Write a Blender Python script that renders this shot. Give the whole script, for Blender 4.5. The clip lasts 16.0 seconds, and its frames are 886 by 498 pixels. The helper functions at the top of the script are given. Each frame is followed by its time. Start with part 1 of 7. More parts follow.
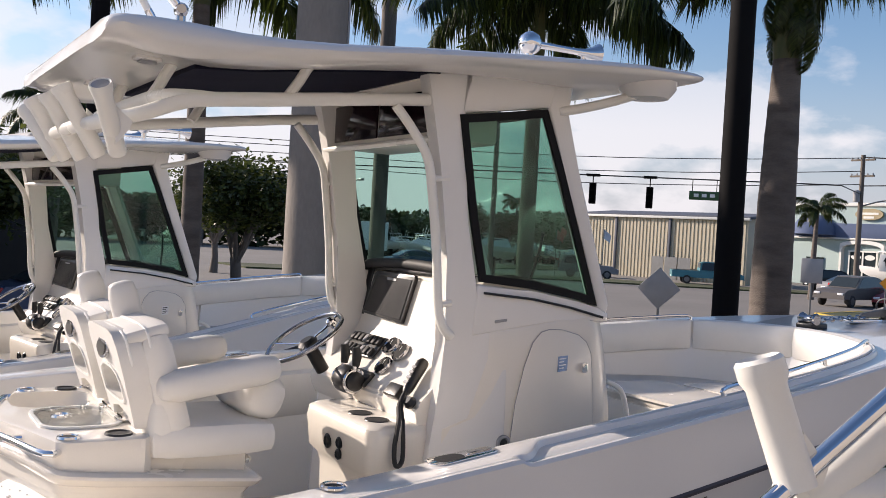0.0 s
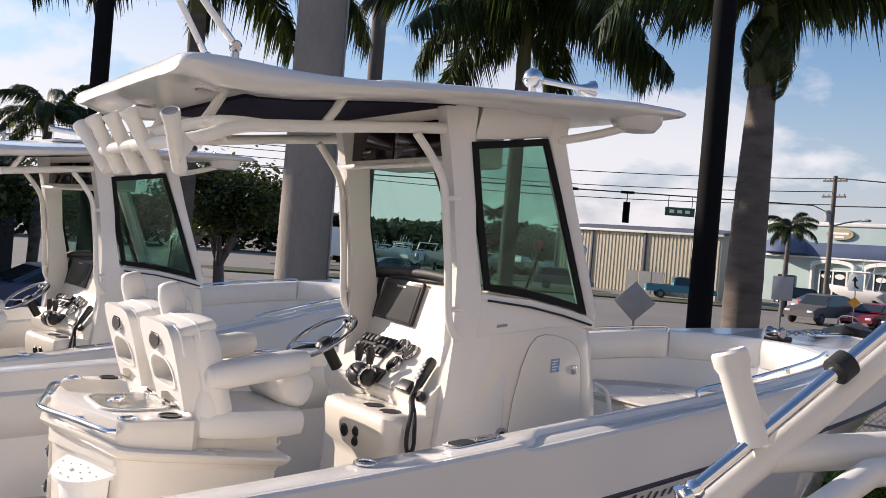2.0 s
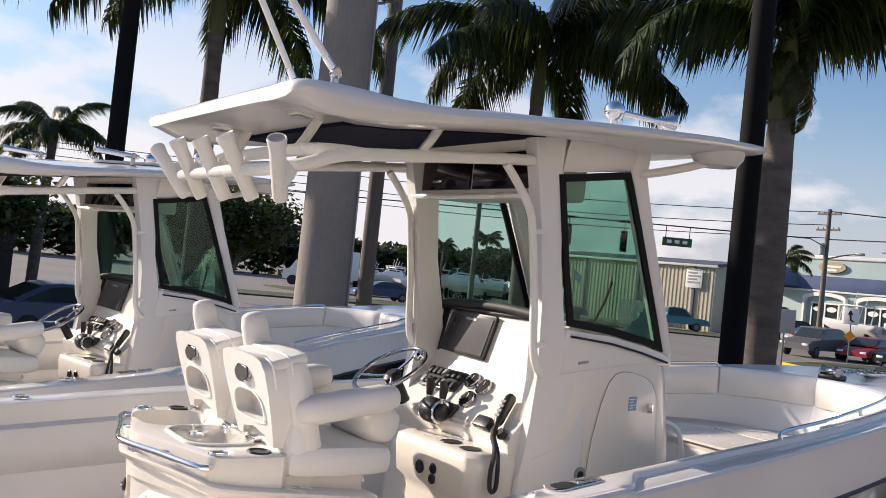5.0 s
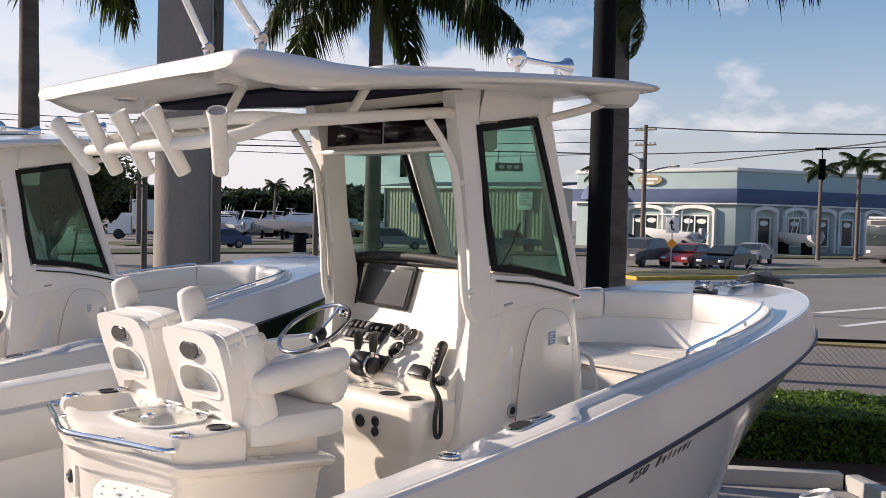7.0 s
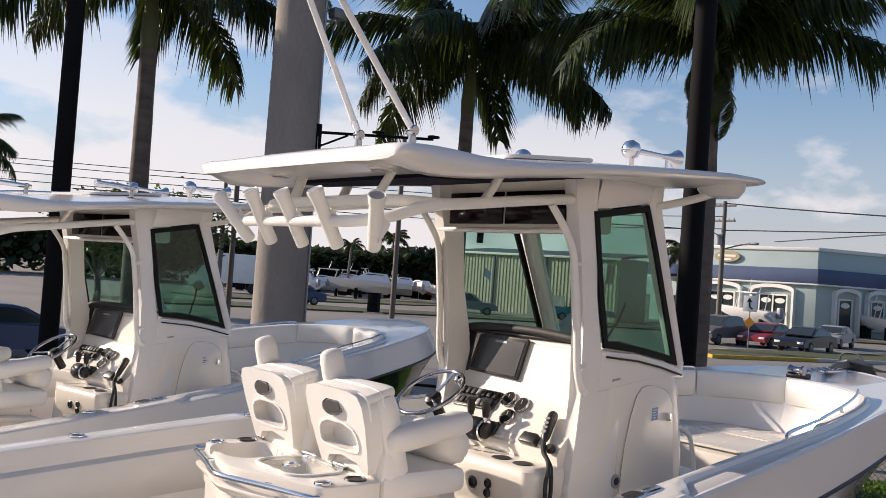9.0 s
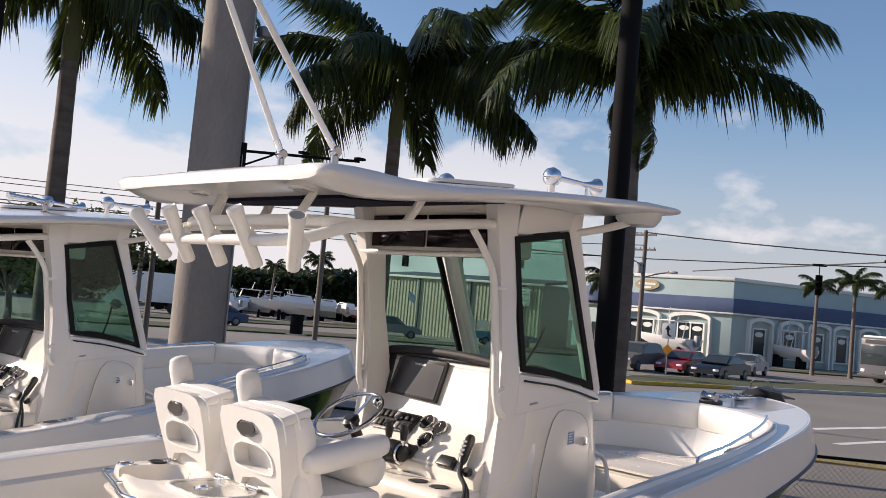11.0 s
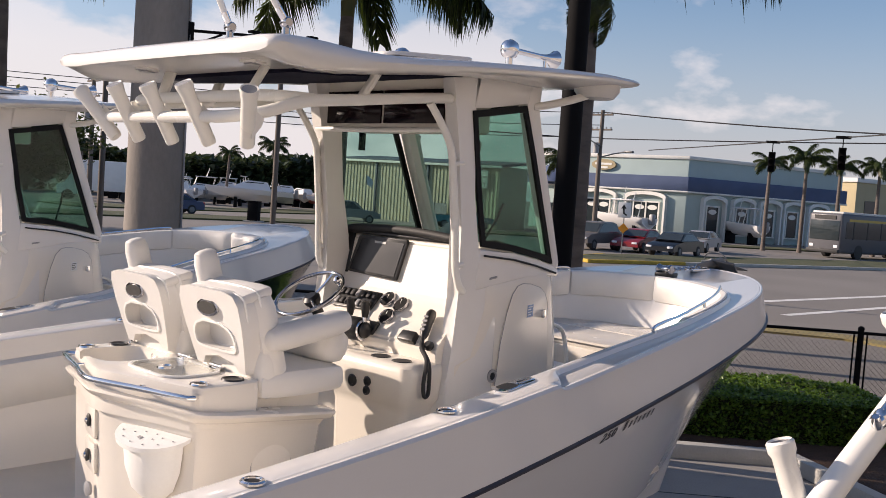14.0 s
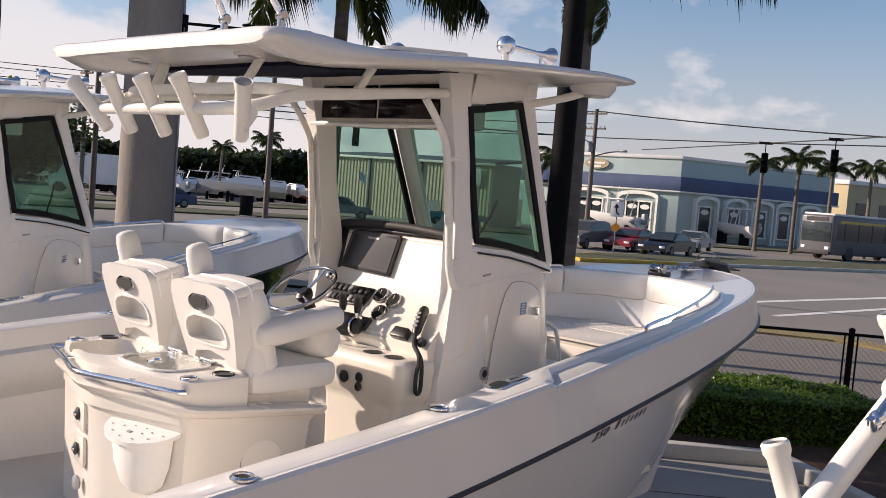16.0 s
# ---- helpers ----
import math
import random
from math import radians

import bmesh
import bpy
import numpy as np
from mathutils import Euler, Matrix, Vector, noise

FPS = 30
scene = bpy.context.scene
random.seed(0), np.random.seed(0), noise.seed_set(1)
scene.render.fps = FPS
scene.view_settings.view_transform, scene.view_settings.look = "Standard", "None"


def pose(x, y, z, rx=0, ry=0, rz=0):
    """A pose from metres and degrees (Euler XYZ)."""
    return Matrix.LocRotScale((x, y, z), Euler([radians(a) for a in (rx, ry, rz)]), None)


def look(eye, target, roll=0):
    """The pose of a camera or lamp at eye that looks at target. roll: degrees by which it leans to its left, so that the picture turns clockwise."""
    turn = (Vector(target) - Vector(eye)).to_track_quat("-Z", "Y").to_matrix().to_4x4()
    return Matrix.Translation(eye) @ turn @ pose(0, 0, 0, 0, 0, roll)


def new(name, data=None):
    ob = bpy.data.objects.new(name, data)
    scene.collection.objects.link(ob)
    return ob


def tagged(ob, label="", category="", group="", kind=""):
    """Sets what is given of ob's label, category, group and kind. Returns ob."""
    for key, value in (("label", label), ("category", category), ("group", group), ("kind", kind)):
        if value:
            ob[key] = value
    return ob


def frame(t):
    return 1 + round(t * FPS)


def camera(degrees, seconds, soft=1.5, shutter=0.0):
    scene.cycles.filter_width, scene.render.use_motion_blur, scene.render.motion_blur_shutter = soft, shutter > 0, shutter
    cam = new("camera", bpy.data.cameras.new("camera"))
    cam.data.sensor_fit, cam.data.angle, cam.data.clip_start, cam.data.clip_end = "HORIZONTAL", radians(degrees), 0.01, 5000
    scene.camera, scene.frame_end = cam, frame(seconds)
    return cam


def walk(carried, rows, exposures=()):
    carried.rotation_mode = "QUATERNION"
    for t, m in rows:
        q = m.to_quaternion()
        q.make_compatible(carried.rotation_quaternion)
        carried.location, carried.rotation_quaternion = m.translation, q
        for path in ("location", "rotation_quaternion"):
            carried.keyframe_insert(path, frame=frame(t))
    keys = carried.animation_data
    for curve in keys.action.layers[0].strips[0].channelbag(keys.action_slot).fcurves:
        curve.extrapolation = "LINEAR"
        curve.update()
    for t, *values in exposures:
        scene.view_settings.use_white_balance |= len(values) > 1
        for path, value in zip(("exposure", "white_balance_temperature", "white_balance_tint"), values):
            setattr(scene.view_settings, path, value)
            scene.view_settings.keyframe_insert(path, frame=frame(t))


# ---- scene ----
cam = camera(50.8, 16.0, soft=0.7)
PATH = [
    (0, (-1.666, -3.719, 2.683), (-0.602, -2.026, 2.652), 3.3),
    (0.5, (-1.951, -3.897, 2.693), (-0.934, -2.175, 2.682), 4.4),
    (1, (-2.03, -4.018, 2.7), (-1.031, -2.286, 2.657), 4.4),
    (1.5, (-2.054, -4.044, 2.695), (-1.01, -2.338, 2.665), 4.4),
    (2, (-2.052, -4.034, 2.692), (-0.945, -2.368, 2.683), 4.8),
    (2.5, (-2.06, -4.001, 2.684), (-0.904, -2.369, 2.674), 5.3),
    (3, (-2.08, -3.969, 2.687), (-0.95, -2.319, 2.669), 5.7),
    (3.5, (-2.102, -3.94, 2.68), (-1.016, -2.261, 2.677), 5.9),
    (6, (-2.63, -3.614, 2.723), (-1.404, -2.036, 2.813), 7.1),
    (6.5, (-2.728, -3.597, 2.779), (-1.3, -2.196, 2.771), 6.8),
    (7, (-2.73, -3.497, 2.753), (-1.325, -2.075, 2.681), 1.4),
    (7.5, (-2.84, -3.463, 2.783), (-1.492, -1.99, 2.655), 2.1),
    (8, (-3.067, -3.512, 2.792), (-1.774, -1.988, 2.721), 3.5),
    (8.5, (-3.155, -3.564, 2.797), (-1.896, -2.01, 2.81), 4.3),
    (9, (-3.148, -3.59, 2.795), (-1.858, -2.062, 2.854), 4.1),
    (9.5, (-3.145, -3.592, 2.796), (-1.766, -2.147, 2.893), 4.6),
    (12, (-3.133, -3.621, 2.776), (-1.725, -2.206, 2.9), 5.2),
    (12.5, (-3.126, -3.612, 2.763), (-1.686, -2.225, 2.81), 5.3),
    (13, (-3.106, -3.594, 2.76), (-1.651, -2.225, 2.675), 3.7),
    (13.5, (-3.111, -3.598, 2.753), (-1.644, -2.244, 2.643), 3.6),
    (14, (-3.115, -3.589, 2.754), (-1.637, -2.246, 2.635), 4.0),
    (14.5, (-3.108, -3.58, 2.747), (-1.618, -2.251, 2.628), 4.3),
    (15, (-3.097, -3.56, 2.74), (-1.585, -2.262, 2.573), 4.8),
    (15.5, (-3.098, -3.559, 2.747), (-1.59, -2.254, 2.6), 4.3),
    (16, (-3.103, -3.569, 2.749), (-1.614, -2.239, 2.625), 4.7),
]
walk(cam, [(t, look(eye, target, roll)) for t, eye, target, roll in PATH],
     [(0.0, 0.50, 6780, 16), (6.5, 0.48, 6800, 16), (7.6, 0.43, 6980, 17), (9.5, 0.41, 6960, 17), (12.0, 0.41, 6900, 18), (13.0, 0.38, 7080, 19), (16.0, 0.36, 7120, 19)])
# ---------------------------------------------------------------- light
SUN_HEADING, SUN_UP = 121.0, 21.0
SKY, SUN = 0.112, 5.0
sun_way = Vector((math.cos(radians(SUN_HEADING)) * math.cos(radians(SUN_UP)), math.sin(radians(SUN_HEADING)) * math.cos(radians(SUN_UP)), math.sin(radians(SUN_UP))))
lamp = bpy.data.lights.new("sun", "SUN")
lamp.energy, lamp.angle, lamp.color = SUN, radians(0.55), (1.0, 0.90, 0.78)
sun = new("sun", lamp)
sun.matrix_world = look(sun_way * 60, (0, 0, 0))

world = bpy.data.worlds.new("sky")
scene.world = world
world.use_nodes = True
wn, wl = world.node_tree.nodes, world.node_tree.links
wn.clear()
w_out = wn.new("ShaderNodeOutputWorld")
w_bg = wn.new("ShaderNodeBackground")
w_sky = wn.new("ShaderNodeTexSky")
w_sky.sky_type, w_sky.sun_disc = "NISHITA", False
w_sky.sun_elevation, w_sky.sun_rotation = radians(SUN_UP), radians(90 - SUN_HEADING)
w_sky.air_density, w_sky.dust_density, w_sky.ozone_density = 1.1, 0.7, 4.5
# clouds: broken white puffs low over the horizon, thin streaks above
w_co = wn.new("ShaderNodeTexCoord")
w_sep = wn.new("ShaderNodeSeparateXYZ")
wl.new(w_co.outputs["Generated"], w_sep.inputs[0])
w_map = wn.new("ShaderNodeMapping")
w_map.inputs["Scale"].default_value = (1.0, 1.0, 2.1)
wl.new(w_co.outputs["Generated"], w_map.inputs[0])
w_noise = wn.new("ShaderNodeTexNoise")
w_noise.inputs["Scale"].default_value, w_noise.inputs["Detail"].default_value, w_noise.inputs["Roughness"].default_value = 5.5, 9.0, 0.52
wl.new(w_map.outputs[0], w_noise.inputs["Vector"])
w_ramp = wn.new("ShaderNodeMapRange")
# more cloud low down and towards the sun
w_band = wn.new("ShaderNodeMapRange")
w_band.inputs["From Min"].default_value, w_band.inputs["From Max"].default_value = 0.03, 0.30
w_band.inputs["To Min"].default_value, w_band.inputs["To Max"].default_value = 0.185, 0.0
wl.new(w_sep.outputs["Z"], w_band.inputs["Value"])
w_dot = wn.new("ShaderNodeVectorMath")
w_dot.operation = "DOT_PRODUCT"
w_dot.inputs[1].default_value = (math.cos(radians(SUN_HEADING)) * 0.27, math.sin(radians(SUN_HEADING)) * 0.27, 0.0)
wl.new(w_co.outputs["Generated"], w_dot.inputs[0])
w_add, w_sum = wn.new("ShaderNodeMath"), wn.new("ShaderNodeMath")
wl.new(w_band.outputs[0], w_add.inputs[0])
wl.new(w_dot.outputs["Value"], w_add.inputs[1])
wl.new(w_noise.outputs["Fac"], w_sum.inputs[0])
wl.new(w_add.outputs[0], w_sum.inputs[1])
w_ramp.inputs["From Min"].default_value, w_ramp.inputs["From Max"].default_value = 0.65, 0.735
wl.new(w_sum.outputs[0], w_ramp.inputs["Value"])
w_low = wn.new("ShaderNodeMapRange")
w_low.inputs["From Min"].default_value, w_low.inputs["From Max"].default_value = 0.12, 0.30
w_low.inputs["To Min"].default_value, w_low.inputs["To Max"].default_value = 0.72, 0.20
wl.new(w_sep.outputs["Z"], w_low.inputs["Value"])
w_mul = wn.new("ShaderNodeMath")
w_mul.operation = "MULTIPLY"
wl.new(w_ramp.outputs[0], w_mul.inputs[0])
wl.new(w_low.outputs[0], w_mul.inputs[1])
# pale haze low over the horizon
w_hz = wn.new("ShaderNodeMapRange")
w_hz.interpolation_type = "SMOOTHSTEP"
w_hz.inputs["From Min"].default_value, w_hz.inputs["From Max"].default_value = -0.02, 0.24
w_hz.inputs["To Min"].default_value, w_hz.inputs["To Max"].default_value = 0.85, 0.0
wl.new(w_sep.outputs["Z"], w_hz.inputs["Value"])
w_haze = wn.new("ShaderNodeMix")
w_haze.data_type = "RGBA"
w_haze.inputs["B"].default_value = (3.7, 3.85, 4.5, 1)
wl.new(w_hz.outputs[0], w_haze.inputs["Factor"])
wl.new(w_sky.outputs[0], w_haze.inputs["A"])
w_mix = wn.new("ShaderNodeMix")
w_mix.data_type = "RGBA"
w_mix.inputs["B"].default_value = (6.1, 6.15, 6.4, 1)
wl.new(w_mul.outputs[0], w_mix.inputs["Factor"])
wl.new(w_haze.outputs["Result"], w_mix.inputs["A"])
wl.new(w_mix.outputs["Result"], w_bg.inputs["Color"])
w_bg.inputs["Strength"].default_value = SKY
wl.new(w_bg.outputs[0], w_out.inputs["Surface"])

# ---------------------------------------------------------------- materials
def material(name, color, rough=0.5, metal=0.0, vary=0.06, scale=3.0, fine=60.0, bump=0.05, coat=0.0, tint=None, spec=0.5, random_tone=0.0, stretch=(1, 1, 1)):
    """A surface with two scales of tone (stains and grain), fine relief, and optional tone per object."""
    m = bpy.data.materials.new(name)
    m.use_nodes = True
    n, l = m.node_tree.nodes, m.node_tree.links
    b = n["Principled BSDF"]
    b.inputs["Metallic"].default_value, b.inputs["Coat Weight"].default_value = metal, coat
    b.inputs["Specular IOR Level"].default_value = spec
    co, mp = n.new("ShaderNodeTexCoord"), n.new("ShaderNodeMapping")
    mp.inputs["Scale"].default_value = stretch
    l.new(co.outputs["Object"], mp.inputs[0])
    big, small = n.new("ShaderNodeTexNoise"), n.new("ShaderNodeTexNoise")
    big.inputs["Scale"].default_value, big.inputs["Detail"].default_value = scale, 5.0
    small.inputs["Scale"].default_value, small.inputs["Detail"].default_value = fine, 3.0
    l.new(mp.outputs[0], big.inputs["Vector"])
    l.new(mp.outputs[0], small.inputs["Vector"])
    mix = n.new("ShaderNodeMix")
    mix.data_type = "RGBA"
    low = tint or tuple(c * 0.6 for c in color)
    mix.inputs["A"].default_value, mix.inputs["B"].default_value = (*color, 1), (*low, 1)
    f1 = n.new("ShaderNodeMapRange")
    f1.inputs["From Min"].default_value, f1.inputs["From Max"].default_value = 0.35, 0.8
    f1.inputs["To Max"].default_value = min(1.0, vary * 5)
    l.new(big.outputs["Fac"], f1.inputs["Value"])
    l.new(f1.outputs[0], mix.inputs["Factor"])
    hsv = n.new("ShaderNodeHueSaturation")
    l.new(mix.outputs["Result"], hsv.inputs["Color"])
    f2 = n.new("ShaderNodeMapRange")
    f2.inputs["To Min"].default_value, f2.inputs["To Max"].default_value = 1 - vary, 1 + vary
    l.new(small.outputs["Fac"], f2.inputs["Value"])
    if random_tone:
        inf, f3, mu = n.new("ShaderNodeObjectInfo"), n.new("ShaderNodeMapRange"), n.new("ShaderNodeMath")
        f3.inputs["To Min"].default_value, f3.inputs["To Max"].default_value = 1 - random_tone, 1 + random_tone
        mu.operation = "MULTIPLY"
        l.new(inf.outputs["Random"], f3.inputs["Value"])
        l.new(f3.outputs[0], mu.inputs[0])
        l.new(f2.outputs[0], mu.inputs[1])
        l.new(mu.outputs[0], hsv.inputs["Value"])
    else:
        l.new(f2.outputs[0], hsv.inputs["Value"])
    l.new(hsv.outputs["Color"], b.inputs["Base Color"])
    fr = n.new("ShaderNodeMapRange")
    fr.inputs["To Min"].default_value, fr.inputs["To Max"].default_value = max(0.02, rough - 0.06), min(1, rough + 0.08)
    l.new(big.outputs["Fac"], fr.inputs["Value"])
    l.new(fr.outputs[0], b.inputs["Roughness"])
    if bump:
        bp = n.new("ShaderNodeBump")
        bp.inputs["Strength"].default_value, bp.inputs["Distance"].default_value = bump, 0.02
        l.new(small.outputs["Fac"], bp.inputs["Height"])
        l.new(bp.outputs[0], b.inputs["Normal"])
    return m


def glass_pane(name, color, gloss=0.12, edge=0.9):
    """Thin tinted sheet: tinted see-through with a mirror coat."""
    m = bpy.data.materials.new(name)
    m.use_nodes = True
    n, l = m.node_tree.nodes, m.node_tree.links
    n.clear()
    out, tr, gl, mx = n.new("ShaderNodeOutputMaterial"), n.new("ShaderNodeBsdfTransparent"), n.new("ShaderNodeBsdfGlossy"), n.new("ShaderNodeMixShader")
    tr.inputs["Color"].default_value = (*color, 1)
    gl.inputs["Roughness"].default_value = 0.02
    fr, pw, mr = n.new("ShaderNodeLayerWeight"), n.new("ShaderNodeMath"), n.new("ShaderNodeMapRange")
    fr.inputs["Blend"].default_value = 0.5
    pw.operation, pw.inputs[1].default_value = "POWER", 5.0
    mr.inputs["To Min"].default_value, mr.inputs["To Max"].default_value = gloss * 0.3, edge
    l.new(fr.outputs["Facing"], pw.inputs[0])
    l.new(pw.outputs[0], mr.inputs["Value"])
    l.new(mr.outputs[0], mx.inputs[0])
    l.new(tr.outputs[0], mx.inputs[1])
    l.new(gl.outputs[0], mx.inputs[2])
    l.new(mx.outputs[0], out.inputs["Surface"])
    return m


def leaf_material(name, color, light):
    """Leaves: matt green, some light passes through, tone differs from leaf to leaf."""
    m = bpy.data.materials.new(name)
    m.use_nodes = True
    n, l = m.node_tree.nodes, m.node_tree.links
    b = n["Principled BSDF"]
    geo, ramp = n.new("ShaderNodeNewGeometry"), n.new("ShaderNodeMix")
    ramp.data_type = "RGBA"
    ramp.inputs["A"].default_value, ramp.inputs["B"].default_value = (*color, 1), (*light, 1)
    l.new(geo.outputs["Random Per Island"], ramp.inputs["Factor"])
    l.new(ramp.outputs["Result"], b.inputs["Base Color"])
    b.inputs["Roughness"].default_value, b.inputs["Specular IOR Level"].default_value = 0.42, 0.45
    tl, ad, out = n.new("ShaderNodeBsdfTranslucent"), n.new("ShaderNodeMixShader"), n["Material Output"]
    l.new(ramp.outputs["Result"], tl.inputs["Color"])
    ad.inputs[0].default_value = 0.35
    l.new(b.outputs[0], ad.inputs[1])
    l.new(tl.outputs[0], ad.inputs[2])
    l.new(ad.outputs[0], out.inputs["Surface"])
    return m


GEL = material("white_gelcoat", (0.76, 0.74, 0.715), 0.16, vary=0.025, scale=1.5, fine=220, bump=0.008, coat=0.3)
HULL = material("hull_gelcoat", (0.76, 0.76, 0.765), 0.10, vary=0.02, scale=1.0, fine=180, bump=0.004, coat=0.5)
DARKHULL = material("dark_hull_gelcoat", (0.012, 0.020, 0.018), 0.12, vary=0.05, scale=1.0, fine=180, bump=0.004, coat=0.5)
CREAM = material("cream_gelcoat", (0.77, 0.725, 0.655), 0.24, vary=0.03, scale=2.0, fine=200, bump=0.01, coat=0.2)
NONSKID = material("moulded_nonskid", (0.60, 0.56, 0.50), 0.6, vary=0.05, scale=2.5, fine=400, bump=0.25)
VINYL = material("white_vinyl", (0.76, 0.74, 0.705), 0.42, vary=0.03, scale=6, fine=350, bump=0.06)
PIPING = material("vinyl_piping", (0.86, 0.85, 0.82), 0.35, vary=0.02)
POWDER = material("white_powder_coat", (0.80, 0.78, 0.73), 0.28, vary=0.02, fine=300, bump=0.02)
STEEL = material("polished_steel", (0.82, 0.82, 0.83), 0.08, 1.0, vary=0.02, bump=0.004)
CHROME = material("dark_chrome", (0.45, 0.45, 0.47), 0.10, 1.0, vary=0.03, bump=0.004)
MATTBLACK = material("matt_black", (0.012, 0.012, 0.013), 0.7, vary=0.1, bump=0.02, spec=0.15)
BADGE = material("dark_badge_enamel", (0.06, 0.055, 0.05), 0.3, vary=0.2, bump=0.02)
BLACK = material("black_plastic", (0.014, 0.014, 0.015), 0.38, vary=0.1, fine=300, bump=0.05)
RUBBER = material("black_rubber", (0.02, 0.02, 0.022), 0.65, vary=0.1, fine=200, bump=0.1)
NAVY = material("navy_liner", (0.006, 0.006, 0.020), 0.8, vary=0.15, fine=200, bump=0.1, spec=0.15)
SMOKE = material("smoked_acrylic", (0.014, 0.006, 0.008), 0.10, vary=0.1, bump=0.0, spec=0.25)
SCREEN = material("dark_display", (0.018, 0.018, 0.021), 0.22, vary=0.08, bump=0.0, spec=0.3)
GREYV = material("grey_trim", (0.30, 0.30, 0.31), 0.4, vary=0.06)
WHITE = material("white_paint", (0.82, 0.82, 0.80), 0.4, vary=0.03)
RUBRAIL = material("dark_rub_rail", (0.035, 0.035, 0.05), 0.4, vary=0.1, bump=0.02)
DECAL = material("black_decal", (0.07, 0.07, 0.075), 0.35, vary=0.05, bump=0.0)
BLUEDECAL = material("blue_label", (0.28, 0.40, 0.62), 0.4, vary=0.2, scale=40)
TINT = glass_pane("green_tinted_glass", (0.64, 0.79, 0.74))
CLEAR = glass_pane("clear_acrylic", (0.95, 0.955, 0.95), 0.10, 0.42)
MESHWIRE = material("weathered_fence_wire", (0.10, 0.098, 0.095), 0.6, vary=0.1)
ASPHALT = material("worn_asphalt", (0.215, 0.196, 0.176), 0.9, vary=0.13, scale=0.12, fine=30, bump=0.25, tint=(0.135, 0.123, 0.112))
CONCRETE = material("grey_concrete_slab", (0.31, 0.295, 0.275), 0.85, vary=0.11, scale=0.8, fine=45, bump=0.15, tint=(0.21, 0.198, 0.185))
KERB = material("pale_kerb_concrete", (0.46, 0.45, 0.42), 0.85, vary=0.1, scale=2, fine=40, bump=0.2)
POLE = material("weathered_concrete_pole", (0.265, 0.238, 0.215), 0.9, vary=0.14, scale=1.6, fine=25, bump=0.3, tint=(0.155, 0.138, 0.125), stretch=(1, 1, 0.4))
BARK = material("grey_palm_bark", (0.150, 0.124, 0.108), 0.9, vary=0.2, scale=2.2, fine=30, bump=0.5, tint=(0.070, 0.058, 0.051), stretch=(1, 1, 3.0))
SHAFT = material("green_crownshaft", (0.070, 0.085, 0.030), 0.6, vary=0.15, scale=3, fine=40, tint=(0.12, 0.10, 0.03), stretch=(4, 4, 0.6))
WOOD = material("weathered_pole_wood", (0.16, 0.135, 0.115), 0.9, vary=0.15, scale=3, fine=40, bump=0.3, stretch=(3, 3, 0.4))
DARKMETAL = material("black_painted_steel", (0.007, 0.007, 0.008), 0.8, vary=0.12, fine=80, bump=0.03, spec=0.10)
GALV = material("galvanised_steel", (0.20, 0.205, 0.21), 0.5, 0.8, vary=0.1)
MULCH = material("brown_mulch", (0.07, 0.035, 0.02), 0.95, vary=0.2, scale=6, fine=40, bump=0.7)
GRASS = material("lawn", (0.050, 0.064, 0.022), 0.95, vary=0.2, scale=0.6, fine=25, bump=0.6, tint=(0.085, 0.080, 0.038))
PALMLEAF = leaf_material("palm_leaflet", (0.010, 0.020, 0.004), (0.065, 0.095, 0.014))
HEDGELEAF = leaf_material("hedge_leaf", (0.040, 0.095, 0.012), (0.16, 0.27, 0.035))
TREELEAF = leaf_material("tree_leaf", (0.025, 0.042, 0.010), (0.11, 0.13, 0.03))
FARLEAF = leaf_material("far_leaf", (0.02, 0.035, 0.012), (0.06, 0.08, 0.03))


# ---------------------------------------------------------------- builders
def finish(bm, angle=38):
    me = bpy.data.meshes.new("mesh")
    bmesh.ops.recalc_face_normals(bm, faces=bm.faces)
    bm.to_mesh(me)
    bm.free()
    me.polygons.foreach_set("use_smooth", [True] * len(me.polygons))
    me.set_sharp_from_angle(angle=radians(angle))
    return me


def part(name, bm, mat, parent=None, label="", angle=38):
    """Links a bmesh as one mesh object under a thing or a part."""
    me = finish(bm, angle) if isinstance(bm, bmesh.types.BMesh) else bm
    if mat and not me.materials:
        me.materials.append(mat)
    ob = new(name, me)
    if parent:
        ob.parent = parent
    return tagged(ob, label)


def thing(name, label, category, group="", kind="", at=None):
    ob = new(name)
    ob.empty_display_size = 0.2
    if at:
        ob.matrix_basis = at
    return tagged(ob, label, category, group, kind)


def box(x0, x1, y0, y1, z0, z1, bevel=0.0, seg=2, bm=None):
    own = bmesh.new()
    bmesh.ops.create_cube(own, size=1)
    for v in own.verts:
        v.co = ((x0 + x1) / 2 + v.co.x * (x1 - x0), (y0 + y1) / 2 + v.co.y * (y1 - y0), (z0 + z1) / 2 + v.co.z * (z1 - z0))
    if bevel:
        bmesh.ops.bevel(own, geom=own.edges[:], offset=bevel, segments=seg, affect="EDGES", profile=0.5)
    return join(bm, own)


def join(bm, own):
    if bm is None:
        return own
    me = bpy.data.meshes.new("tmp")
    own.to_mesh(me)
    own.free()
    bm.from_mesh(me)
    bpy.data.meshes.remove(me)
    return bm


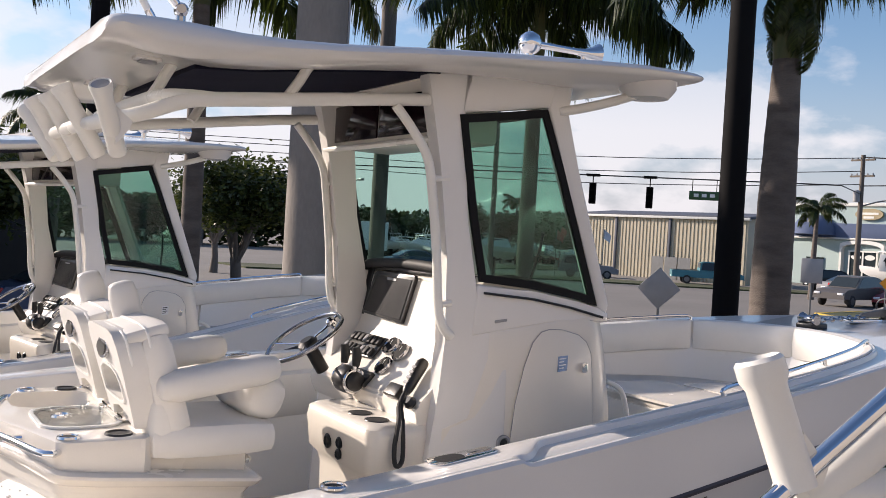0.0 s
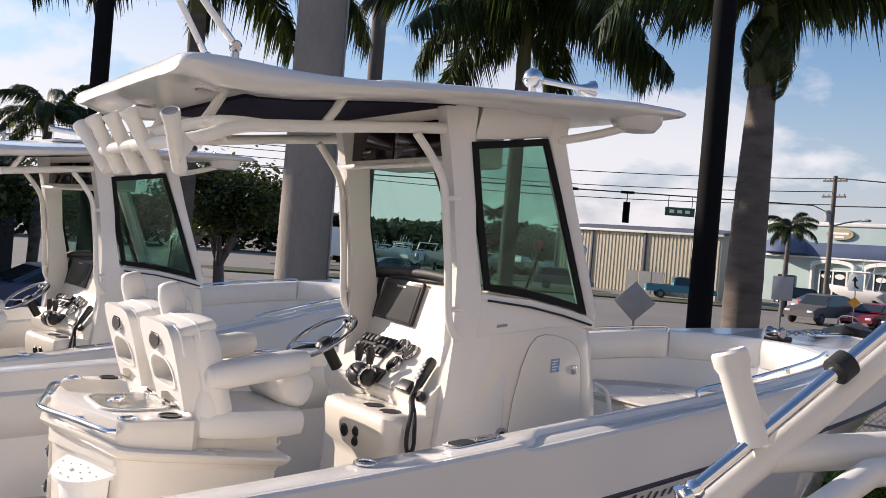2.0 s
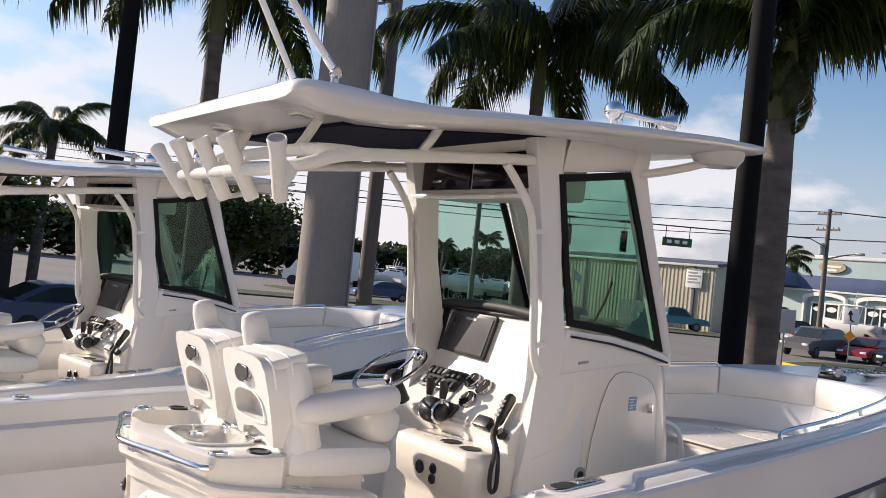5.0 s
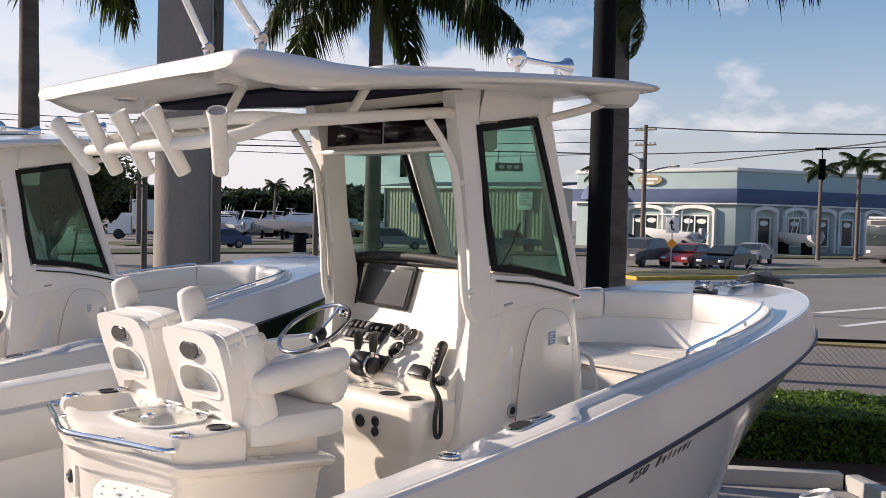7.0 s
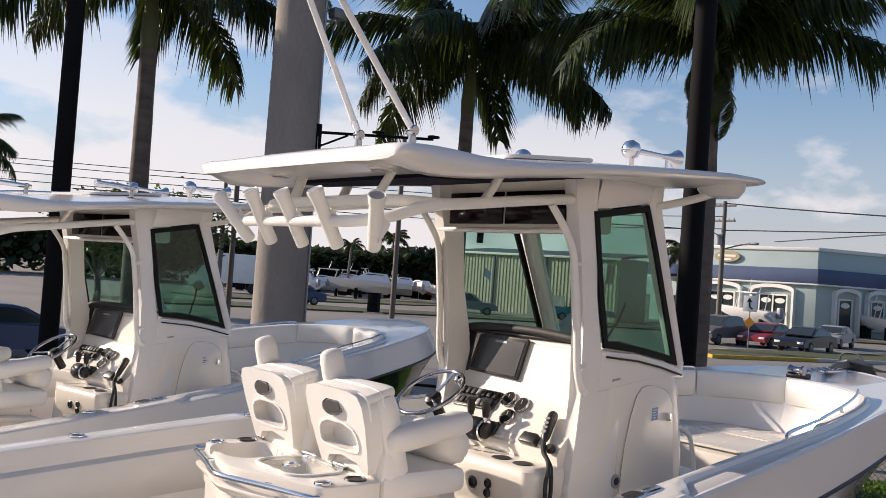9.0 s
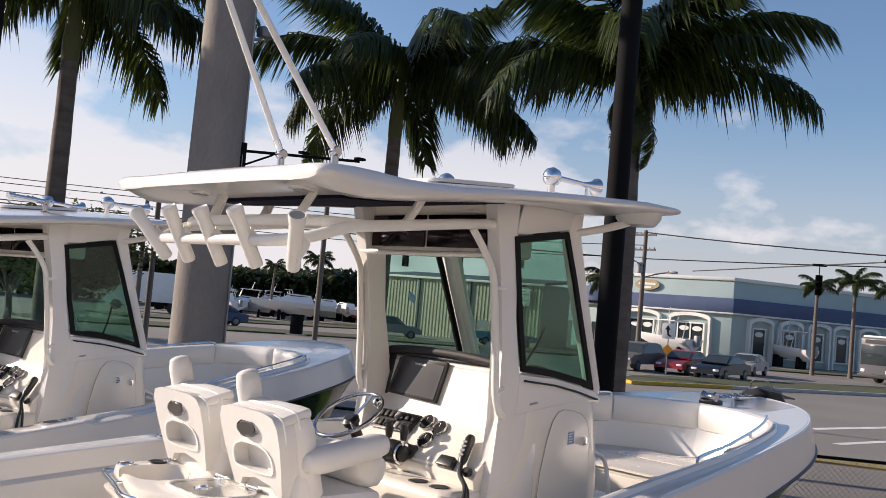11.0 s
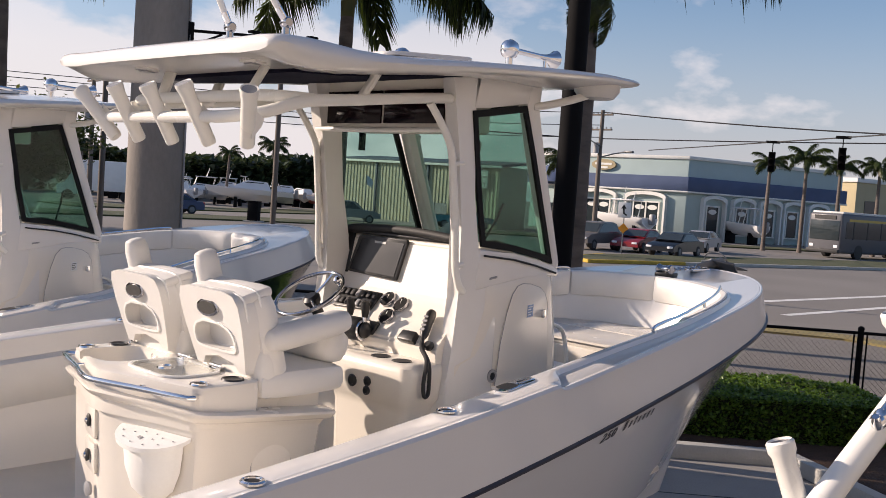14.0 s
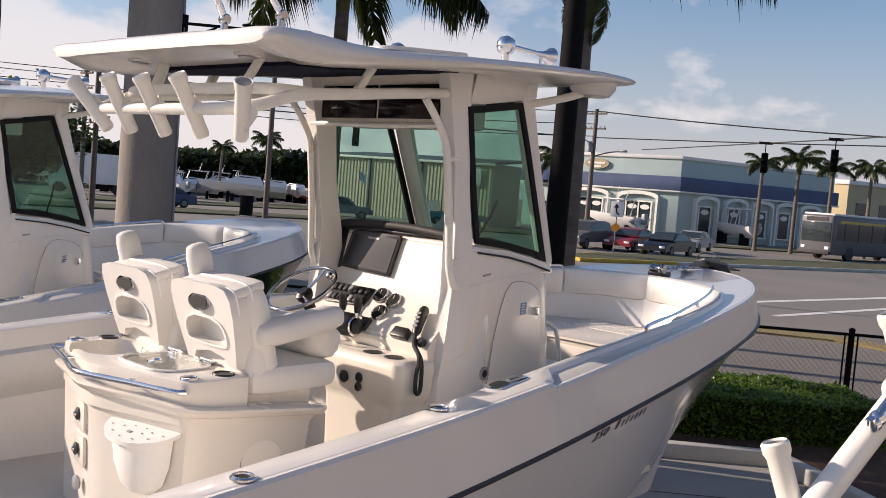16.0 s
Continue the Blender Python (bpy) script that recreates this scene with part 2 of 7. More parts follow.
def loft(rings, closed=True, caps=True, bm=None):
    """Skin over rings of equally many points; closed: each ring is a loop."""
    bm = bm or bmesh.new()
    rows = [[bm.verts.new(p) for p in r] for r in rings]
    n = len(rows[0])
    for a, b in zip(rows, rows[1:]):
        for i in range(n if closed else n - 1):
            j = (i + 1) % n
            bm.faces.new((a[i], a[j], b[j], b[i]))
    if caps and closed:
        bm.faces.new(rows[0][::-1])
        bm.faces.new(rows[-1])
    return bm


def smooth_line(pts, per=6):
    """Catmull-Rom through points."""
    p = [Vector(q) for q in pts]
    out = []
    for i in range(len(p) - 1):
        a, b, c, d = p[max(i - 1, 0)], p[i], p[i + 1], p[min(i + 2, len(p) - 1)]
        for k in range(per):
            t = k / per
            out.append(0.5 * ((2 * b) + (c - a) * t + (2 * a - 5 * b + 4 * c - d) * t * t + (3 * b - a - 3 * c + d) * t ** 3))
    return out + [p[-1]]


def tube(pts, r, seg=10, bm=None, closed=False, flat=1.0, smooth=0):
    """A pipe along points; r: one radius or one per point; flat squashes it in its second direction."""
    pts = smooth_line(pts, smooth) if smooth else [Vector(p) for p in pts]
    rs = r if isinstance(r, (list, tuple)) else [r] * len(pts)
    if len(rs) != len(pts):
        rs = list(np.interp(np.linspace(0, 1, len(pts)), np.linspace(0, 1, len(rs)), rs))
    rings, up = [], None
    for i, p in enumerate(pts):
        a = pts[i - 1] if i or closed else p
        b = pts[(i + 1) % len(pts)] if i < len(pts) - 1 or closed else p
        d = (b - a).normalized()
        if up is None:
            up = d.orthogonal().normalized() if abs(d.z) > 0.9 else Vector((0, 0, 1))
        side = d.cross(up).normalized()
        up = side.cross(d).normalized()
        rings.append([p + side * math.cos(k * math.tau / seg) * rs[i] + up * math.sin(k * math.tau / seg) * rs[i] * flat for k in range(seg)])
    if closed:
        rings.append(rings[0])
        out = loft(rings, True, False, bm)
        bmesh.ops.remove_doubles(out, verts=out.verts, dist=1e-5)
        return out
    return loft(rings, True, True, bm)


def lathe(profile, at=(0, 0, 0), axis=(0, 0, 1), seg=20, bm=None, caps=True):
    """Turns (radius, height) pairs about an axis through at."""
    q = Vector((0, 0, 1)).rotation_difference(Vector(axis).normalized())
    return loft([[Vector(at) + q @ Vector((max(r, 1e-4) * math.cos(k * math.tau / seg), max(r, 1e-4) * math.sin(k * math.tau / seg), h)) for k in range(seg)] for r, h in profile], True, caps, bm)


def rod(a, b, r, seg=10, bm=None, r2=None):
    a, b = Vector(a), Vector(b)
    return lathe([(r, 0), (r2 if r2 else r, (b - a).length)], a, b - a, seg, bm)


def slab(outline, offset, bevel=0.0, seg=2, bm=None):
    """A flat outline of 3D points thickened by the vector offset."""
    own = bmesh.new()
    off = Vector(offset)
    a = [own.verts.new(Vector(p) - off / 2) for p in outline]
    b = [own.verts.new(Vector(p) + off / 2) for p in outline]
    own.faces.new(a[::-1])
    own.faces.new(b)
    n = len(a)
    for i in range(n):
        own.faces.new((a[i], a[(i + 1) % n], b[(i + 1) % n], b[i]))
    if bevel:
        bmesh.ops.bevel(own, geom=own.edges[:], offset=bevel, segments=seg, affect="EDGES", profile=0.5)
    return join(bm, own)


def rounded(x0, x1, y0, y1, r, n=5):
    """Points of a rectangle with round corners, in the plane."""
    out = []
    for cx, cy, a0 in ((x1 - r, y1 - r, 0), (x0 + r, y1 - r, 90), (x0 + r, y0 + r, 180), (x1 - r, y0 + r, 270)):
        out += [(cx + r * math.cos(radians(a0 + 90 * k / n)), cy + r * math.sin(radians(a0 + 90 * k / n))) for k in range(n + 1)]
    return out


def soft_box(x0, x1, y0, y1, z0, z1, r=0.04, puff=0.0, bm=None):
    """A cushion: a box with round edges and slightly swollen faces."""
    own = bmesh.new()
    bmesh.ops.create_cube(own, size=2)
    bmesh.ops.subdivide_edges(own, edges=own.edges[:], cuts=5, use_grid_fill=True)
    hx, hy, hz = (x1 - x0) / 2, (y1 - y0) / 2, (z1 - z0) / 2
    for v in own.verts:
        p = Vector((v.co.x * hx, v.co.y * hy, v.co.z * hz))
        core = Vector((max(-hx + r, min(hx - r, p.x)), max(-hy + r, min(hy - r, p.y)), max(-hz + r, min(hz - r, p.z))))
        d = p - core
        if d.length > 1e-6:
            p = core + d.normalized() * r
        bulge = puff * max(0, 1 - abs(v.co.x) ** 2 * (abs(v.co.x) < 0.99)) * max(0, 1 - v.co.y ** 2 * (abs(v.co.y) < 0.99))
        p += d.normalized() * bulge * 0.5 if d.length > 1e-6 else Vector()
        v.co = p + Vector(((x0 + x1) / 2, (y0 + y1) / 2, (z0 + z1) / 2))
    return join(bm, own)


def moved(bm, m):
    bmesh.ops.transform(bm, matrix=m, verts=bm.verts)
    return bm
# ---------------------------------------------------------------- the boats
def curve_of(xs, ys, u):
    """Smooth curve through evenly numbered points, at u from 0 to 1."""
    n = len(xs) - 1
    s = min(max(u, 0.0), 1.0) * n
    i = min(int(s), n - 1)
    t = s - i
    out = []
    for c in (xs, ys):
        a, b, d, e = c[max(i - 1, 0)], c[i], c[i + 1], c[min(i + 2, n)]
        out.append(0.5 * (2 * b + (d - a) * t + (2 * a - 5 * b + 4 * d - e) * t * t + (3 * b - a - 3 * d + e) * t ** 3))
    return out


OUT_X, OUT_Y = (-3.2, -1.0, 0.0, 1.0, 2.0, 3.0, 3.6, 4.02, 4.26, 4.34), (1.40, 1.42, 1.38, 1.28, 1.145, 0.95, 0.76, 0.53, 0.27, 0.0)
INN_X, INN_Y = (-3.2, -1.0, 0.0, 0.97, 1.90, 2.70, 3.03, 3.20, 3.27, 3.29), (1.20, 1.21, 1.14, 1.05, 0.97, 0.83, 0.66, 0.42, 0.20, 0.0)
CHI_X, CHI_Y = (-3.2, -1.0, 0.0, 0.95, 1.88, 2.78, 3.28, 3.66, 3.92, 4.02), (1.20, 1.22, 1.17, 1.05, 0.84, 0.53, 0.33, 0.18, 0.07, 0.0)
KEEL_X, KEEL_Z = (-3.2, -1.0, 0.0, 0.95, 1.88, 2.70, 3.12, 3.40, 3.56, 3.62), (0.46, 0.46, 0.46, 0.46, 0.46, 0.46, 0.46, 0.47, 0.48, 0.49)
CHI_Z = (0.95, 0.97, 1.00, 1.03, 1.07, 1.11, 1.13, 1.14, 1.15, 1.15)
DECK = 1.20


HIGH_BOW = [False]       # whether the boat being built has the higher bow


def lift(x):
    return 0.10 * min(max((x - 0.8) / 1.2, 0), 1) + 0.03 * max(0.0, x - 2.0) if HIGH_BOW[0] else 0.0


def sheer(x):
    return 1.95 + 0.085 * x + lift(x)


def round_bow(n=44):
    """Steps from the stern on one side round the bow to the stern on the other: (u, side)."""
    us = [(i / n) for i in range(n + 1)]
    return [(u, -1) for u in us] + [(u, 1) for u in us[-2::-1]]


def gunwale_ring(u, side):
    ox, oy = curve_of(OUT_X, OUT_Y, u)
    ix, iy = curve_of(INN_X, INN_Y, u)
    o, i = Vector((ox, side * oy, 0)), Vector((ix, side * iy, 0))
    e = (i - o).normalized()
    g, gi = sheer(ox), sheer(ix)
    t = min(max((ox - 0.25) / 0.17, 0), 1)
    t = t * t * (3 - 2 * t)
    rise = min(max((ox - 0.19) / 0.05, 0), 1)
    lip = 0.022 * rise * rise * (3 - 2 * rise)
    a = 0.045 + 0.165 * min(max((u - 0.52) / 0.36, 0), 1) ** 1.5
    w = (i - o).length
    k = min((a + 0.038) * (1 - t) + (w - 0.058) * t, w - 0.045)
    z = lambda p, h: Vector((p.x, p.y, h))
    h = lambda d: g + (gi - g) * d / w - lip
    foot = DECK if u < 0.47 else 1.79
    return [z(o, g - 0.27), z(o + e * (a * 0.42), g - 0.15), z(o + e * (a * 0.80), g - 0.045 - lip), z(o + e * (a - 0.006), g - 0.010 - lip), z(o + e * (a + 0.008), h(a) + 0.001),
            z(o + e * (a + 0.020), h(a)), z(o + e * (a + 0.023), h(a) - 0.0012), z(o + e * (a + 0.029), h(a) - 0.0012), z(o + e * (a + 0.032), h(a)),
            z(o + e * k, h(k)), z(o + e * (k + 0.012), h(k) + lip * 0.85), z(o + e * (k + 0.022), h(k) + lip), z(i - e * 0.018, gi), z(i - e * 0.005, gi - 0.006), z(i, gi - 0.022), z(i, gi - 0.11),
            z(i + e * 0.01, gi - 0.13), z(i + e * (0.12 if u < 0.47 else 0.10), foot)]


def strip(points_of, n=44, bm=None, u0=0.0, u1=1.0, both=True):
    """Skin along the gunwale line from u0 to u1."""
    steps = [s for s in round_bow(n) if u0 <= s[0] <= u1]
    if both:
        return loft([points_of(u, s) for u, s in steps], False, False, bm)
    for side in (-1, 1):
        bm = loft([points_of(u, s) for u, s in steps if s == side], False, False, bm)
    return bm


def hull_ring(u, side):
    ox, oy = curve_of(OUT_X, OUT_Y, u)
    cx, cy = curve_of(CHI_X, CHI_Y, u)
    cz = curve_of(CHI_X, CHI_Z, u)[1]
    kx, kz = curve_of(KEEL_X, KEEL_Z, u)
    g = sheer(ox) - 0.27
    fl = min(max((u - 0.35) / 0.4, 0), 1)
    pts = [Vector((ox, oy, g))]
    for k in (0.25, 0.5, 0.75):
        hollow = 1 - 0.10 * fl * math.sin(k * math.pi) * (1 - 0.6 * k)
        pts.append(Vector((ox + (cx - ox) * k ** 0.9, (oy + (cy - oy) * k) * hollow, g + (cz - g) * k)))
    pts += [Vector((cx, cy, cz)), Vector((cx, cy * 0.93, cz - 0.015))]
    pts += [Vector((cx + (kx - cx) * k, cy * 0.93 * (1 - k), cz - 0.015 + (kz - cz + 0.015) * k)) for k in (0.33, 0.66, 1.0)]
    return [Vector((p.x, p.y * side, p.z)) for p in pts]


def side_y(x):
    """The console's side, drawn in towards the bow."""
    return 0.56 - 0.06 * (x - 0.4)


def hatch_frame(outer, inner, depth):
    """A ring between two outlines of 3D points, thickened along depth."""
    bm = bmesh.new()
    d = Vector(depth) / 2
    rows = [[bm.verts.new(Vector(p) + s * d) for p in line] for line, s in ((outer, -1), (outer, 1), (inner, 1), (inner, -1))]
    n = len(outer)
    for k in range(4):
        a, b = rows[k], rows[(k + 1) % 4]
        for i in range(n):
            bm.faces.new((a[i], a[(i + 1) % n], b[(i + 1) % n], b[i]))
    return bm


def shrink(pts, d):
    """Moves each edge of a flat outline d inwards."""
    p = [Vector(q) for q in pts]
    m, out = len(p), []
    n = Vector((0, 0, 0))
    for i in range(m):
        n += p[i].cross(p[(i + 1) % m])
    n.normalize()
    for i in range(m):
        a, b = n.cross((p[i] - p[i - 1]).normalized()), n.cross((p[(i + 1) % m] - p[i]).normalized())
        way = (a + b).normalized()
        out.append(p[i] + way * d / max(0.4, way.dot(a)))
    return out


def boat(name, at, poles, label, shell):
    HIGH_BOW[0] = not poles
    root = thing(name, label, "boat", "boats on the lot", at=at)

    # hull with its rub rail and lettering
    hull = part("hull", strip(hull_ring), shell, root, "glossy white moulded hull" if poles else "glossy dark moulded hull")
    bmesh_t = loft([hull_ring(0.0, -1), hull_ring(0.0, 1)], False, False)
    part("transom", bmesh_t, shell, root)
    gun = part("gunwale", strip(gunwale_ring, 320), GEL, root, "white gunwale cap with rounded edges", angle=32)
    def rail_ring(u, side):
        ox, oy = curve_of(OUT_X, OUT_Y, u)
        g = sheer(ox) - 0.275
        d = Vector((0.35 * max(0, u - 0.5) * 2, side, 0)).normalized() * 0.014
        c = Vector((ox, side * oy, g))
        return [c + Vector((0, 0, 0.010)), c + d + Vector((0, 0, 0.006)), c + d + Vector((0, 0, -0.006)), c - Vector((0, 0, 0.011))]
    part("rub_rail", strip(rail_ring), RUBRAIL, hull, "dark rub rail")
    # hull number: three figures, and the model word as plain slanted bars
    for side in (-1, 1):
        def on_hull(x, drop):
            lo, hi = 0.0, 1.0
            for _ in range(30):
                mid = (lo + hi) / 2
                lo, hi = (mid, hi) if hull_ring(mid, side)[0].x < x else (lo, mid)
            r = hull_ring(lo, side)
            p = r[0].lerp(r[1], drop / (r[0] - r[1]).length)
            return p + Vector((0, side * 0.004, 0))
        x = 0.56 if side < 0 else 1.10
        p, q, up = on_hull(x, 0.080), on_hull(x + 0.2, 0.080), on_hull(x, 0.02)
        ex = (q - p).normalized() * (1 if side < 0 else -1)
        ez = (up - p).normalized()
        ey = ex.cross(ez).normalized()
        txt = bpy.data.curves.new("number", "FONT")
        txt.body, txt.size, txt.shear, txt.extrude, txt.space_character = "250", 0.064, 0.30, 0.0012, 1.12
        m = Matrix((( ex.x * 1.5, ez.x, ey.x, p.x), (ex.y * 1.5, ez.y, ey.y, p.y), (ex.z * 1.5, ez.z, ey.z, p.z), (0, 0, 0, 1)))
        tmp = bpy.data.objects.new("tmp", txt)
        scene.collection.objects.link(tmp)
        bpy.context.view_layer.update()
        me = bpy.data.meshes.new_from_object(tmp.evaluated_get(bpy.context.evaluated_depsgraph_get()))
        bpy.data.objects.remove(tmp)
        me.transform(m)
        part("hull_number", me, DECAL, hull, "black slanted hull number")
        for k, (h, w) in enumerate(((0.074, 0.050), (0.050, 0.036), (0.066, 0.026), (0.050, 0.032), (0.050, 0.036), (0.052, 0.038), (0.050, 0.034))):
            h, w = h * 0.66, w * 0.46
            a = p + ex * (0.245 + 0.052 * k + (0.012 if k else 0))
            lean = ex * (0.35 * h)
            part("letter_bar", slab([a, a + ex * w, a + ex * w + ez * h + lean, a + ez * h + lean], ey * 0.002), DECAL, hull)

    # deck, bow seats and coaming bolsters
    def deck_line(z, inset, u0=0.0):
        pts = []
        for u, s in round_bow(36):
            if u >= u0:
                ix, iy = curve_of(INN_X, INN_Y, u)
                pts.append((ix - inset * 0.8 * u, s * max(iy - inset, 0), z))
        return pts
    part("deck", slab([(x, y * 0.93, z) for x, y, z in deck_line(DECK, 0.0) if x < 2.0], (0, 0, 0.03)), NONSKID, root, "cream moulded deck")
    bow = [(x - 0.08, y * 0.92, 1.81) for x, y, z in deck_line(1.81, 0.0, 0.46)]
    plat = part("bow_platform", slab(bow, (0, 0, 0.06), 0.01), NONSKID, root, "moulded bow deck with hatches")
    part("riser", box(bow[0][0] - 0.012, bow[0][0] + 0.03, -bow[-1][1] + 0.10, bow[-1][1] - 0.10, DECK, 1.805, 0.008), CREAM, plat)
    for x0, x1, w in ((2.02, 2.58, 0.46), (2.62, 2.98, 0.30)):
        part("hatch", slab([(x, y, 1.848) for x, y in rounded(x0, x1, -w, w, 0.06)], (0, 0, 0.016), 0.005), CREAM, plat, "cream deck hatch")
    n_pad = 2
    for s in (-1, 1):
        edges = (0.44, 0.68, 1.0)
        for k in range(n_pad):
            a, b = edges[k] + 0.003, edges[k + 1] - 0.003
            rings = []
            for j in range(13):
                u = a + (b - a) * j / 12
                ix, iy = curve_of(INN_X, INN_Y, u)
                jx, jy = curve_of(INN_X, INN_Y, min(u + 0.01, 1))
                kx, ky = curve_of(INN_X, INN_Y, max(u - 0.01, 0))
                nrm = Vector((-(jy - ky), jx - kx, 0)).normalized()
                if nrm.y > 0:
                    nrm = -nrm
                gi = sheer(ix)
                edge = 0.5 if j in (0, 12) else (0.85 if j in (1, 11) else 1.0)
                ring = []
                for h, d in ((-0.015, -0.01), (-0.022, 0.030), (-0.05, 0.052), (-0.10, 0.060), (-0.16, 0.056), (-0.205, 0.042), (-0.225, 0.0), (-0.21, -0.03)):
                    p = Vector((ix, iy, 0)) + nrm * d * edge
                    ring.append((p.x, s * p.y, gi + 0.02 + h))
                rings.append(ring)
            part("coaming_cushion", loft(rings, True, True), VINYL, root, "white vinyl coaming cushion")
        rings = []
        for j in range(30):
            u = 0.02 + 0.30 * j / 29
            ix, iy = curve_of(INN_X, INN_Y, u)
            rings.append([(ix, s * (iy + d), sheer(ix) + h) for h, d in ((-0.10, 0.03), (-0.12, -0.055), (-0.20, -0.085), (-0.32, -0.07), (-0.40, -0.01), (-0.41, 0.05))])
        part("coaming_bolster", loft(rings, True, True), VINYL, root, "white padded cockpit bolster")
        # bow grab rail with feet
        pts = [(1.46, s * 1.045, 2.065), (1.48, s * 1.035, 2.105), (1.9, s * 0.97, 2.140), (2.35, s * 0.875, 2.180), (2.75, s * 0.765, 2.215), (3.02, s * 0.655, 2.238), (3.05, s * 0.645, 2.205)]
        part("grab_rail", tube([(x, y, z + lift(x)) for x, y, z in pts], 0.0095, 8, smooth=5), STEEL, gun, "polished steel grab rail")
        for x, y in ((2.35, 0.89),):
            part("rail_foot", rod((x, s * y, sheer(x) - 0.01), (x, s * (y - 0.012), sheer(x) + 0.03), 0.010, 8), STEEL, gun)
        # rod holders and pull-up cleats let into the cap
        for x, y, long in ((-2.6, 1.31, 0), (-1.40, 1.315, 0), (-0.44, 1.235, 0), (0.0, 1.180, 1)):
            z = sheer(x)
            if long:
                a = math.atan2(-0.085, 1) * s
                c, sn = math.cos(a), math.sin(a)
                plate = [(px, py) for px, py in rounded(-0.085, 0.195, -0.046, 0.046, 0.044)]
                plate = [(px, py * (1 if px < 0.05 else 0.82)) for px, py in plate]
                loop = [(x + px * c - py * sn, s * y + px * sn + py * c, sheer(x + px) + 0.003) for px, py in plate]
                pl = part("rod_holder", slab(loop, (0, 0, 0.006), 0.002), STEEL, gun, "polished steel rod holder with pull-up cleat")
                well = [(x + px * c - py * sn, s * y + px * sn + py * c, sheer(x + px) + 0.0055) for px, py in rounded(-0.055, 0.055, -0.034, 0.034, 0.033)]
                part("opening", slab(well, (0, 0, 0.002)), RUBBER, pl)
                cl = [(x + px * c - py * sn, s * y + px * sn + py * c, sheer(x + px) + 0.0075) for px, py in rounded(0.075, 0.175, -0.014, 0.014, 0.012)]
                part("cleat", slab(cl, (0, 0, 0.006), 0.002), CHROME, pl)
            else:
                ring = part("rod_holder", lathe([(0.026, 0.002), (0.028, 0.010), (0.035, 0.011), (0.041, 0.006), (0.042, 0.0), (0.026, -0.002)], (x, s * y, z + 0.003), (0, 0, 1), 24, caps=False), STEEL, gun, "round polished steel rod holder")
                part("opening", lathe([(0.027, 0.0), (0.001, 0.001)], (x, s * y, z + 0.008), (0, 0, 1), 20), RUBBER, ring)

    # windlass, chain and anchor on the bow roller
    if poles:
        wind = part("windlass", box(3.36, 3.52, -0.06, 0.06, 2.225, 2.262, 0.010), BLACK, root, "black and chrome anchor windlass")
        part("drum", lathe([(0.035, -0.06), (0.042, -0.05), (0.028, -0.02), (0.028, 0.02), (0.042, 0.05), (0.035, 0.06)], (3.41, 0, 2.285), (0, 1, 0), 18), CHROME, wind)
        part("motor_cover", lathe([(0.03, 0), (0.032, 0.015), (0.02, 0.035)], (3.48, 0.0, 2.260), (0, 0, 1), 16), BLACK, wind)
        for k in range(11):
            x = 3.55 + 0.045 * k
            ring = [(x + 0.027 * math.cos(a), 0.014 * math.sin(a) * (k % 2), 2.280 + 0.002 * k + 0.014 * math.sin(a) * (1 - k % 2)) for a in [j * math.tau / 10 for j in range(10)]]
            part("chain_link", tube(ring, 0.006, 6, closed=True), CHROME, wind)
        roll = part("bow_roller", box(3.80, 4.42, -0.045, 0.045, 2.262, 2.286, 0.008), STEEL, root, "steel bow roller")
        anchor = part("anchor", slab([(3.92, 0, 2.295), (3.95, 0, 2.325), (4.36, 0, 2.375), (4.58, 0, 2.30), (4.88, 0, 2.262), (4.88, 0, 2.250), (4.56, 0, 2.265), (4.36, 0, 2.305)], (0, 0.022, 0), 0.005), GALV, root, "galvanised plough anchor with roll bar")
        part("fluke", slab([(4.18, 0.0, 2.36), (4.30, 0.15, 2.33), (4.50, 0.11, 2.22), (4.62, 0.0, 2.16), (4.50, -0.11, 2.22), (4.30, -0.15, 2.33)], (0.01, 0, 0.018), 0.004), GALV, anchor)
        part("roll_bar", tube([(4.27, -0.10, 2.33), (4.25, -0.09, 2.38), (4.24, -0.055, 2.412), (4.24, 0, 2.42), (4.24, 0.055, 2.412), (4.25, 0.09, 2.38), (4.27, 0.10, 2.33)], 0.006, 8, smooth=4), GALV, anchor)

    console(root)
    hardtop(root, poles)
    for y in (-0.295, 0.295):
        helm_seat(root, y)
    livewell(root)
    return root


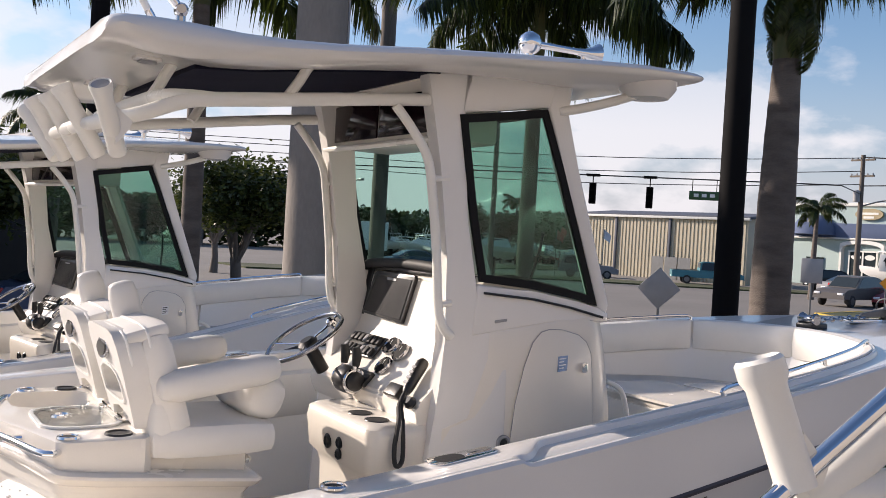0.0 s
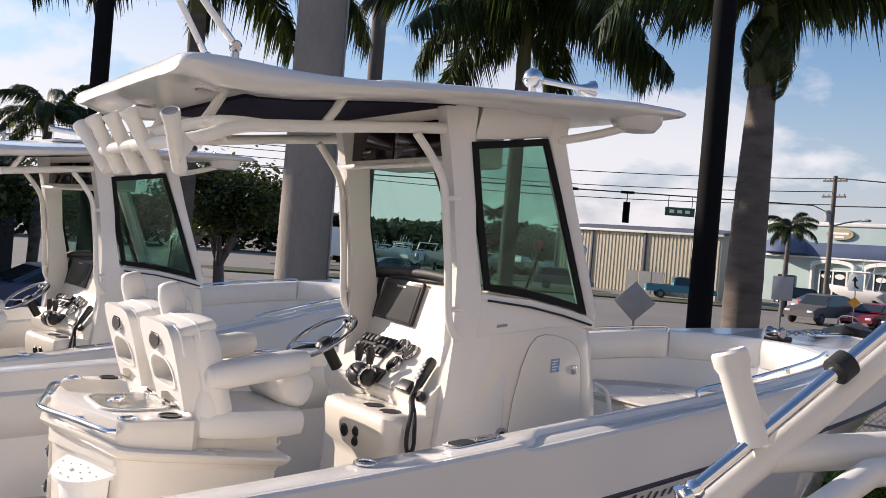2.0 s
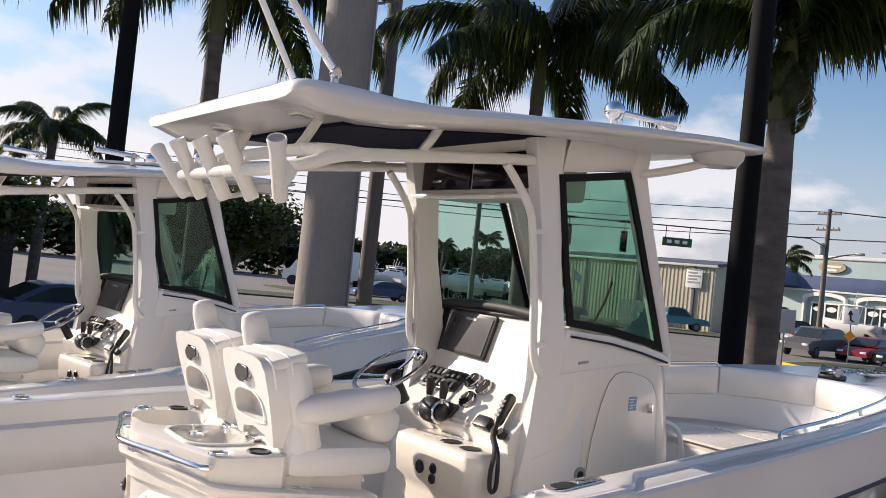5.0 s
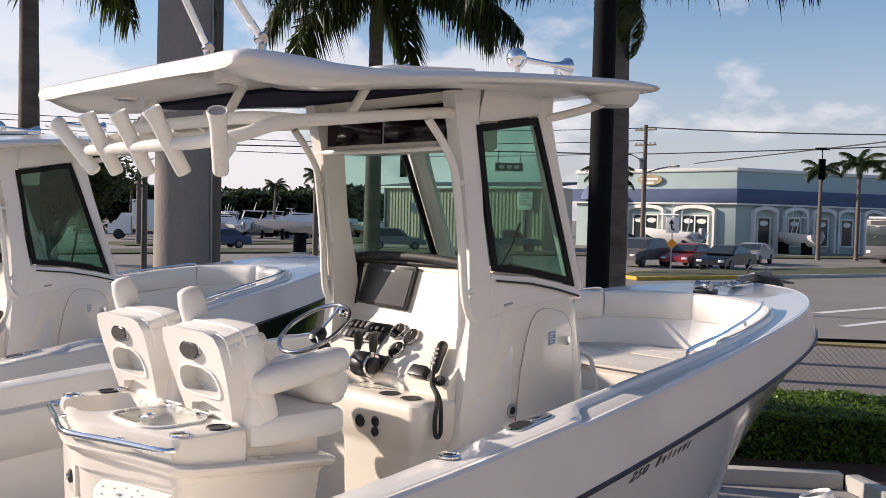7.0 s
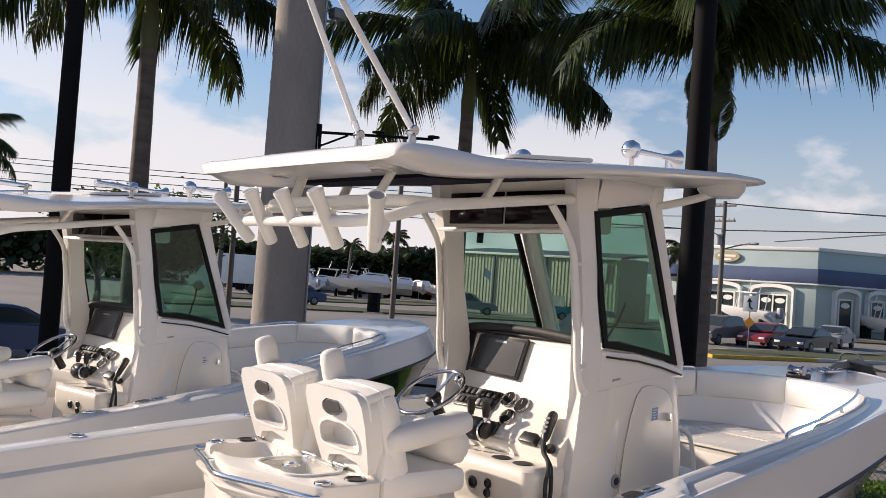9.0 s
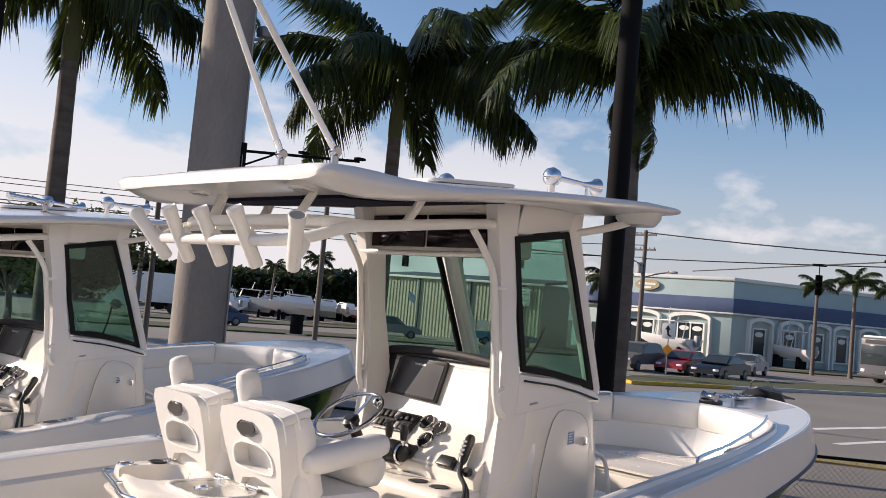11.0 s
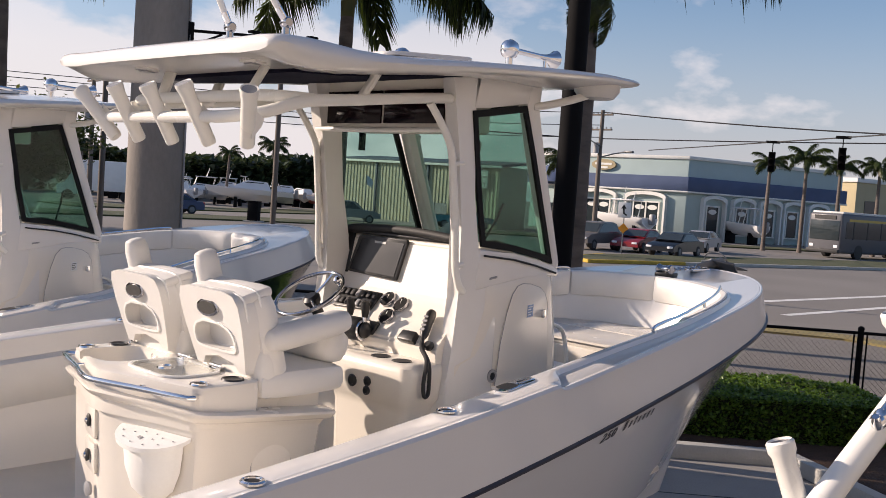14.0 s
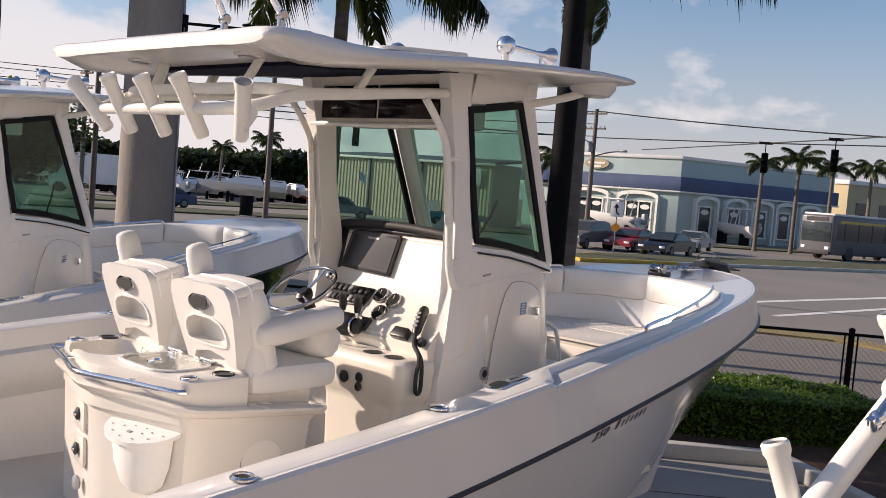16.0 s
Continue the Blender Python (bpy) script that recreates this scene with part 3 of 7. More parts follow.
def console(root):
    rings = []
    def outline(z, x0, x1, grow=0.0, sill=0.0):
        pts = []
        half = [(x0, 0.0), (x0, 0.30), (x0 + 0.005, 0.48), (x0 + 0.03, side_y(x0) - 0.015 + grow), (x0 + 0.07, side_y(x0) + grow)]
        half += [(x0 + (x1 - x0) * k, side_y(x0 + (x1 - x0) * k) + grow) for k in (0.2, 0.4, 0.6, 0.8)]
        half += [(x1 - 0.11, side_y(x1 - 0.11) + grow - 0.005), (x1 - 0.045, side_y(x1) - 0.03 + grow), (x1 - 0.01, side_y(x1) - 0.12), (x1 + 0.012, 0.15), (x1 + 0.015, 0.0)]
        loop = half + [(x, -y) for x, y in half[-2:0:-1]]
        return [(x, y, z + sill * (x - 0.4)) for x, y in loop]
    for z, x0, x1, g, sl in ((1.19, 0.26, 1.45, 0.0, 0), (1.40, 0.27, 1.44, -0.004, 0), (1.80, 0.29, 1.395, -0.006, 0.03), (1.90, 0.295, 1.38, -0.004, 0.04), (1.93, 0.42, 1.375, -0.004, 0.045), (2.16, 0.52, 1.315, 0.0, 0.10), (2.262, 0.53, 1.275, 0.004, 0.115), (2.285, 0.54, 1.265, -0.012, 0.115)):
        rings.append(outline(z, x0, x1, g, sl))
    body = part("console", loft(rings, True, True), CREAM, root, "cream moulded centre console", angle=45)
    # dash: a moulded slope with a flat instrument face above
    prof = [(0.30, 1.86), (0.262, 1.93), (0.268, 1.985), (0.40, 2.12), (0.462, 2.195), (0.482, 2.25), (0.532, 2.475), (0.60, 2.515), (0.72, 2.50), (1.18, 2.44), (1.22, 2.36), (0.72, 2.20), (0.72, 1.86)]
    bm = bmesh.new()
    for a, b in ((-0.515, 0.515),):
        own = bmesh.new()
        va = [own.verts.new((x, a * (1 if x < 0.75 else 0.84), z)) for x, z in prof]
        vb = [own.verts.new((x, b * (1 if x < 0.75 else 0.84), z)) for x, z in prof]
        own.faces.new(va[::-1])
        own.faces.new(vb)
        for i in range(len(prof)):
            own.faces.new((va[i], va[(i + 1) % len(prof)], vb[(i + 1) % len(prof)], vb[i]))
        bmesh.ops.bevel(own, geom=[e for e in own.edges if abs(e.verts[0].co.y - e.verts[1].co.y) > 0.5], offset=0.012, segments=2, affect="EDGES")
        join(bm, own)
    dash = part("dash", bm, CREAM, root, "cream moulded dash")
    part("dash_pad", slab([(0.525, 0.50, 2.500), (0.55, -0.40, 2.500), (0.75, -0.46, 2.518), (1.15, -0.36, 2.458), (1.15, 0.36, 2.458), (0.75, 0.48, 2.518)], (0, 0, 0.02), 0.006), BLACK, dash, "black padded dash top")
    part("dash_brow", tube([(0.50, 0.52, 2.24), (0.505, 0.51, 2.36), (0.515, 0.49, 2.49), (0.53, 0.38, 2.525), (0.54, 0.0, 2.535), (0.545, -0.30, 2.52), (0.55, -0.43, 2.50)], 0.024, 10, smooth=5), RUBBER, dash, "black rubber brow round the dash")
    part("dash_side_pad", slab([(0.486, 0.505, 2.235), (0.488, 0.405, 2.245), (0.533, 0.415, 2.49), (0.533, 0.495, 2.50)], (-0.012, 0, 0.003), 0.004), BLACK, dash)
    def on_face(y, z, d=0.0):
        k = (z - 2.25) / 0.225
        return (0.482 + 0.05 * k - d, y, z)
    scr = part("display", slab([on_face(y, z, 0.012) for y, z in [(0.395, 2.275), (0.0, 2.262), (-0.005, 2.275), (-0.03, 2.475), (-0.02, 2.487), (0.335, 2.487), (0.36, 2.478)]], (-0.02, 0, 0.004), 0.004), BLACK, dash, "large dark display screen")
    part("screen_glass", slab([on_face(y, z, 0.0245) for y, z in [(0.375, 2.290), (0.012, 2.280), (-0.012, 2.465), (0.325, 2.470)]], (-0.003, 0, 0.0006)), SCREEN, scr)
    part("maker_mark", slab([on_face(y, z, 0.0275) for y, z in [(0.215, 2.452), (0.125, 2.450), (0.127, 2.461), (0.217, 2.463)]], (-0.001, 0, 0)), GREYV, scr)
    # slope pieces
    def on_slope(y, s, d=0.0):
        """A place on the slope: s up along it from 0 to 1."""
        return (0.268 + 0.194 * s - 0.73 * d, y, 1.985 + 0.21 * s + 0.68 * d)
    n_slope = Vector((-0.73, 0, 0.68))
    panel = part("switch_panel", slab([on_slope(y, s, 0.006) for y, s in [(0.375, 0.46), (0.07, 0.50), (0.065, 0.93), (0.375, 0.93)]], n_slope * 0.012, 0.004), BLACK, dash, "black switch panel with two rows of rockers")
    for r in range(2):
        for k in range(7):
            y, s = 0.349 - 0.042 * k, 0.59 + 0.22 * r
            part("rocker_switch", slab([on_slope(y + a, s + b, 0.018) for a, b in ((0.014, -0.075), (-0.014, -0.075), (-0.014, 0.075), (0.014, 0.075))], n_slope * 0.022, 0.006), RUBBER if (k + r) % 4 else GREYV, panel)
    for y, s in ((0.0, 0.82), (-0.112, 0.75), (-0.070, 0.44)):
        g = part("gauge", lathe([(0.047, 0.0), (0.047, 0.012), (0.043, 0.018), (0.039, 0.012)], on_slope(y, s, 0.0), n_slope, 22, caps=False), CHROME, dash, "round gauge with chrome rim")
        part("dial", lathe([(0.0395, 0.0), (0.001, 0.002)], on_slope(y, s, 0.0125), n_slope, 20), MATTBLACK, g)
        a = Vector(on_slope(y, s, 0.017))
        part("pointer", slab([a, a + Vector((0.02, 0.006, 0.02)), a + Vector((0.02, 0.010, 0.02))], n_slope * 0.001), WHITE, g)
    # wheel: rim, hub, three spokes, column
    c, nw = Vector((0.13, 0.315, 2.165)), Vector((-0.55, 0, 0.835))
    ax, ay = Vector((0.835, 0, 0.55)), Vector((0, 1, 0))
    wheel = part("steering_wheel", tube([c + (ax * math.cos(k * math.tau / 36) + ay * math.sin(k * math.tau / 36)) * 0.195 for k in range(36)], 0.0115, 10, closed=True), CHROME, root, "polished steel steering wheel")
    part("hub", lathe([(0.045, -0.03), (0.05, 0.0), (0.03, 0.016)], c - nw * 0.03, nw, 18), BLACK, wheel)
    for k in range(3):
        a = math.pi / 2 + k * math.tau / 3 + 0.5
        d = ax * math.cos(a) + ay * math.sin(a)
        part("spoke", tube([c - nw * 0.03 + d * 0.03, c - nw * 0.02 + d * 0.11, c + d * 0.19], 0.012, 8, flat=0.5), STEEL, wheel)
    part("knob", lathe([(0.008, 0), (0.012, 0.02), (0.024, 0.035), (0.024, 0.055), (0.010, 0.066)], c + (ax * 0.5 - ay * 0.86) * 0.19, nw, 14), STEEL, wheel)
    part("column", rod(c - nw * 0.03, c - nw * 0.19, 0.032, 14), BLACK, wheel)
    # engine control: drum with two chrome levers
    ctl = part("engine_control", lathe([(0.055, -0.05), (0.062, -0.04), (0.062, 0.04), (0.055, 0.05)], on_slope(0.03, -0.03, 0.045), (0, 1, 0), 24), BLACK, dash, "black engine control with chrome levers")
    for y in (-0.028, 0.088):
        p = Vector(on_slope(y, -0.03, 0.045))
        part("chrome_ring", lathe([(0.052, -0.006), (0.058, 0.0), (0.052, 0.006), (0.04, 0.0)], p, (0, 1, 0), 22), STEEL, ctl)
        part("lever", tube([p, p + Vector((0.0, 0, 0.06)), p + Vector((0.012, 0.006, 0.105))], 0.012, 8), STEEL, ctl)
        part("grip", tube([p + Vector((0.004, 0.002, 0.065)), p + Vector((0.010, 0.006, 0.11)), p + Vector((0.004, 0.008, 0.150))], [0.016, 0.023, 0.018], 12), BLACK, ctl)
        part("boot", lathe([(0.044, 0.0), (0.034, 0.014), (0.016, 0.022)], p + Vector((0, 0.012 if y > 0 else -0.012, 0)), (0, 1 if y > 0 else -1, 0), 18), BLACK, ctl)
    part("throttle_base", slab([on_slope(y, s, 0.012) for y, s in [(0.125, -0.02), (-0.065, -0.02), (-0.065, 0.26), (0.125, 0.26)]], n_slope * 0.024, 0.008), BLACK, ctl)
    # keypad, handset in its clip, coiled strap
    part("keypad", slab([on_slope(y, s, 0.012) for y, s in [(-0.255, -0.01), (-0.370, -0.01), (-0.362, 0.20), (-0.262, 0.20)]], n_slope * 0.040, 0.008), BLACK, dash, "small black key switch panel")
    hs = part("handset", tube([on_slope(-0.424, 0.10, 0.030), on_slope(-0.419, 0.17, 0.032), on_slope(-0.398, 0.40, 0.032), on_slope(-0.380, 0.61, 0.032), on_slope(-0.376, 0.66, 0.030)], [0.016, 0.023, 0.025, 0.027, 0.022], 14), BLACK, dash, "black radio handset with wrist strap")
    for k in range(4):
        part("key", slab([on_slope(-0.411 + 0.009 * k + a, 0.22 + 0.09 * k + b, 0.0565) for a, b in ((0.014, -0.02), (-0.014, -0.02), (-0.014, 0.02), (0.014, 0.02))], n_slope * 0.004), GREYV, hs)
    part("strap", tube([on_slope(-0.424, 0.11, 0.036), (0.21, -0.47, 1.985), (0.165, -0.552, 1.94), (0.15, -0.556, 1.84), (0.155, -0.558, 1.775), (0.175, -0.558, 1.765), (0.19, -0.556, 1.80), (0.185, -0.552, 1.92), (0.22, -0.47, 1.980), on_slope(-0.426, 0.10, 0.034)], 0.010, 8, smooth=6), RUBBER, hs)
    part("clip", lathe([(0.022, 0), (0.028, 0.014), (0.018, 0.034)], on_slope(-0.475, 0.0, 0.0), n_slope, 14), BLACK, hs)
    # low locker with drink holders and sockets
    lock = part("console_locker", loft([[(x, y, z) for x, y in rounded(0.05 + i, 0.34, -0.535 + i, 0.10 - i, 0.05)] for z, i in ((1.20, 0.06), (1.66, 0.05), (1.70, 0.04), (1.73, 0.012), (1.86, 0.0), (1.90, 0.006), (1.915, 0.03))]), CREAM, root, "cream console locker with drink holders", angle=50)
    for y in (-0.40, -0.25):
        rim = part("drink_holder", lathe([(0.045, 0.0), (0.052, 0.003), (0.050, 0.006), (0.044, 0.004)], (0.15, y, 1.913), (0, 0, 1), 22), BLACK, lock)
        part("well", lathe([(0.045, 0), (0.001, 0.0012)], (0.15, y, 1.917), (0, 0, 1), 20), RUBBER, rim)
    for y, z, r in ((-0.155, 1.785, 0.030), (-0.265, 1.800, 0.024), (-0.262, 1.752, 0.022)):
        part("socket", lathe([(r, 0), (r * 1.05, 0.008), (r * 0.7, 0.014), (r * 0.6, 0.008)], (0.058, y, z), (-1, 0, 0), 18), BLACK, lock, "black power socket cap")
    # side door, vent, label and latch on both sides
    for s in (-1, 1):
        def on_side(x, z, d=0.0):
            return (x, s * (side_y(x) + d), z)
        line = [(0.70, 1.35), (0.71, 1.75), (0.735, 1.98), (0.775, 2.14), (0.815, 2.24), (0.86, 2.285), (0.91, 2.297), (0.98, 2.293), (1.08, 2.270), (1.13, 2.240), (1.165, 2.185), (1.185, 2.05), (1.205, 1.80), (1.215, 1.35)]
        door = part("side_door", slab([on_side(x, z, 0.004) for x, z in line], (0, 0.008, 0), 0.003), CREAM, root, "closed cream console side door")
        part("door_seal", tube([on_side(x, z, 0.006) for x, z in line], 0.002, 6), GREYV, door)
        part("latch", slab([on_side(x, z, 0.014) for x, z in rounded(1.105, 1.14, 2.10, 2.145, 0.008)], (0, 0.012, 0), 0.003), STEEL, door, "steel latch")
        part("warning_label", slab([on_side(x, z, 0.0095) for x, z in [(0.965, 2.108), (1.022, 2.113), (1.022, 2.180), (0.965, 2.176)]], (0, 0.001, 0)), BLUEDECAL if s < 0 and not HIGH_BOW[0] else WHITE, door, "blue and white warning label")
        for k in range(4):
            z = 2.120 + 0.014 * k
            part("print_bar", slab([on_side(x, zz, 0.0105) for x, zz in [(0.972, z), (1.0 + 0.012 * (k % 2), z + 0.003), (1.0 + 0.012 * (k % 2), z + 0.008), (0.972, z + 0.005)]], (0, 0.0008, 0)), WHITE if s < 0 and not HIGH_BOW[0] else BLACK, door)
        part("vent", slab([on_side(x, z, 0.004) for x, z in [(0.60, 2.325), (0.665, 2.333), (0.665, 2.345), (0.60, 2.337)]], (0, 0.006, 0), 0.002), GREYV, root)
        dr = part("round_vent", lathe([(0.036, 0.0), (0.036, 0.008), (0.026, 0.011), (0.022, 0.006)], on_side(0.683, 1.815, 0.0), (0, s, 0), 20), GREYV, root, "round grey vent")
        part("vent_core", lathe([(0.02, 0.0), (0.001, 0.002)], on_side(0.683, 1.815, 0.008), (0, s, 0), 14), BLACK, dr)
        part("front_handle", tube([(1.33, s * 0.45, 2.04), (1.41, s * 0.465, 2.0), (1.45, s * 0.47, 1.90), (1.46, s * 0.48, 1.76), (1.42, s * 0.47, 1.68)], 0.013, 10, smooth=5), POWDER, root, "white grab handle on the console front")
        cabin_side(root, s)
    part("front_seat", soft_box(1.40, 1.78, -0.33, 0.33, 1.20, 1.66, 0.04), CREAM, root, "cream moulded seat before the console")
    part("front_cushion", soft_box(1.44, 1.80, -0.32, 0.32, 1.66, 1.74, 0.035, 0.01), VINYL, root, "white seat cushion")
    # windscreen
    ws = part("windscreen", slab([(1.235, -0.455, 2.41), (1.235, 0.455, 2.41), (0.905, 0.455, 3.245), (0.905, -0.455, 3.245)], (0.006, 0, 0.003)), TINT, root, "green tinted windscreen")
    fr = [(1.235, -0.465, 2.40), (1.235, 0.465, 2.40), (0.905, 0.465, 3.26), (0.905, -0.465, 3.26)]
    part("windscreen_seal", hatch_frame(fr, shrink(fr, 0.03), (0.014, 0, 0.007)), BLACK, ws)
    part("wiper", tube([(1.225, 0.05, 2.45), (1.15, -0.12, 2.62), (1.105, -0.20, 2.72)], 0.008, 6), BLACK, ws, "black wiper arm")


def cabin_side(root, s):
    """Side window with its posts: aft pillar, raked front pillar, header, sill."""
    inset = 0.045 if s > 0 else 0.0
    def p(x, z, d=0.0):
        return (x, s * (side_y(x) + d - inset), z)
    glass_line = [p(0.362, 3.168), p(0.50, 3.190), p(0.822, 3.245), p(0.935, 3.00), p(1.185, 2.400), p(1.06, 2.428), p(0.80, 2.470), p(0.510, 2.497), p(0.445, 2.75)]
    win = part("side_window", slab(shrink(glass_line, 0.016), (0, 0.006, 0)), TINT, root, "green tinted side window with black seal")
    part("window_seal", hatch_frame(glass_line, shrink(glass_line, 0.034), (0, 0.016, 0)), MATTBLACK, win)
    def post(name, pts, thick, bev=0.02, out=-0.001):
        return part(name, slab([p(x, z, -thick / 2 + out) for x, z in pts], (0, thick, 0), bev, 3), GEL, root, "white moulded cabin post")
    post("aft_pillar", [(0.29, 1.22), (0.305, 1.84), (0.335, 2.05), (0.372, 2.25), (0.338, 2.60), (0.285, 2.95), (0.240, 3.15), (0.205, 3.30), (0.195, 3.345), (0.45, 3.365), (0.385, 3.21), (0.370, 3.165), (0.432, 2.75), (0.490, 2.50), (0.505, 2.40), (0.52, 2.285), (0.64, 2.290), (0.70, 2.20), (0.70, 1.22)], 0.075)
    post("front_pillar", [(1.188, 2.392), (0.942, 3.00), (0.832, 3.248), (0.84, 3.36), (0.99, 3.385), (0.928, 3.24), (1.030, 3.00), (1.275, 2.41), (1.262, 2.35)], 0.07)
    post("header", [(0.37, 3.175), (0.50, 3.197), (0.84, 3.252), (0.90, 3.385), (0.38, 3.35)], 0.06, 0.01)
    sill = post("sill", [(0.50, 2.489), (0.80, 2.462), (1.06, 2.420), (1.19, 2.392), (1.268, 2.365), (1.262, 2.325), (0.95, 2.335), (0.48, 2.27)], 0.05, 0.012, 0.003)
    part("sill_groove", tube([p(0.53, 2.452, 0.012), p(0.80, 2.428, 0.012), p(1.02, 2.392, 0.012), p(1.22, 2.348, 0.012)], 0.006, 6), RUBBER, sill, "dark rubber groove")
    # pipe handrail beside the pillar
    def q(x, y, z):
        return (x + 0.6 * inset, s * (y - 1.5 * inset), z)
    pts = [q(0.075, 0.545, 3.172), q(0.155, 0.55, 3.085), q(0.225, 0.555, 2.985), q(0.252, 0.56, 2.86), q(0.285, 0.565, 2.62), q(0.305, 0.57, 2.40), q(0.330, 0.575, 2.315), q(0.375, 0.57, 2.275)]
    hr = part("hand_pipe", tube(pts, 0.019, 10, smooth=5), POWDER, root, "white pipe handrail")
    part("bracket", rod(q(0.245, 0.555, 2.90), q(0.33, 0.555, 2.91), 0.014, 8), POWDER, hr)
    part("bracket", rod(q(0.30, 0.565, 2.40), q(0.37, 0.56, 2.41), 0.014, 8), POWDER, hr)


def top_edge(x):
    return float(np.interp(x, (-1.06, -0.95, -0.85, -0.72, -0.60, -0.35, -0.08, 0.28, 0.70, 1.10, 1.45, 1.53), (3.286, 3.292, 3.296, 3.290, 3.287, 3.302, 3.335, 3.372, 3.410, 3.440, 3.448, 3.440)))


def hardtop(root, poles):
    rings = []
    xs = [-1.066, -1.062, -1.05, -1.02, -0.97, -0.90, -0.80, -0.65, -0.5, -0.3, 0.0, 0.3, 0.6, 0.9, 1.1, 1.25, 1.34, 1.40, 1.44, 1.47, 1.487, 1.492]
    for x in xs:
        w = 0.86 - 0.12 * (1 - math.sqrt(max(0.0, 1 - (max(0, x - 1.355) / 0.14) ** 2))) - 0.06 * (1 - math.sqrt(max(0.0, 1 - (max(0, -1.0 - x) / 0.067) ** 2)))
        e = top_edge(x) + float(np.interp(x, (-1.066, -1.062, -1.05, -1.02), (-0.020, -0.010, -0.003, 0.0)))
        th = float(np.interp(x, (-1.066, -1.05, -1.02, -0.97, -0.88, -0.73, -0.55, -0.3, 0.0, 0.6, 1.1, 1.44, 1.48, 1.492), (0.040, 0.054, 0.060, 0.080, 0.112, 0.096, 0.069, 0.057, 0.053, 0.048, 0.042, 0.034, 0.024, 0.010)))
        mid = th + (float(np.interp(x, (-1.066, -1.05, -0.97, -0.84, -0.6), (0.040, 0.052, 0.055, 0.062, 0.070))) - th) * float(np.interp(x, (-0.75, -0.3), (1, 0)))
        fold = (th + mid) / 2
        deep = float(np.interp(x, (-0.6, 0.5, 0.9, 1.2, 1.492), (0.0, 0.0, 0.030, 0.020, 0.0)))
        cr = 0.055 * float(np.interp(x, (-1.066, -0.8, 1.0, 1.492), (0.0, 1, 1, 0.0)))
        # a shallow trough between raised edges, crowned in the middle
        half = [(0.0, e + cr), (0.35 * w, e + cr * 0.9), (0.70 * w, e + cr * 0.45), (0.88 * w, e + 0.004), (w - 0.03, e), (w - 0.008, e - 0.25 * th), (w, e - 0.5 * th), (w - 0.012, e - 0.8 * th), (w - 0.05, e - th), (w - 0.17, e - fold * 1.10 - deep * 0.5), (w - 0.26, e - mid * 1.0 - deep), (0.4 * w, e - mid * 0.95 - deep), (0.0, e - mid * 0.95 - deep)]
        rings.append([(x, y, z) for y, z in half] + [(x, -y, z) for y, z in half[-2:0:-1]])
    top = part("hardtop", loft(rings, True, True), GEL, root, "white moulded hardtop", angle=50)
    liner = [[(x, y, top_edge(x) - d + h) for y, h in ((-w, 0), (w, 0), (w, 0.03), (-w, 0.03))] for x, w, d in ((-0.70, 0.50, 0.082), (-0.5, 0.54, 0.074), (-0.3, 0.57, 0.063), (0.0, 0.58, 0.057), (0.25, 0.58, 0.055))]
    part("headliner", loft(liner), NAVY, top, "dark navy lining under the hardtop")
    for s in (-1, 1):
        lamp_line = [(x, s * y, top_edge(x) - 0.0645 - 0.04 * (x + 0.84)) for x, y in rounded(-0.885, -0.795, 0.365, 0.455, 0.02)]
        sl = part("spreader_light", slab(lamp_line, (0, 0, 0.012), 0.003), GEL, top, "flush white spreader light")
        part("lens", slab([(x, y, z - 0.008) for x, y, z in shrink(lamp_line, 0.018)], (0, 0, 0.006), 0.002), GREYV, sl)
        part("speaker_pod", lathe([(0.13, 0.0), (0.125, -0.045), (0.095, -0.082), (0.001, -0.092)], (1.27, s * 0.67, top_edge(1.27) - 0.028), (0, 0, 1), 24), GEL, top, "round moulded light pod")
        part("front_strut", tube([(0.90, s * 0.515, 3.245), (1.02, s * 0.55, 3.275), (1.14, s * 0.61, 3.315), (1.24, s * 0.65, 3.355)], 0.022, 10, smooth=4), POWDER, root, "white pipe strut")
        # side beam, bent in aft towards the rod rack
        part("side_beam", tube([(0.34, s * 0.53, 3.225), (0.0, s * 0.545, 3.185), (-0.45, s * 0.60, 3.122), (-0.70, s * 0.634, 3.088), (-0.79, s * 0.630, 3.066), (-0.89, s * 0.580, 3.024), (-0.97, s * 0.490, 3.000), (-1.01, s * 0.41, 2.992)], 0.025, 12, smooth=5), POWDER, root, "white pipe beam under the hardtop")
        part("strut", tube([(-0.385, s * 0.565, 3.135), (-0.345, s * 0.58, 3.20), (-0.31, s * 0.59, 3.265)], 0.028, 10, flat=0.7), POWDER, root, "white strut")
        part("strut", tube([(-0.81, s * 0.328, 3.095), (-0.78, s * 0.345, 3.15), (-0.74, s * 0.365, 3.235)], 0.028, 10, flat=0.7), POWDER, root, "white strut")
    part("rack_bar", tube([(-1.005, -0.42, 2.993), (-1.03, -0.2, 2.990), (-1.035, 0.0, 2.989), (-1.03, 0.2, 2.990), (-1.005, 0.42, 2.993)], 0.024, 10, smooth=5), POWDER, root, "white cross bar of the rod rack")
    part("cross_bar", tube([(-0.66, -0.628, 3.094), (-0.75, -0.60, 3.095), (-0.805, -0.50, 3.098), (-0.82, -0.30, 3.10), (-0.82, 0.30, 3.10), (-0.805, 0.50, 3.098), (-0.75, 0.60, 3.095), (-0.66, 0.628, 3.094)], 0.025, 10, smooth=5), POWDER, root)
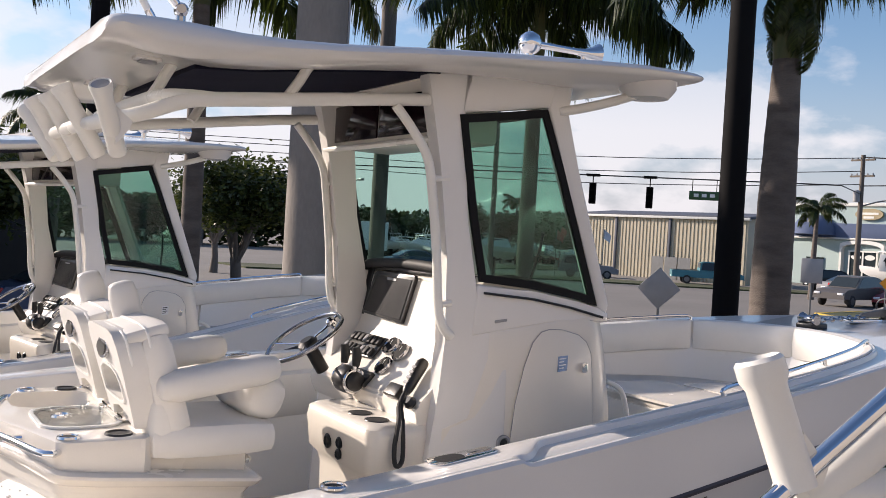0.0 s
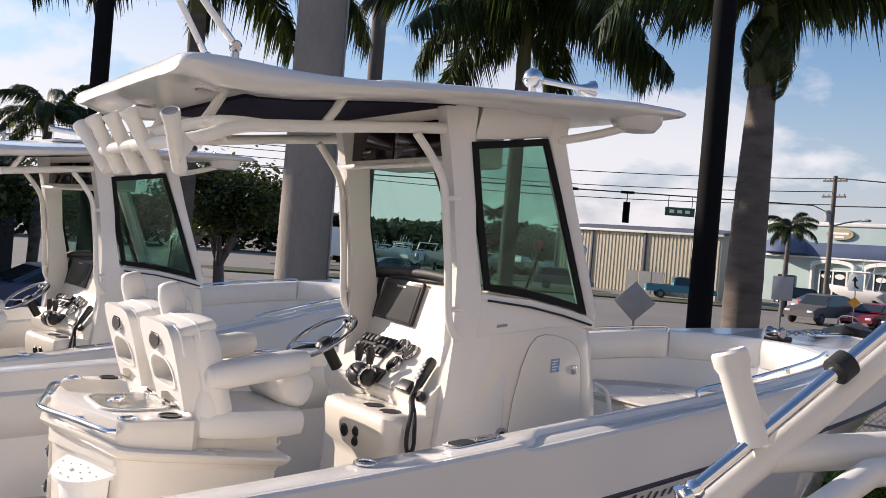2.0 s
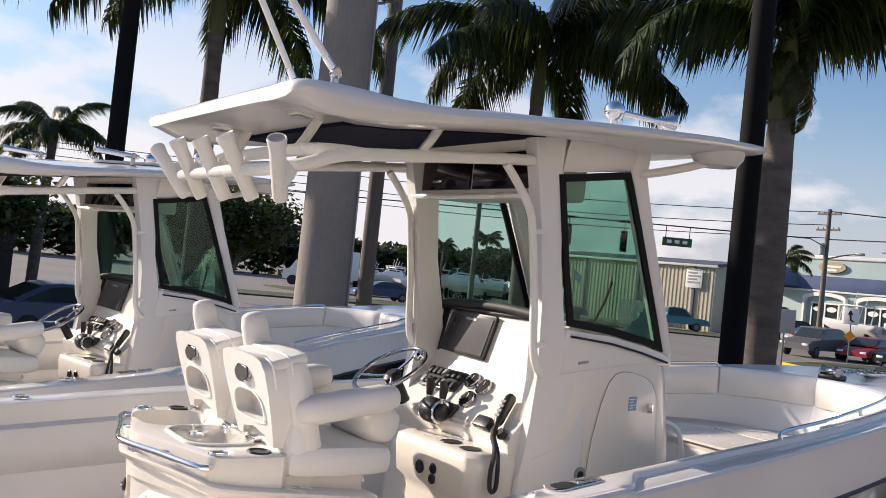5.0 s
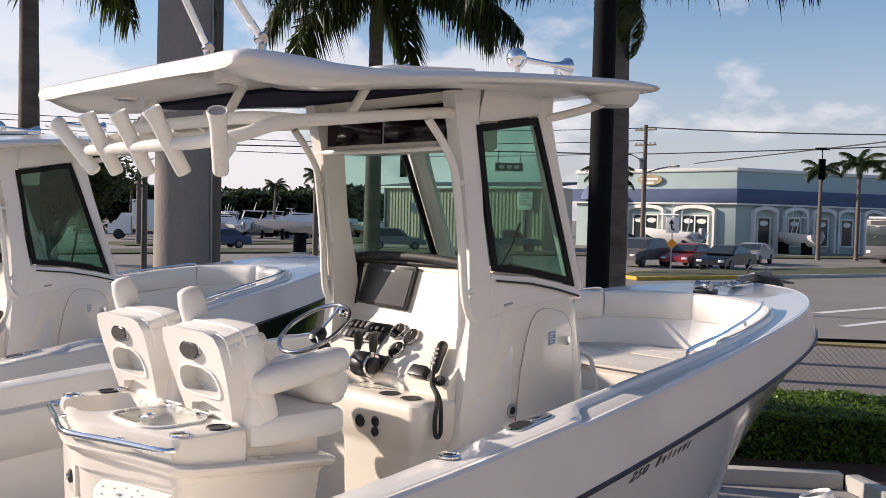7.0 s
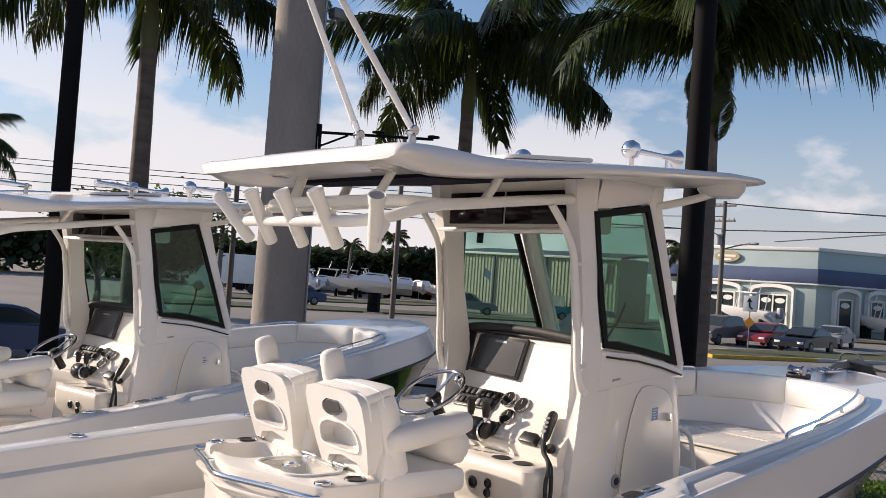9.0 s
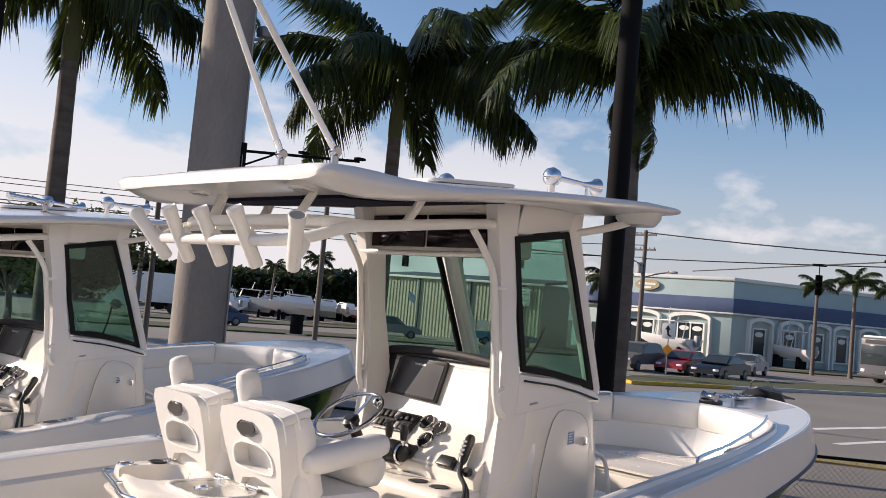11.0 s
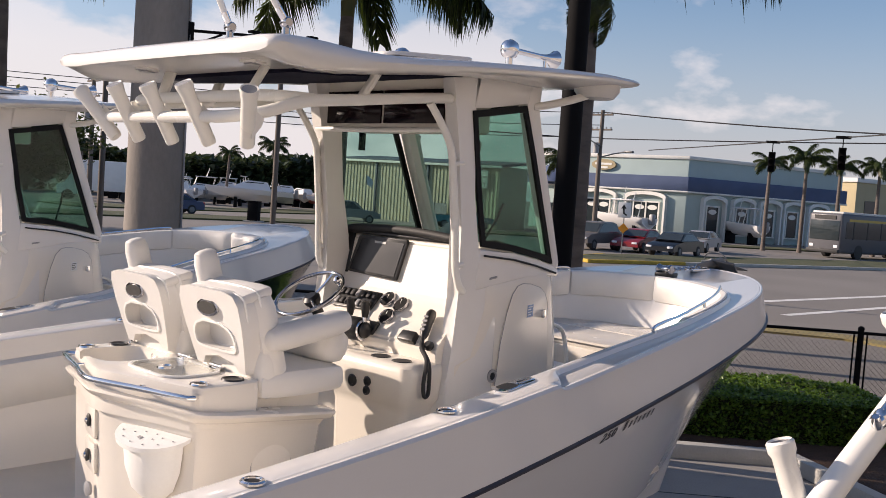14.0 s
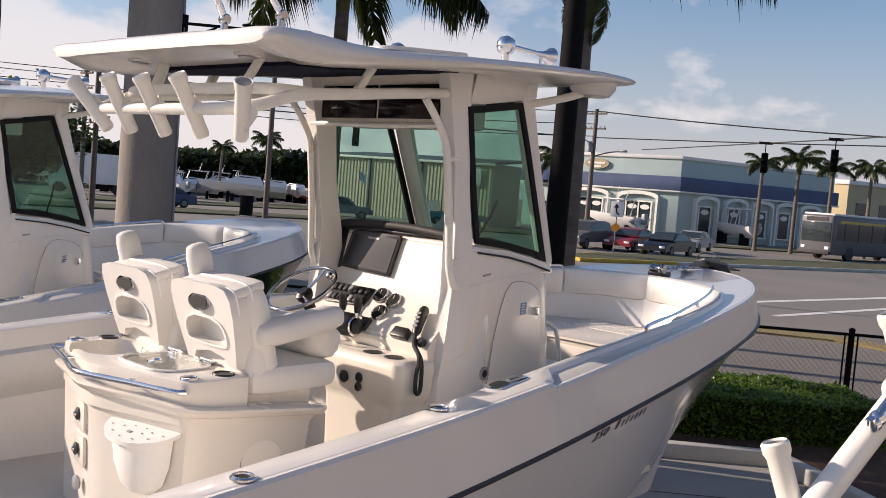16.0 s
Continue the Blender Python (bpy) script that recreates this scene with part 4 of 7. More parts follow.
    for (a, b) in (((-1.09, 0.552, 3.111), (-0.985, 0.395, 2.905)), ((-1.118, 0.19, 3.122), (-0.975, 0.205, 2.895)), ((-1.104, -0.056, 3.117), (-0.968, -0.058, 2.887)), ((-1.104, -0.326, 3.116), (-0.960, -0.317, 2.887)), ((-1.049, -0.690, 3.091), (-0.955, -0.565, 2.885))):
        a, b = Vector(a), Vector(b)
        d = b - a
        L = d.length
        rh = part("rod_holder", lathe([(0.029, 0.004), (0.034, 0.0), (0.037, 0.010), (0.034, 0.028), (0.030, 0.05), (0.0295, L - 0.01), (0.026, L)], a, d, 20), POWDER, root, "white tubular rod holder")
        part("bore", lathe([(0.029, 0.0), (0.001, -0.001)], a + d.normalized() * 0.003, -d, 16), GREYV, rh)
        m = a.lerp(b, 0.52)
        part("weld_plate", slab([m + Vector((0.015, 0, 0.05)), m + Vector((0.070, 0, 0.005)), m + Vector((0.062, 0, -0.02)), m + Vector((0.02, 0, -0.075))], (0, 0.010, 0)), POWDER, rh)
    # overhead electronics box with smoked doors
    eb = part("overhead_box", box(0.30, 0.62, -0.47, 0.47, 3.07, 3.345, 0.02), CREAM, root, "cream overhead electronics box")
    for y0, y1 in ((-0.44, -0.01), (0.01, 0.44)):
        part("smoked_door", slab([(0.292, y0, 3.098), (0.292, y1, 3.098), (0.292, y1, 3.27), (0.292, y0, 3.27)], (0.012, 0, 0), 0.004), SMOKE, eb, "dark smoked acrylic door")
    part("lip_bar", tube([(0.27, -0.50, 3.066), (0.26, 0.0, 3.061), (0.27, 0.50, 3.066)], 0.014, 8, smooth=4), POWDER, eb)
    part("roof_plate", slab([(x, y, top_edge(x) + 0.062) for x, y in rounded(0.0, 0.62, -0.34, 0.34, 0.06)], (0, 0, 0.02), 0.008), GEL, top, "raised white antenna plate")
    # chrome trumpet horns
    for s in (-1, 1):
        b = Vector((0.805, s * 0.408, top_edge(0.8) + 0.022))
        h = part("horn", lathe([(0.045, -0.012), (0.045, 0.004), (0.02, 0.012), (0.02, 0.06)], b, (0, 0, 1), 18), STEEL, root, "polished chrome trumpet horn")
        c = Vector((0.805, s * 0.408, 3.545))
        part("drum", lathe([(0.002, -0.052), (0.028, -0.045), (0.046, -0.026), (0.053, 0.0), (0.046, 0.026), (0.028, 0.045), (0.002, 0.052)], c, (0.1, 1, 0.2), 20), STEEL, h)
        part("trumpet", lathe([(0.016, 0.03), (0.014, 0.24), (0.020, 0.29), (0.034, 0.33), (0.050, 0.352), (0.052, 0.358), (0.040, 0.345), (0.012, 0.30)], c, (0.342, s * 0.037, -0.005), 20), STEEL, h)
        part("bell_foot", rod((1.08, s * 0.437, top_edge(1.08) + 0.005), (1.085, s * 0.438, 3.54), 0.009, 8), STEEL, h)
    # outriggers
    for s in (-1, 1):
        b = Vector((-0.72, -0.06, top_edge(-0.72) + 0.04)) if poles and s > 0 else (Vector((-0.76, s * 0.51, top_edge(-0.75) + 0.02)) if poles else Vector((0.05 - 0.10 * s, s * 0.60, top_edge(0.1) + 0.02)))
        base = part("outrigger", lathe([(0.034, 0.0), (0.034, 0.010), (0.018, 0.018), (0.016, 0.075)], b, (0, 0, 1), 16), CHROME, root, "chrome outrigger base with long white pole" if poles else "chrome outrigger base with short chrome tube")
        j = b + Vector((0, 0, 0.085))
        part("knuckle", lathe([(0.016, -0.028), (0.024, -0.015), (0.024, 0.015), (0.016, 0.028)], j, (0.2, 1, 0), 14), CHROME, base)
        if poles:
            way = Vector((-0.975, -0.105, 1.0) if s < 0 else (-0.704, -0.173, 1.0)).normalized()
            part("sleeve", lathe([(0.013, 0), (0.0155, 0.03), (0.0155, 0.07), (0.013, 0.08)], j, way, 12), STEEL, base)
            part("pole", tube([j + way * 0.06, j + way * 2.6, j + way * 5.0], [0.0145, 0.0125, 0.008], 10), WHITE, base, "long white outrigger pole")
        else:
            part("sleeve", lathe([(0.017, -0.04), (0.02, 0.0), (0.02, 0.26), (0.024, 0.27), (0.024, 0.30)], j, (-1, 0, 0.03), 12), STEEL, base)
    part("roof_rail", tube([(-0.45, 0.72, top_edge(-0.4) + 0.06), (0.0, 0.73, top_edge(0) + 0.075), (0.6, 0.70, top_edge(0.6) + 0.06)], 0.012, 8, smooth=4), STEEL, top)


def helm_seat(root, y):
    out = [(-0.175, 1.955), (-0.195, 2.05), (-0.212, 2.16), (-0.212, 2.24), (-0.190, 2.282), (-0.13, 2.296), (0.13, 2.296), (0.190, 2.282), (0.212, 2.24), (0.212, 2.16), (0.195, 2.05), (0.175, 1.955), (0.130, 1.955), (0.105, 1.99), (0.0, 2.008), (-0.105, 1.99), (-0.130, 1.955)]
    hole = [(-0.125, 2.046), (-0.136, 2.056), (-0.140, 2.085), (-0.132, 2.112), (-0.112, 2.132), (-0.06, 2.150), (0.06, 2.150), (0.112, 2.132), (0.132, 2.112), (0.140, 2.085), (0.136, 2.056), (0.125, 2.046), (0.09, 2.042), (0.05, 2.040), (0.0, 2.040), (-0.05, 2.040), (-0.09, 2.042)]
    lean = lambda z: -0.858 + (2.13 - z) * 0.30
    o3 = [(lean(z) + 0.02, y + a, z) for a, z in out]
    h3 = [(lean(z) + 0.02, y + a, z) for a, z in hole]
    bm = hatch_frame(o3, h3, (0.09, 0, 0))
    bmesh.ops.bevel(bm, geom=[e for e in bm.edges if abs((e.verts[0].co - e.verts[1].co).x) < 0.02 and len(e.link_faces) == 2 and e.calc_face_angle(0) > 1.0], offset=0.016, segments=2, affect="EDGES")
    back = part("helm_seat", bm, VINYL, root, "white vinyl helm seat with armrests", angle=50)
    tilt = pose(-0.768, y, 2.085, 0, -16, 0)
    part("back_cushion", moved(soft_box(-0.028, 0.095, -0.222, 0.222, -0.205, 0.205, 0.055, 0.012), tilt), VINYL, back)
    part("top_roll", moved(soft_box(-0.078, 0.095, -0.206, 0.206, 0.172, 0.232, 0.028), tilt), VINYL, back)
    for dx in (-0.062, 0.012):
        part("piping", tube([tilt @ Vector(p) for p in ((dx, -0.205, 0.10), (dx, -0.212, 0.18), (dx, -0.165, 0.228), (dx, 0.165, 0.228), (dx, 0.212, 0.18), (dx, 0.205, 0.10))], 0.0055, 6, smooth=4), PIPING, back)
    part("hole_lip", hatch_frame([(p[0] - 0.047, p[1], p[2]) for p in shrink(h3, -0.011)], [(p[0] - 0.047, p[1], p[2]) for p in h3], (0.008, 0, 0)), PIPING, back)
    def oval(a, b, d):
        return [(lean(2.215) - d, y + a * math.cos(k * math.tau / 28), 2.215 + b * math.sin(k * math.tau / 28)) for k in range(28)]
    b = part("badge", slab(oval(0.078, 0.036, 0.029), (0.010, 0, 0), 0.003), CHROME, back, "oval metal badge")
    part("badge_face", slab(oval(0.064, 0.026, 0.0355), (0.004, 0, 0)), BADGE, b)
    part("seat_cushion", soft_box(-0.79, -0.325, y - 0.232, y + 0.232, 1.840, 1.970, 0.055, 0.015), VINYL, back)
    part("front_bolster", moved(soft_box(-0.085, 0.085, -0.215, 0.215, -0.085, 0.085, 0.075, 0.01), pose(-0.365, y, 2.045, 0, 20, 0)), VINYL, back, "rolled front bolster")
    part("back_lower", soft_box(-0.80, -0.655, y - 0.225, y + 0.225, 1.86, 2.08, 0.06), VINYL, back)
    arm = soft_box(-0.225, 0.225, -0.058, 0.058, -0.056, 0.056, 0.052)
    part("armrest", moved(arm, pose(-0.555, y - 0.225, 2.132, 0, -9, 0)), VINYL, back, "padded armrest")
    up = soft_box(-0.055, 0.055, -0.042, 0.042, -0.17, 0.17, 0.038)
    part("raised_armrest", moved(up, pose(-0.775, y + 0.185, 2.275, 0, -16, 0)), VINYL, back, "padded armrest folded up")
    part("seat_base", box(-0.78, -0.42, y - 0.17, y + 0.17, 1.76, 1.85, 0.015), CREAM, back)
    for z in (1.80, 1.73):
        part("hinge", lathe([(0.016, 0), (0.018, 0.01), (0.008, 0.02)], (-0.40, y - 0.10, z), (1, 0, 0), 12), STEEL, back)


def carve(solid, cutters):
    """A solid with the cutters taken out of it, as a mesh."""
    def plain(bm):
        ob = bpy.data.objects.new("tmp", finish(bm, 40))
        scene.collection.objects.link(ob)
        return ob
    main, cuts = plain(solid), [plain(c) for c in cutters]
    for c in cuts:
        md = main.modifiers.new("cut", "BOOLEAN")
        md.operation, md.solver, md.object = "DIFFERENCE", "EXACT", c
    bpy.context.view_layer.update()
    me = bpy.data.meshes.new_from_object(main.evaluated_get(bpy.context.evaluated_depsgraph_get()))
    for ob in [main] + cuts:
        bpy.data.objects.remove(ob)
    me.polygons.foreach_set("use_smooth", [True] * len(me.polygons))
    me.set_sharp_from_angle(angle=radians(40))
    return me


def livewell(root):
    """Tackle station behind the helm seats: worktop, sink lid, drink holders, rail, drawers, bait tray."""
    def plan(grow, front=-0.775, wide=0.563, aft=-1.262):
        half = [(front, 0.0), (front, wide * 0.5), (front, wide - 0.03 + grow), (front - 0.03, wide + grow), (-0.95, wide + grow), (-1.055 - grow * 0.2, wide - 0.004 + grow), (-1.09 - grow * 0.4, wide - 0.02 + grow * 0.9), (-1.115 - grow * 0.7, wide - 0.055 + grow * 0.7), (-1.19 - grow, 0.25), (aft + 0.022 - grow, 0.10), (aft - grow, 0.0)]
        return half + [(x, -y) for x, y in half[-2:0:-1]]
    lip = lambda x: float(np.interp(x, (-1.30, -1.20, -1.10, -0.95, -0.76, -0.39), (1.862, 1.856, 1.838, 1.820, 1.806, 1.768)))
    body = part("tackle_station", loft([[(x, y, 1.19 + (lip(x) - 1.19) * k + z) for x, y in plan(g, f)] for k, z, g, f in ((0, 0, -0.075, -0.46), (0.55, 0, -0.062, -0.45), (0.88, 0, -0.050, -0.43), (1, -0.042, -0.040, -0.41), (1, -0.030, -0.012, -0.395), (1, -0.010, 0.004, -0.385), (1, 0.0, 0.002, -0.388), (1, 0.006, -0.012, -0.40), (1, 0.007, -0.05, -0.50))]), CREAM, root, "cream moulded tackle station", angle=45)
    solid = loft([[(x, y, z) for x, y in plan(g, wide=0.552)] for z, g in ((1.76, -0.035), (1.900, -0.030), (1.930, -0.036), (1.937, -0.050))])
    basins = [loft([[(x, y, z) for x, y in rounded(x0 + i, x1 - i, y0 + i, y1 - i, r)] for z, i in ((1.937 - h, 0.03), (1.915, 0.006), (1.96, 0.0))]) for x0, x1, y0, y1, r, h in ((-1.145, -0.815, 0.075, 0.415, 0.09, 0.085), (-1.085, -0.845, -0.315, 0.015, 0.08, 0.10))]
    top = part("worktop", carve(solid, basins), CREAM, body, "cream worktop with moulded basins")
    for x, y, r, st in ((-1.045, -0.462, 0.036, 1), (-0.880, -0.452, 0.045, 0), (-1.045, 0.462, 0.036, 1), (-0.890, 0.455, 0.042, 0)):
        rim = part("drink_holder", lathe([(r * 0.8, 0.002), (r * 0.85, 0.008), (r, 0.007), (r * 1.06, 0.0)], (x, y, 1.937), (0, 0, 1), 24, caps=False), STEEL if st else BLACK, top, "round drink holder")
        part("well", lathe([(r * 0.82, 0.0), (0.001, 0.001)], (x, y, 1.940), (0, 0, 1), 20), RUBBER, rim)
    lid = part("clear_lid", slab([(x, y, 1.945) for x, y in rounded(-1.10, -0.83, -0.335, 0.035, 0.09)], (0, 0, 0.008), 0.002), CLEAR, top, "clear acrylic livewell lid")
    part("lid_rim", hatch_frame([(x, y, 1.942) for x, y in rounded(-1.108, -0.822, -0.343, 0.043, 0.095)], [(x, y, 1.942) for x, y in rounded(-1.094, -0.836, -0.329, 0.029, 0.086)], (0, 0, 0.008)), WHITE, lid)
    part("lid_handle", lathe([(0.038, 0.0), (0.036, 0.008), (0.024, 0.01), (0.022, 0.004)], (-1.015, -0.165, 1.949), (0, 0, 1), 20), STEEL, lid)
    for y in (-0.25, 0.0):
        hg = part("hinge", box(-0.845, -0.795, y - 0.03, y + 0.03, 1.940, 1.954, 0.005), STEEL, lid, "steel hinge")
        part("pin", rod((-0.825, y - 0.04, 1.956), (-0.825, y + 0.04, 1.956), 0.007, 8), STEEL, hg)
    part("drain", lathe([(0.02, 0.0), (0.022, 0.003), (0.001, 0.002)], (-1.00, 0.24, 1.853), (0, 0, 1), 16), STEEL, top)
    part("plug_chain", tube([(-0.835, 0.245, 1.925), (-0.845, 0.245, 1.885), (-0.865, 0.24, 1.868), (-0.87, 0.22, 1.885), (-0.845, 0.205, 1.92)], 0.004, 6, smooth=4), STEEL, top, "thin plug chain")
    tap = part("tap", lathe([(0.022, 0.0), (0.022, 0.006), (0.012, 0.012), (0.012, 0.055), (0.016, 0.06), (0.016, 0.105), (0.010, 0.115)], (-0.815, 0.460, 1.935), (0, 0, 1), 14), STEEL, top, "chrome spray tap")
    part("trigger", box(-0.835, -0.826, 0.448, 0.462, 1.985, 2.035, 0.003), BLACK, tap)
    rail = [(x, y, 1.90) for x, y in plan(0.010)]
    rail = [p for p in rail if p[0] < -1.1]
    line = [(-1.06, 0.47, 1.90)] + [p for p in rail if p[1] >= 0] + [p for p in rail if p[1] < 0] + [(-1.06, -0.47, 1.90)]
    grab = part("grab_rail", tube(line, 0.0125, 10, smooth=4), STEEL, body, "polished steel rail round the worktop")
    for y in (-0.25, 0.25):
        part("rail_foot", rod((-1.15, y, 1.90), (-1.198, y, 1.90), 0.009, 8), STEEL, grab)
    # drawers and latches on the aft face
    for z0, z1 in ((1.625, 1.755), (1.475, 1.605)):
        d = part("drawer", slab([(-1.216 + 0.27 * y + 0.035 * (1.70 - z), y, z) for y, z in rounded(0.025, 0.205, z0, z1, 0.02)], (0.016, 0, 0), 0.004), CREAM, body, "cream drawer front with black latch")
        lt = part("latch", lathe([(0.026, 0.0), (0.028, 0.008), (0.018, 0.013)], (-1.193, 0.115, (z0 + z1) / 2), (-0.96, 0.26, 0), 18), BLACK, d)
        part("latch_core", lathe([(0.012, 0.0), (0.010, 0.006)], (-1.206, 0.1185, (z0 + z1) / 2), (-0.96, 0.26, 0), 12), STEEL, lt)
    part("drain_cap", lathe([(0.03, 0.0), (0.03, 0.01), (0.02, 0.014)], (-1.195, 0.09, 1.40), (-1, 0, 0), 18), GREYV, body)
    # half-round bait tray
    def half_round(r, x, z):
        lean = 0.30 if z > 1.60 else 0.0
        return [(x - 0.97 * r * math.sin(a) - 0.24 * r * 1.37 * math.cos(a), -0.305 - 0.24 * r * math.sin(a) + 0.97 * r * 1.37 * math.cos(a), z - lean * r * math.sin(a)) for a in [math.pi * k / 14 for k in range(15)]]
    tray = part("tool_tray", loft([half_round(r, -1.125, z) for r, z in ((0.012, 1.46), (0.045, 1.465), (0.075, 1.50), (0.098, 1.58), (0.108, 1.705), (0.132, 1.712), (0.135, 1.730), (0.01, 1.732))]), WHITE, body, "white half-round tool tray")
    for r, k in ((0.11, 2), (0.11, 4), (0.11, 6), (0.11, 8), (0.11, 10), (0.11, 12), (0.07, 3), (0.07, 6), (0.07, 9), (0.07, 11), (0.035, 4), (0.035, 10)):
        a = math.pi * k / 14
        p = Vector((-1.125 - 0.97 * r * math.sin(a) - 0.24 * r * 1.37 * math.cos(a), -0.305 - 0.24 * r * math.sin(a) + 0.97 * r * 1.37 * math.cos(a), 1.732 - 0.30 * r * math.sin(a)))
        w = 0.007 if (r, k) == (0.07, 6) else 0.0024
        part("tool_hole", slab([p + Vector((dx * w, dy * w * 1.6, 0.001 + dx * w * 0.3)) for dx, dy in ((-1, -1), (1, -1), (1, 1), (-1, 1))], (0, 0, 0.0015)), GREYV, tray)
    ih = part("inspection_hatch", lathe([(0.100, 0.0), (0.100, 0.007), (0.085, 0.010), (0.001, 0.010)], (-0.70, -0.499, 1.565), (0, -1, 0), 30, caps=False), CREAM, body, "round inspection hatch")
    part("hatch_seal", tube([(-0.70 + 0.104 * math.cos(k * math.tau / 30), -0.502, 1.565 + 0.104 * math.sin(k * math.tau / 30)) for k in range(30)], 0.003, 6, closed=True), GREYV, ih)


boat("fishing_boat", pose(0, 0, 0), True, "white centre-console fishing boat with hardtop, on blocks", HULL)
boat("fishing_boat", pose(-0.705, 3.835, -0.17, 0, 0, 11), False, "centre-console fishing boat alongside, white above a dark hull", DARKHULL)
# ---------------------------------------------------------------- the ground
KB = Vector((7.02, 0.36, 0))                                   # bend of the lot kerb
ALONG = Vector((-0.64, 0.77, 0)).normalized()                  # fence and kerb run this way
AWAY = Vector((0.77, 0.64, 0)).normalized()


def flat(name, pts, z, mat, label, category, thick=0.0):
    bm = bmesh.new()
    if thick:
        bm = slab([(x, y, z - thick / 2) for x, y in pts], (0, 0, thick), 0.01, 1)
    else:
        bm.faces.new([bm.verts.new((x, y, z)) for x, y in pts])
    ob = part(name, bm, mat)
    return tagged(ob, label, category, kind="structure")


flat("ground", [(-600, -600), (900, -600), (900, 900), (-600, 900)], 0.0, ASPHALT, "worn grey asphalt of street and lots", "ground")


def line_pt(p, a, b=0.0):
    q = p + ALONG * a + AWAY * b
    return (q.x, q.y)


lot = [line_pt(KB, 0), line_pt(KB, 22), (-30, 8), (-30, -25), (3.0, -25), (5.6, -1.35)]
slabs = flat("pavement", lot, 0.004, CONCRETE, "grey concrete pad under the boats", "pavement")
for k in range(7):
    a, b = line_pt(KB, -1.2, -1.3 - 2.6 * k), line_pt(KB, 14, -1.3 - 2.6 * k)
    part("joint", slab([(a[0], a[1], 0.0065), (b[0], b[1], 0.0065), (b[0] + 0.02, b[1] + 0.01, 0.0065), (a[0] + 0.02, a[1] + 0.01, 0.0065)], (0, 0, 0.001)), RUBBER, slabs)
flat("planting_bed", [line_pt(KB, -3, 0.14), line_pt(KB, 12, 0.14), line_pt(KB, 12, 2.9), line_pt(KB, -3, 2.9)], 0.10, MULCH, "planting bed covered in brown mulch", "planting bed", 0.09)

kerb = tagged(new("kerb"), "pale concrete kerb along the planting bed", "kerb", kind="structure")
for k in range(7):
    a = KB + ALONG * (1.8 * k + 0.006)
    b = KB + ALONG * (1.8 * k + 1.794)
    q = [a, b, b + AWAY * 0.16, a + AWAY * 0.16]
    part("kerb_stone", slab([(p.x, p.y, 0.085) for p in q], (0, 0, 0.17), 0.015), KERB, kerb)
TURN = Vector((-0.55, -0.83, 0)).normalized()
for k in range(3):
    a, b = KB + TURN * (1.6 * k + 0.006), KB + TURN * (1.6 * k + 1.594)
    off = Vector((0.83, -0.55, 0)) * 0.16
    part("kerb_stone", slab([(p.x, p.y, 0.085) for p in (a, b, b + off, a + off)], (0, 0, 0.17), 0.015), KERB, kerb)
flat("planting_bed", [line_pt(KB, -0.05, 0.15), line_pt(KB, -6, 3.0), (KB.x + TURN.x * 5 + 0.9, KB.y + TURN.y * 5 - 0.6), (KB.x + TURN.x * 5 + 0.14, KB.y + TURN.y * 5 - 0.09), (KB.x + 0.16, KB.y - 0.06)], 0.12, MULCH, "planting bed covered in brown mulch", "planting bed", 0.10)

# blocks that carry the hulls
for berth, dz in ((pose(0, 0, 0), 0.0), (pose(-0.705, 3.835, 0, 0, 0, 11), -0.17)):
    for x in (-2.4, 0.0, 1.5):
        st = tagged(part("keel_block", moved(box(x - 0.2, x + 0.2, -0.3, 0.3, 0.004, 0.52 + dz, 0.01), berth), WOOD), "weathered timber keel block under the hull", "block", "keel blocks")


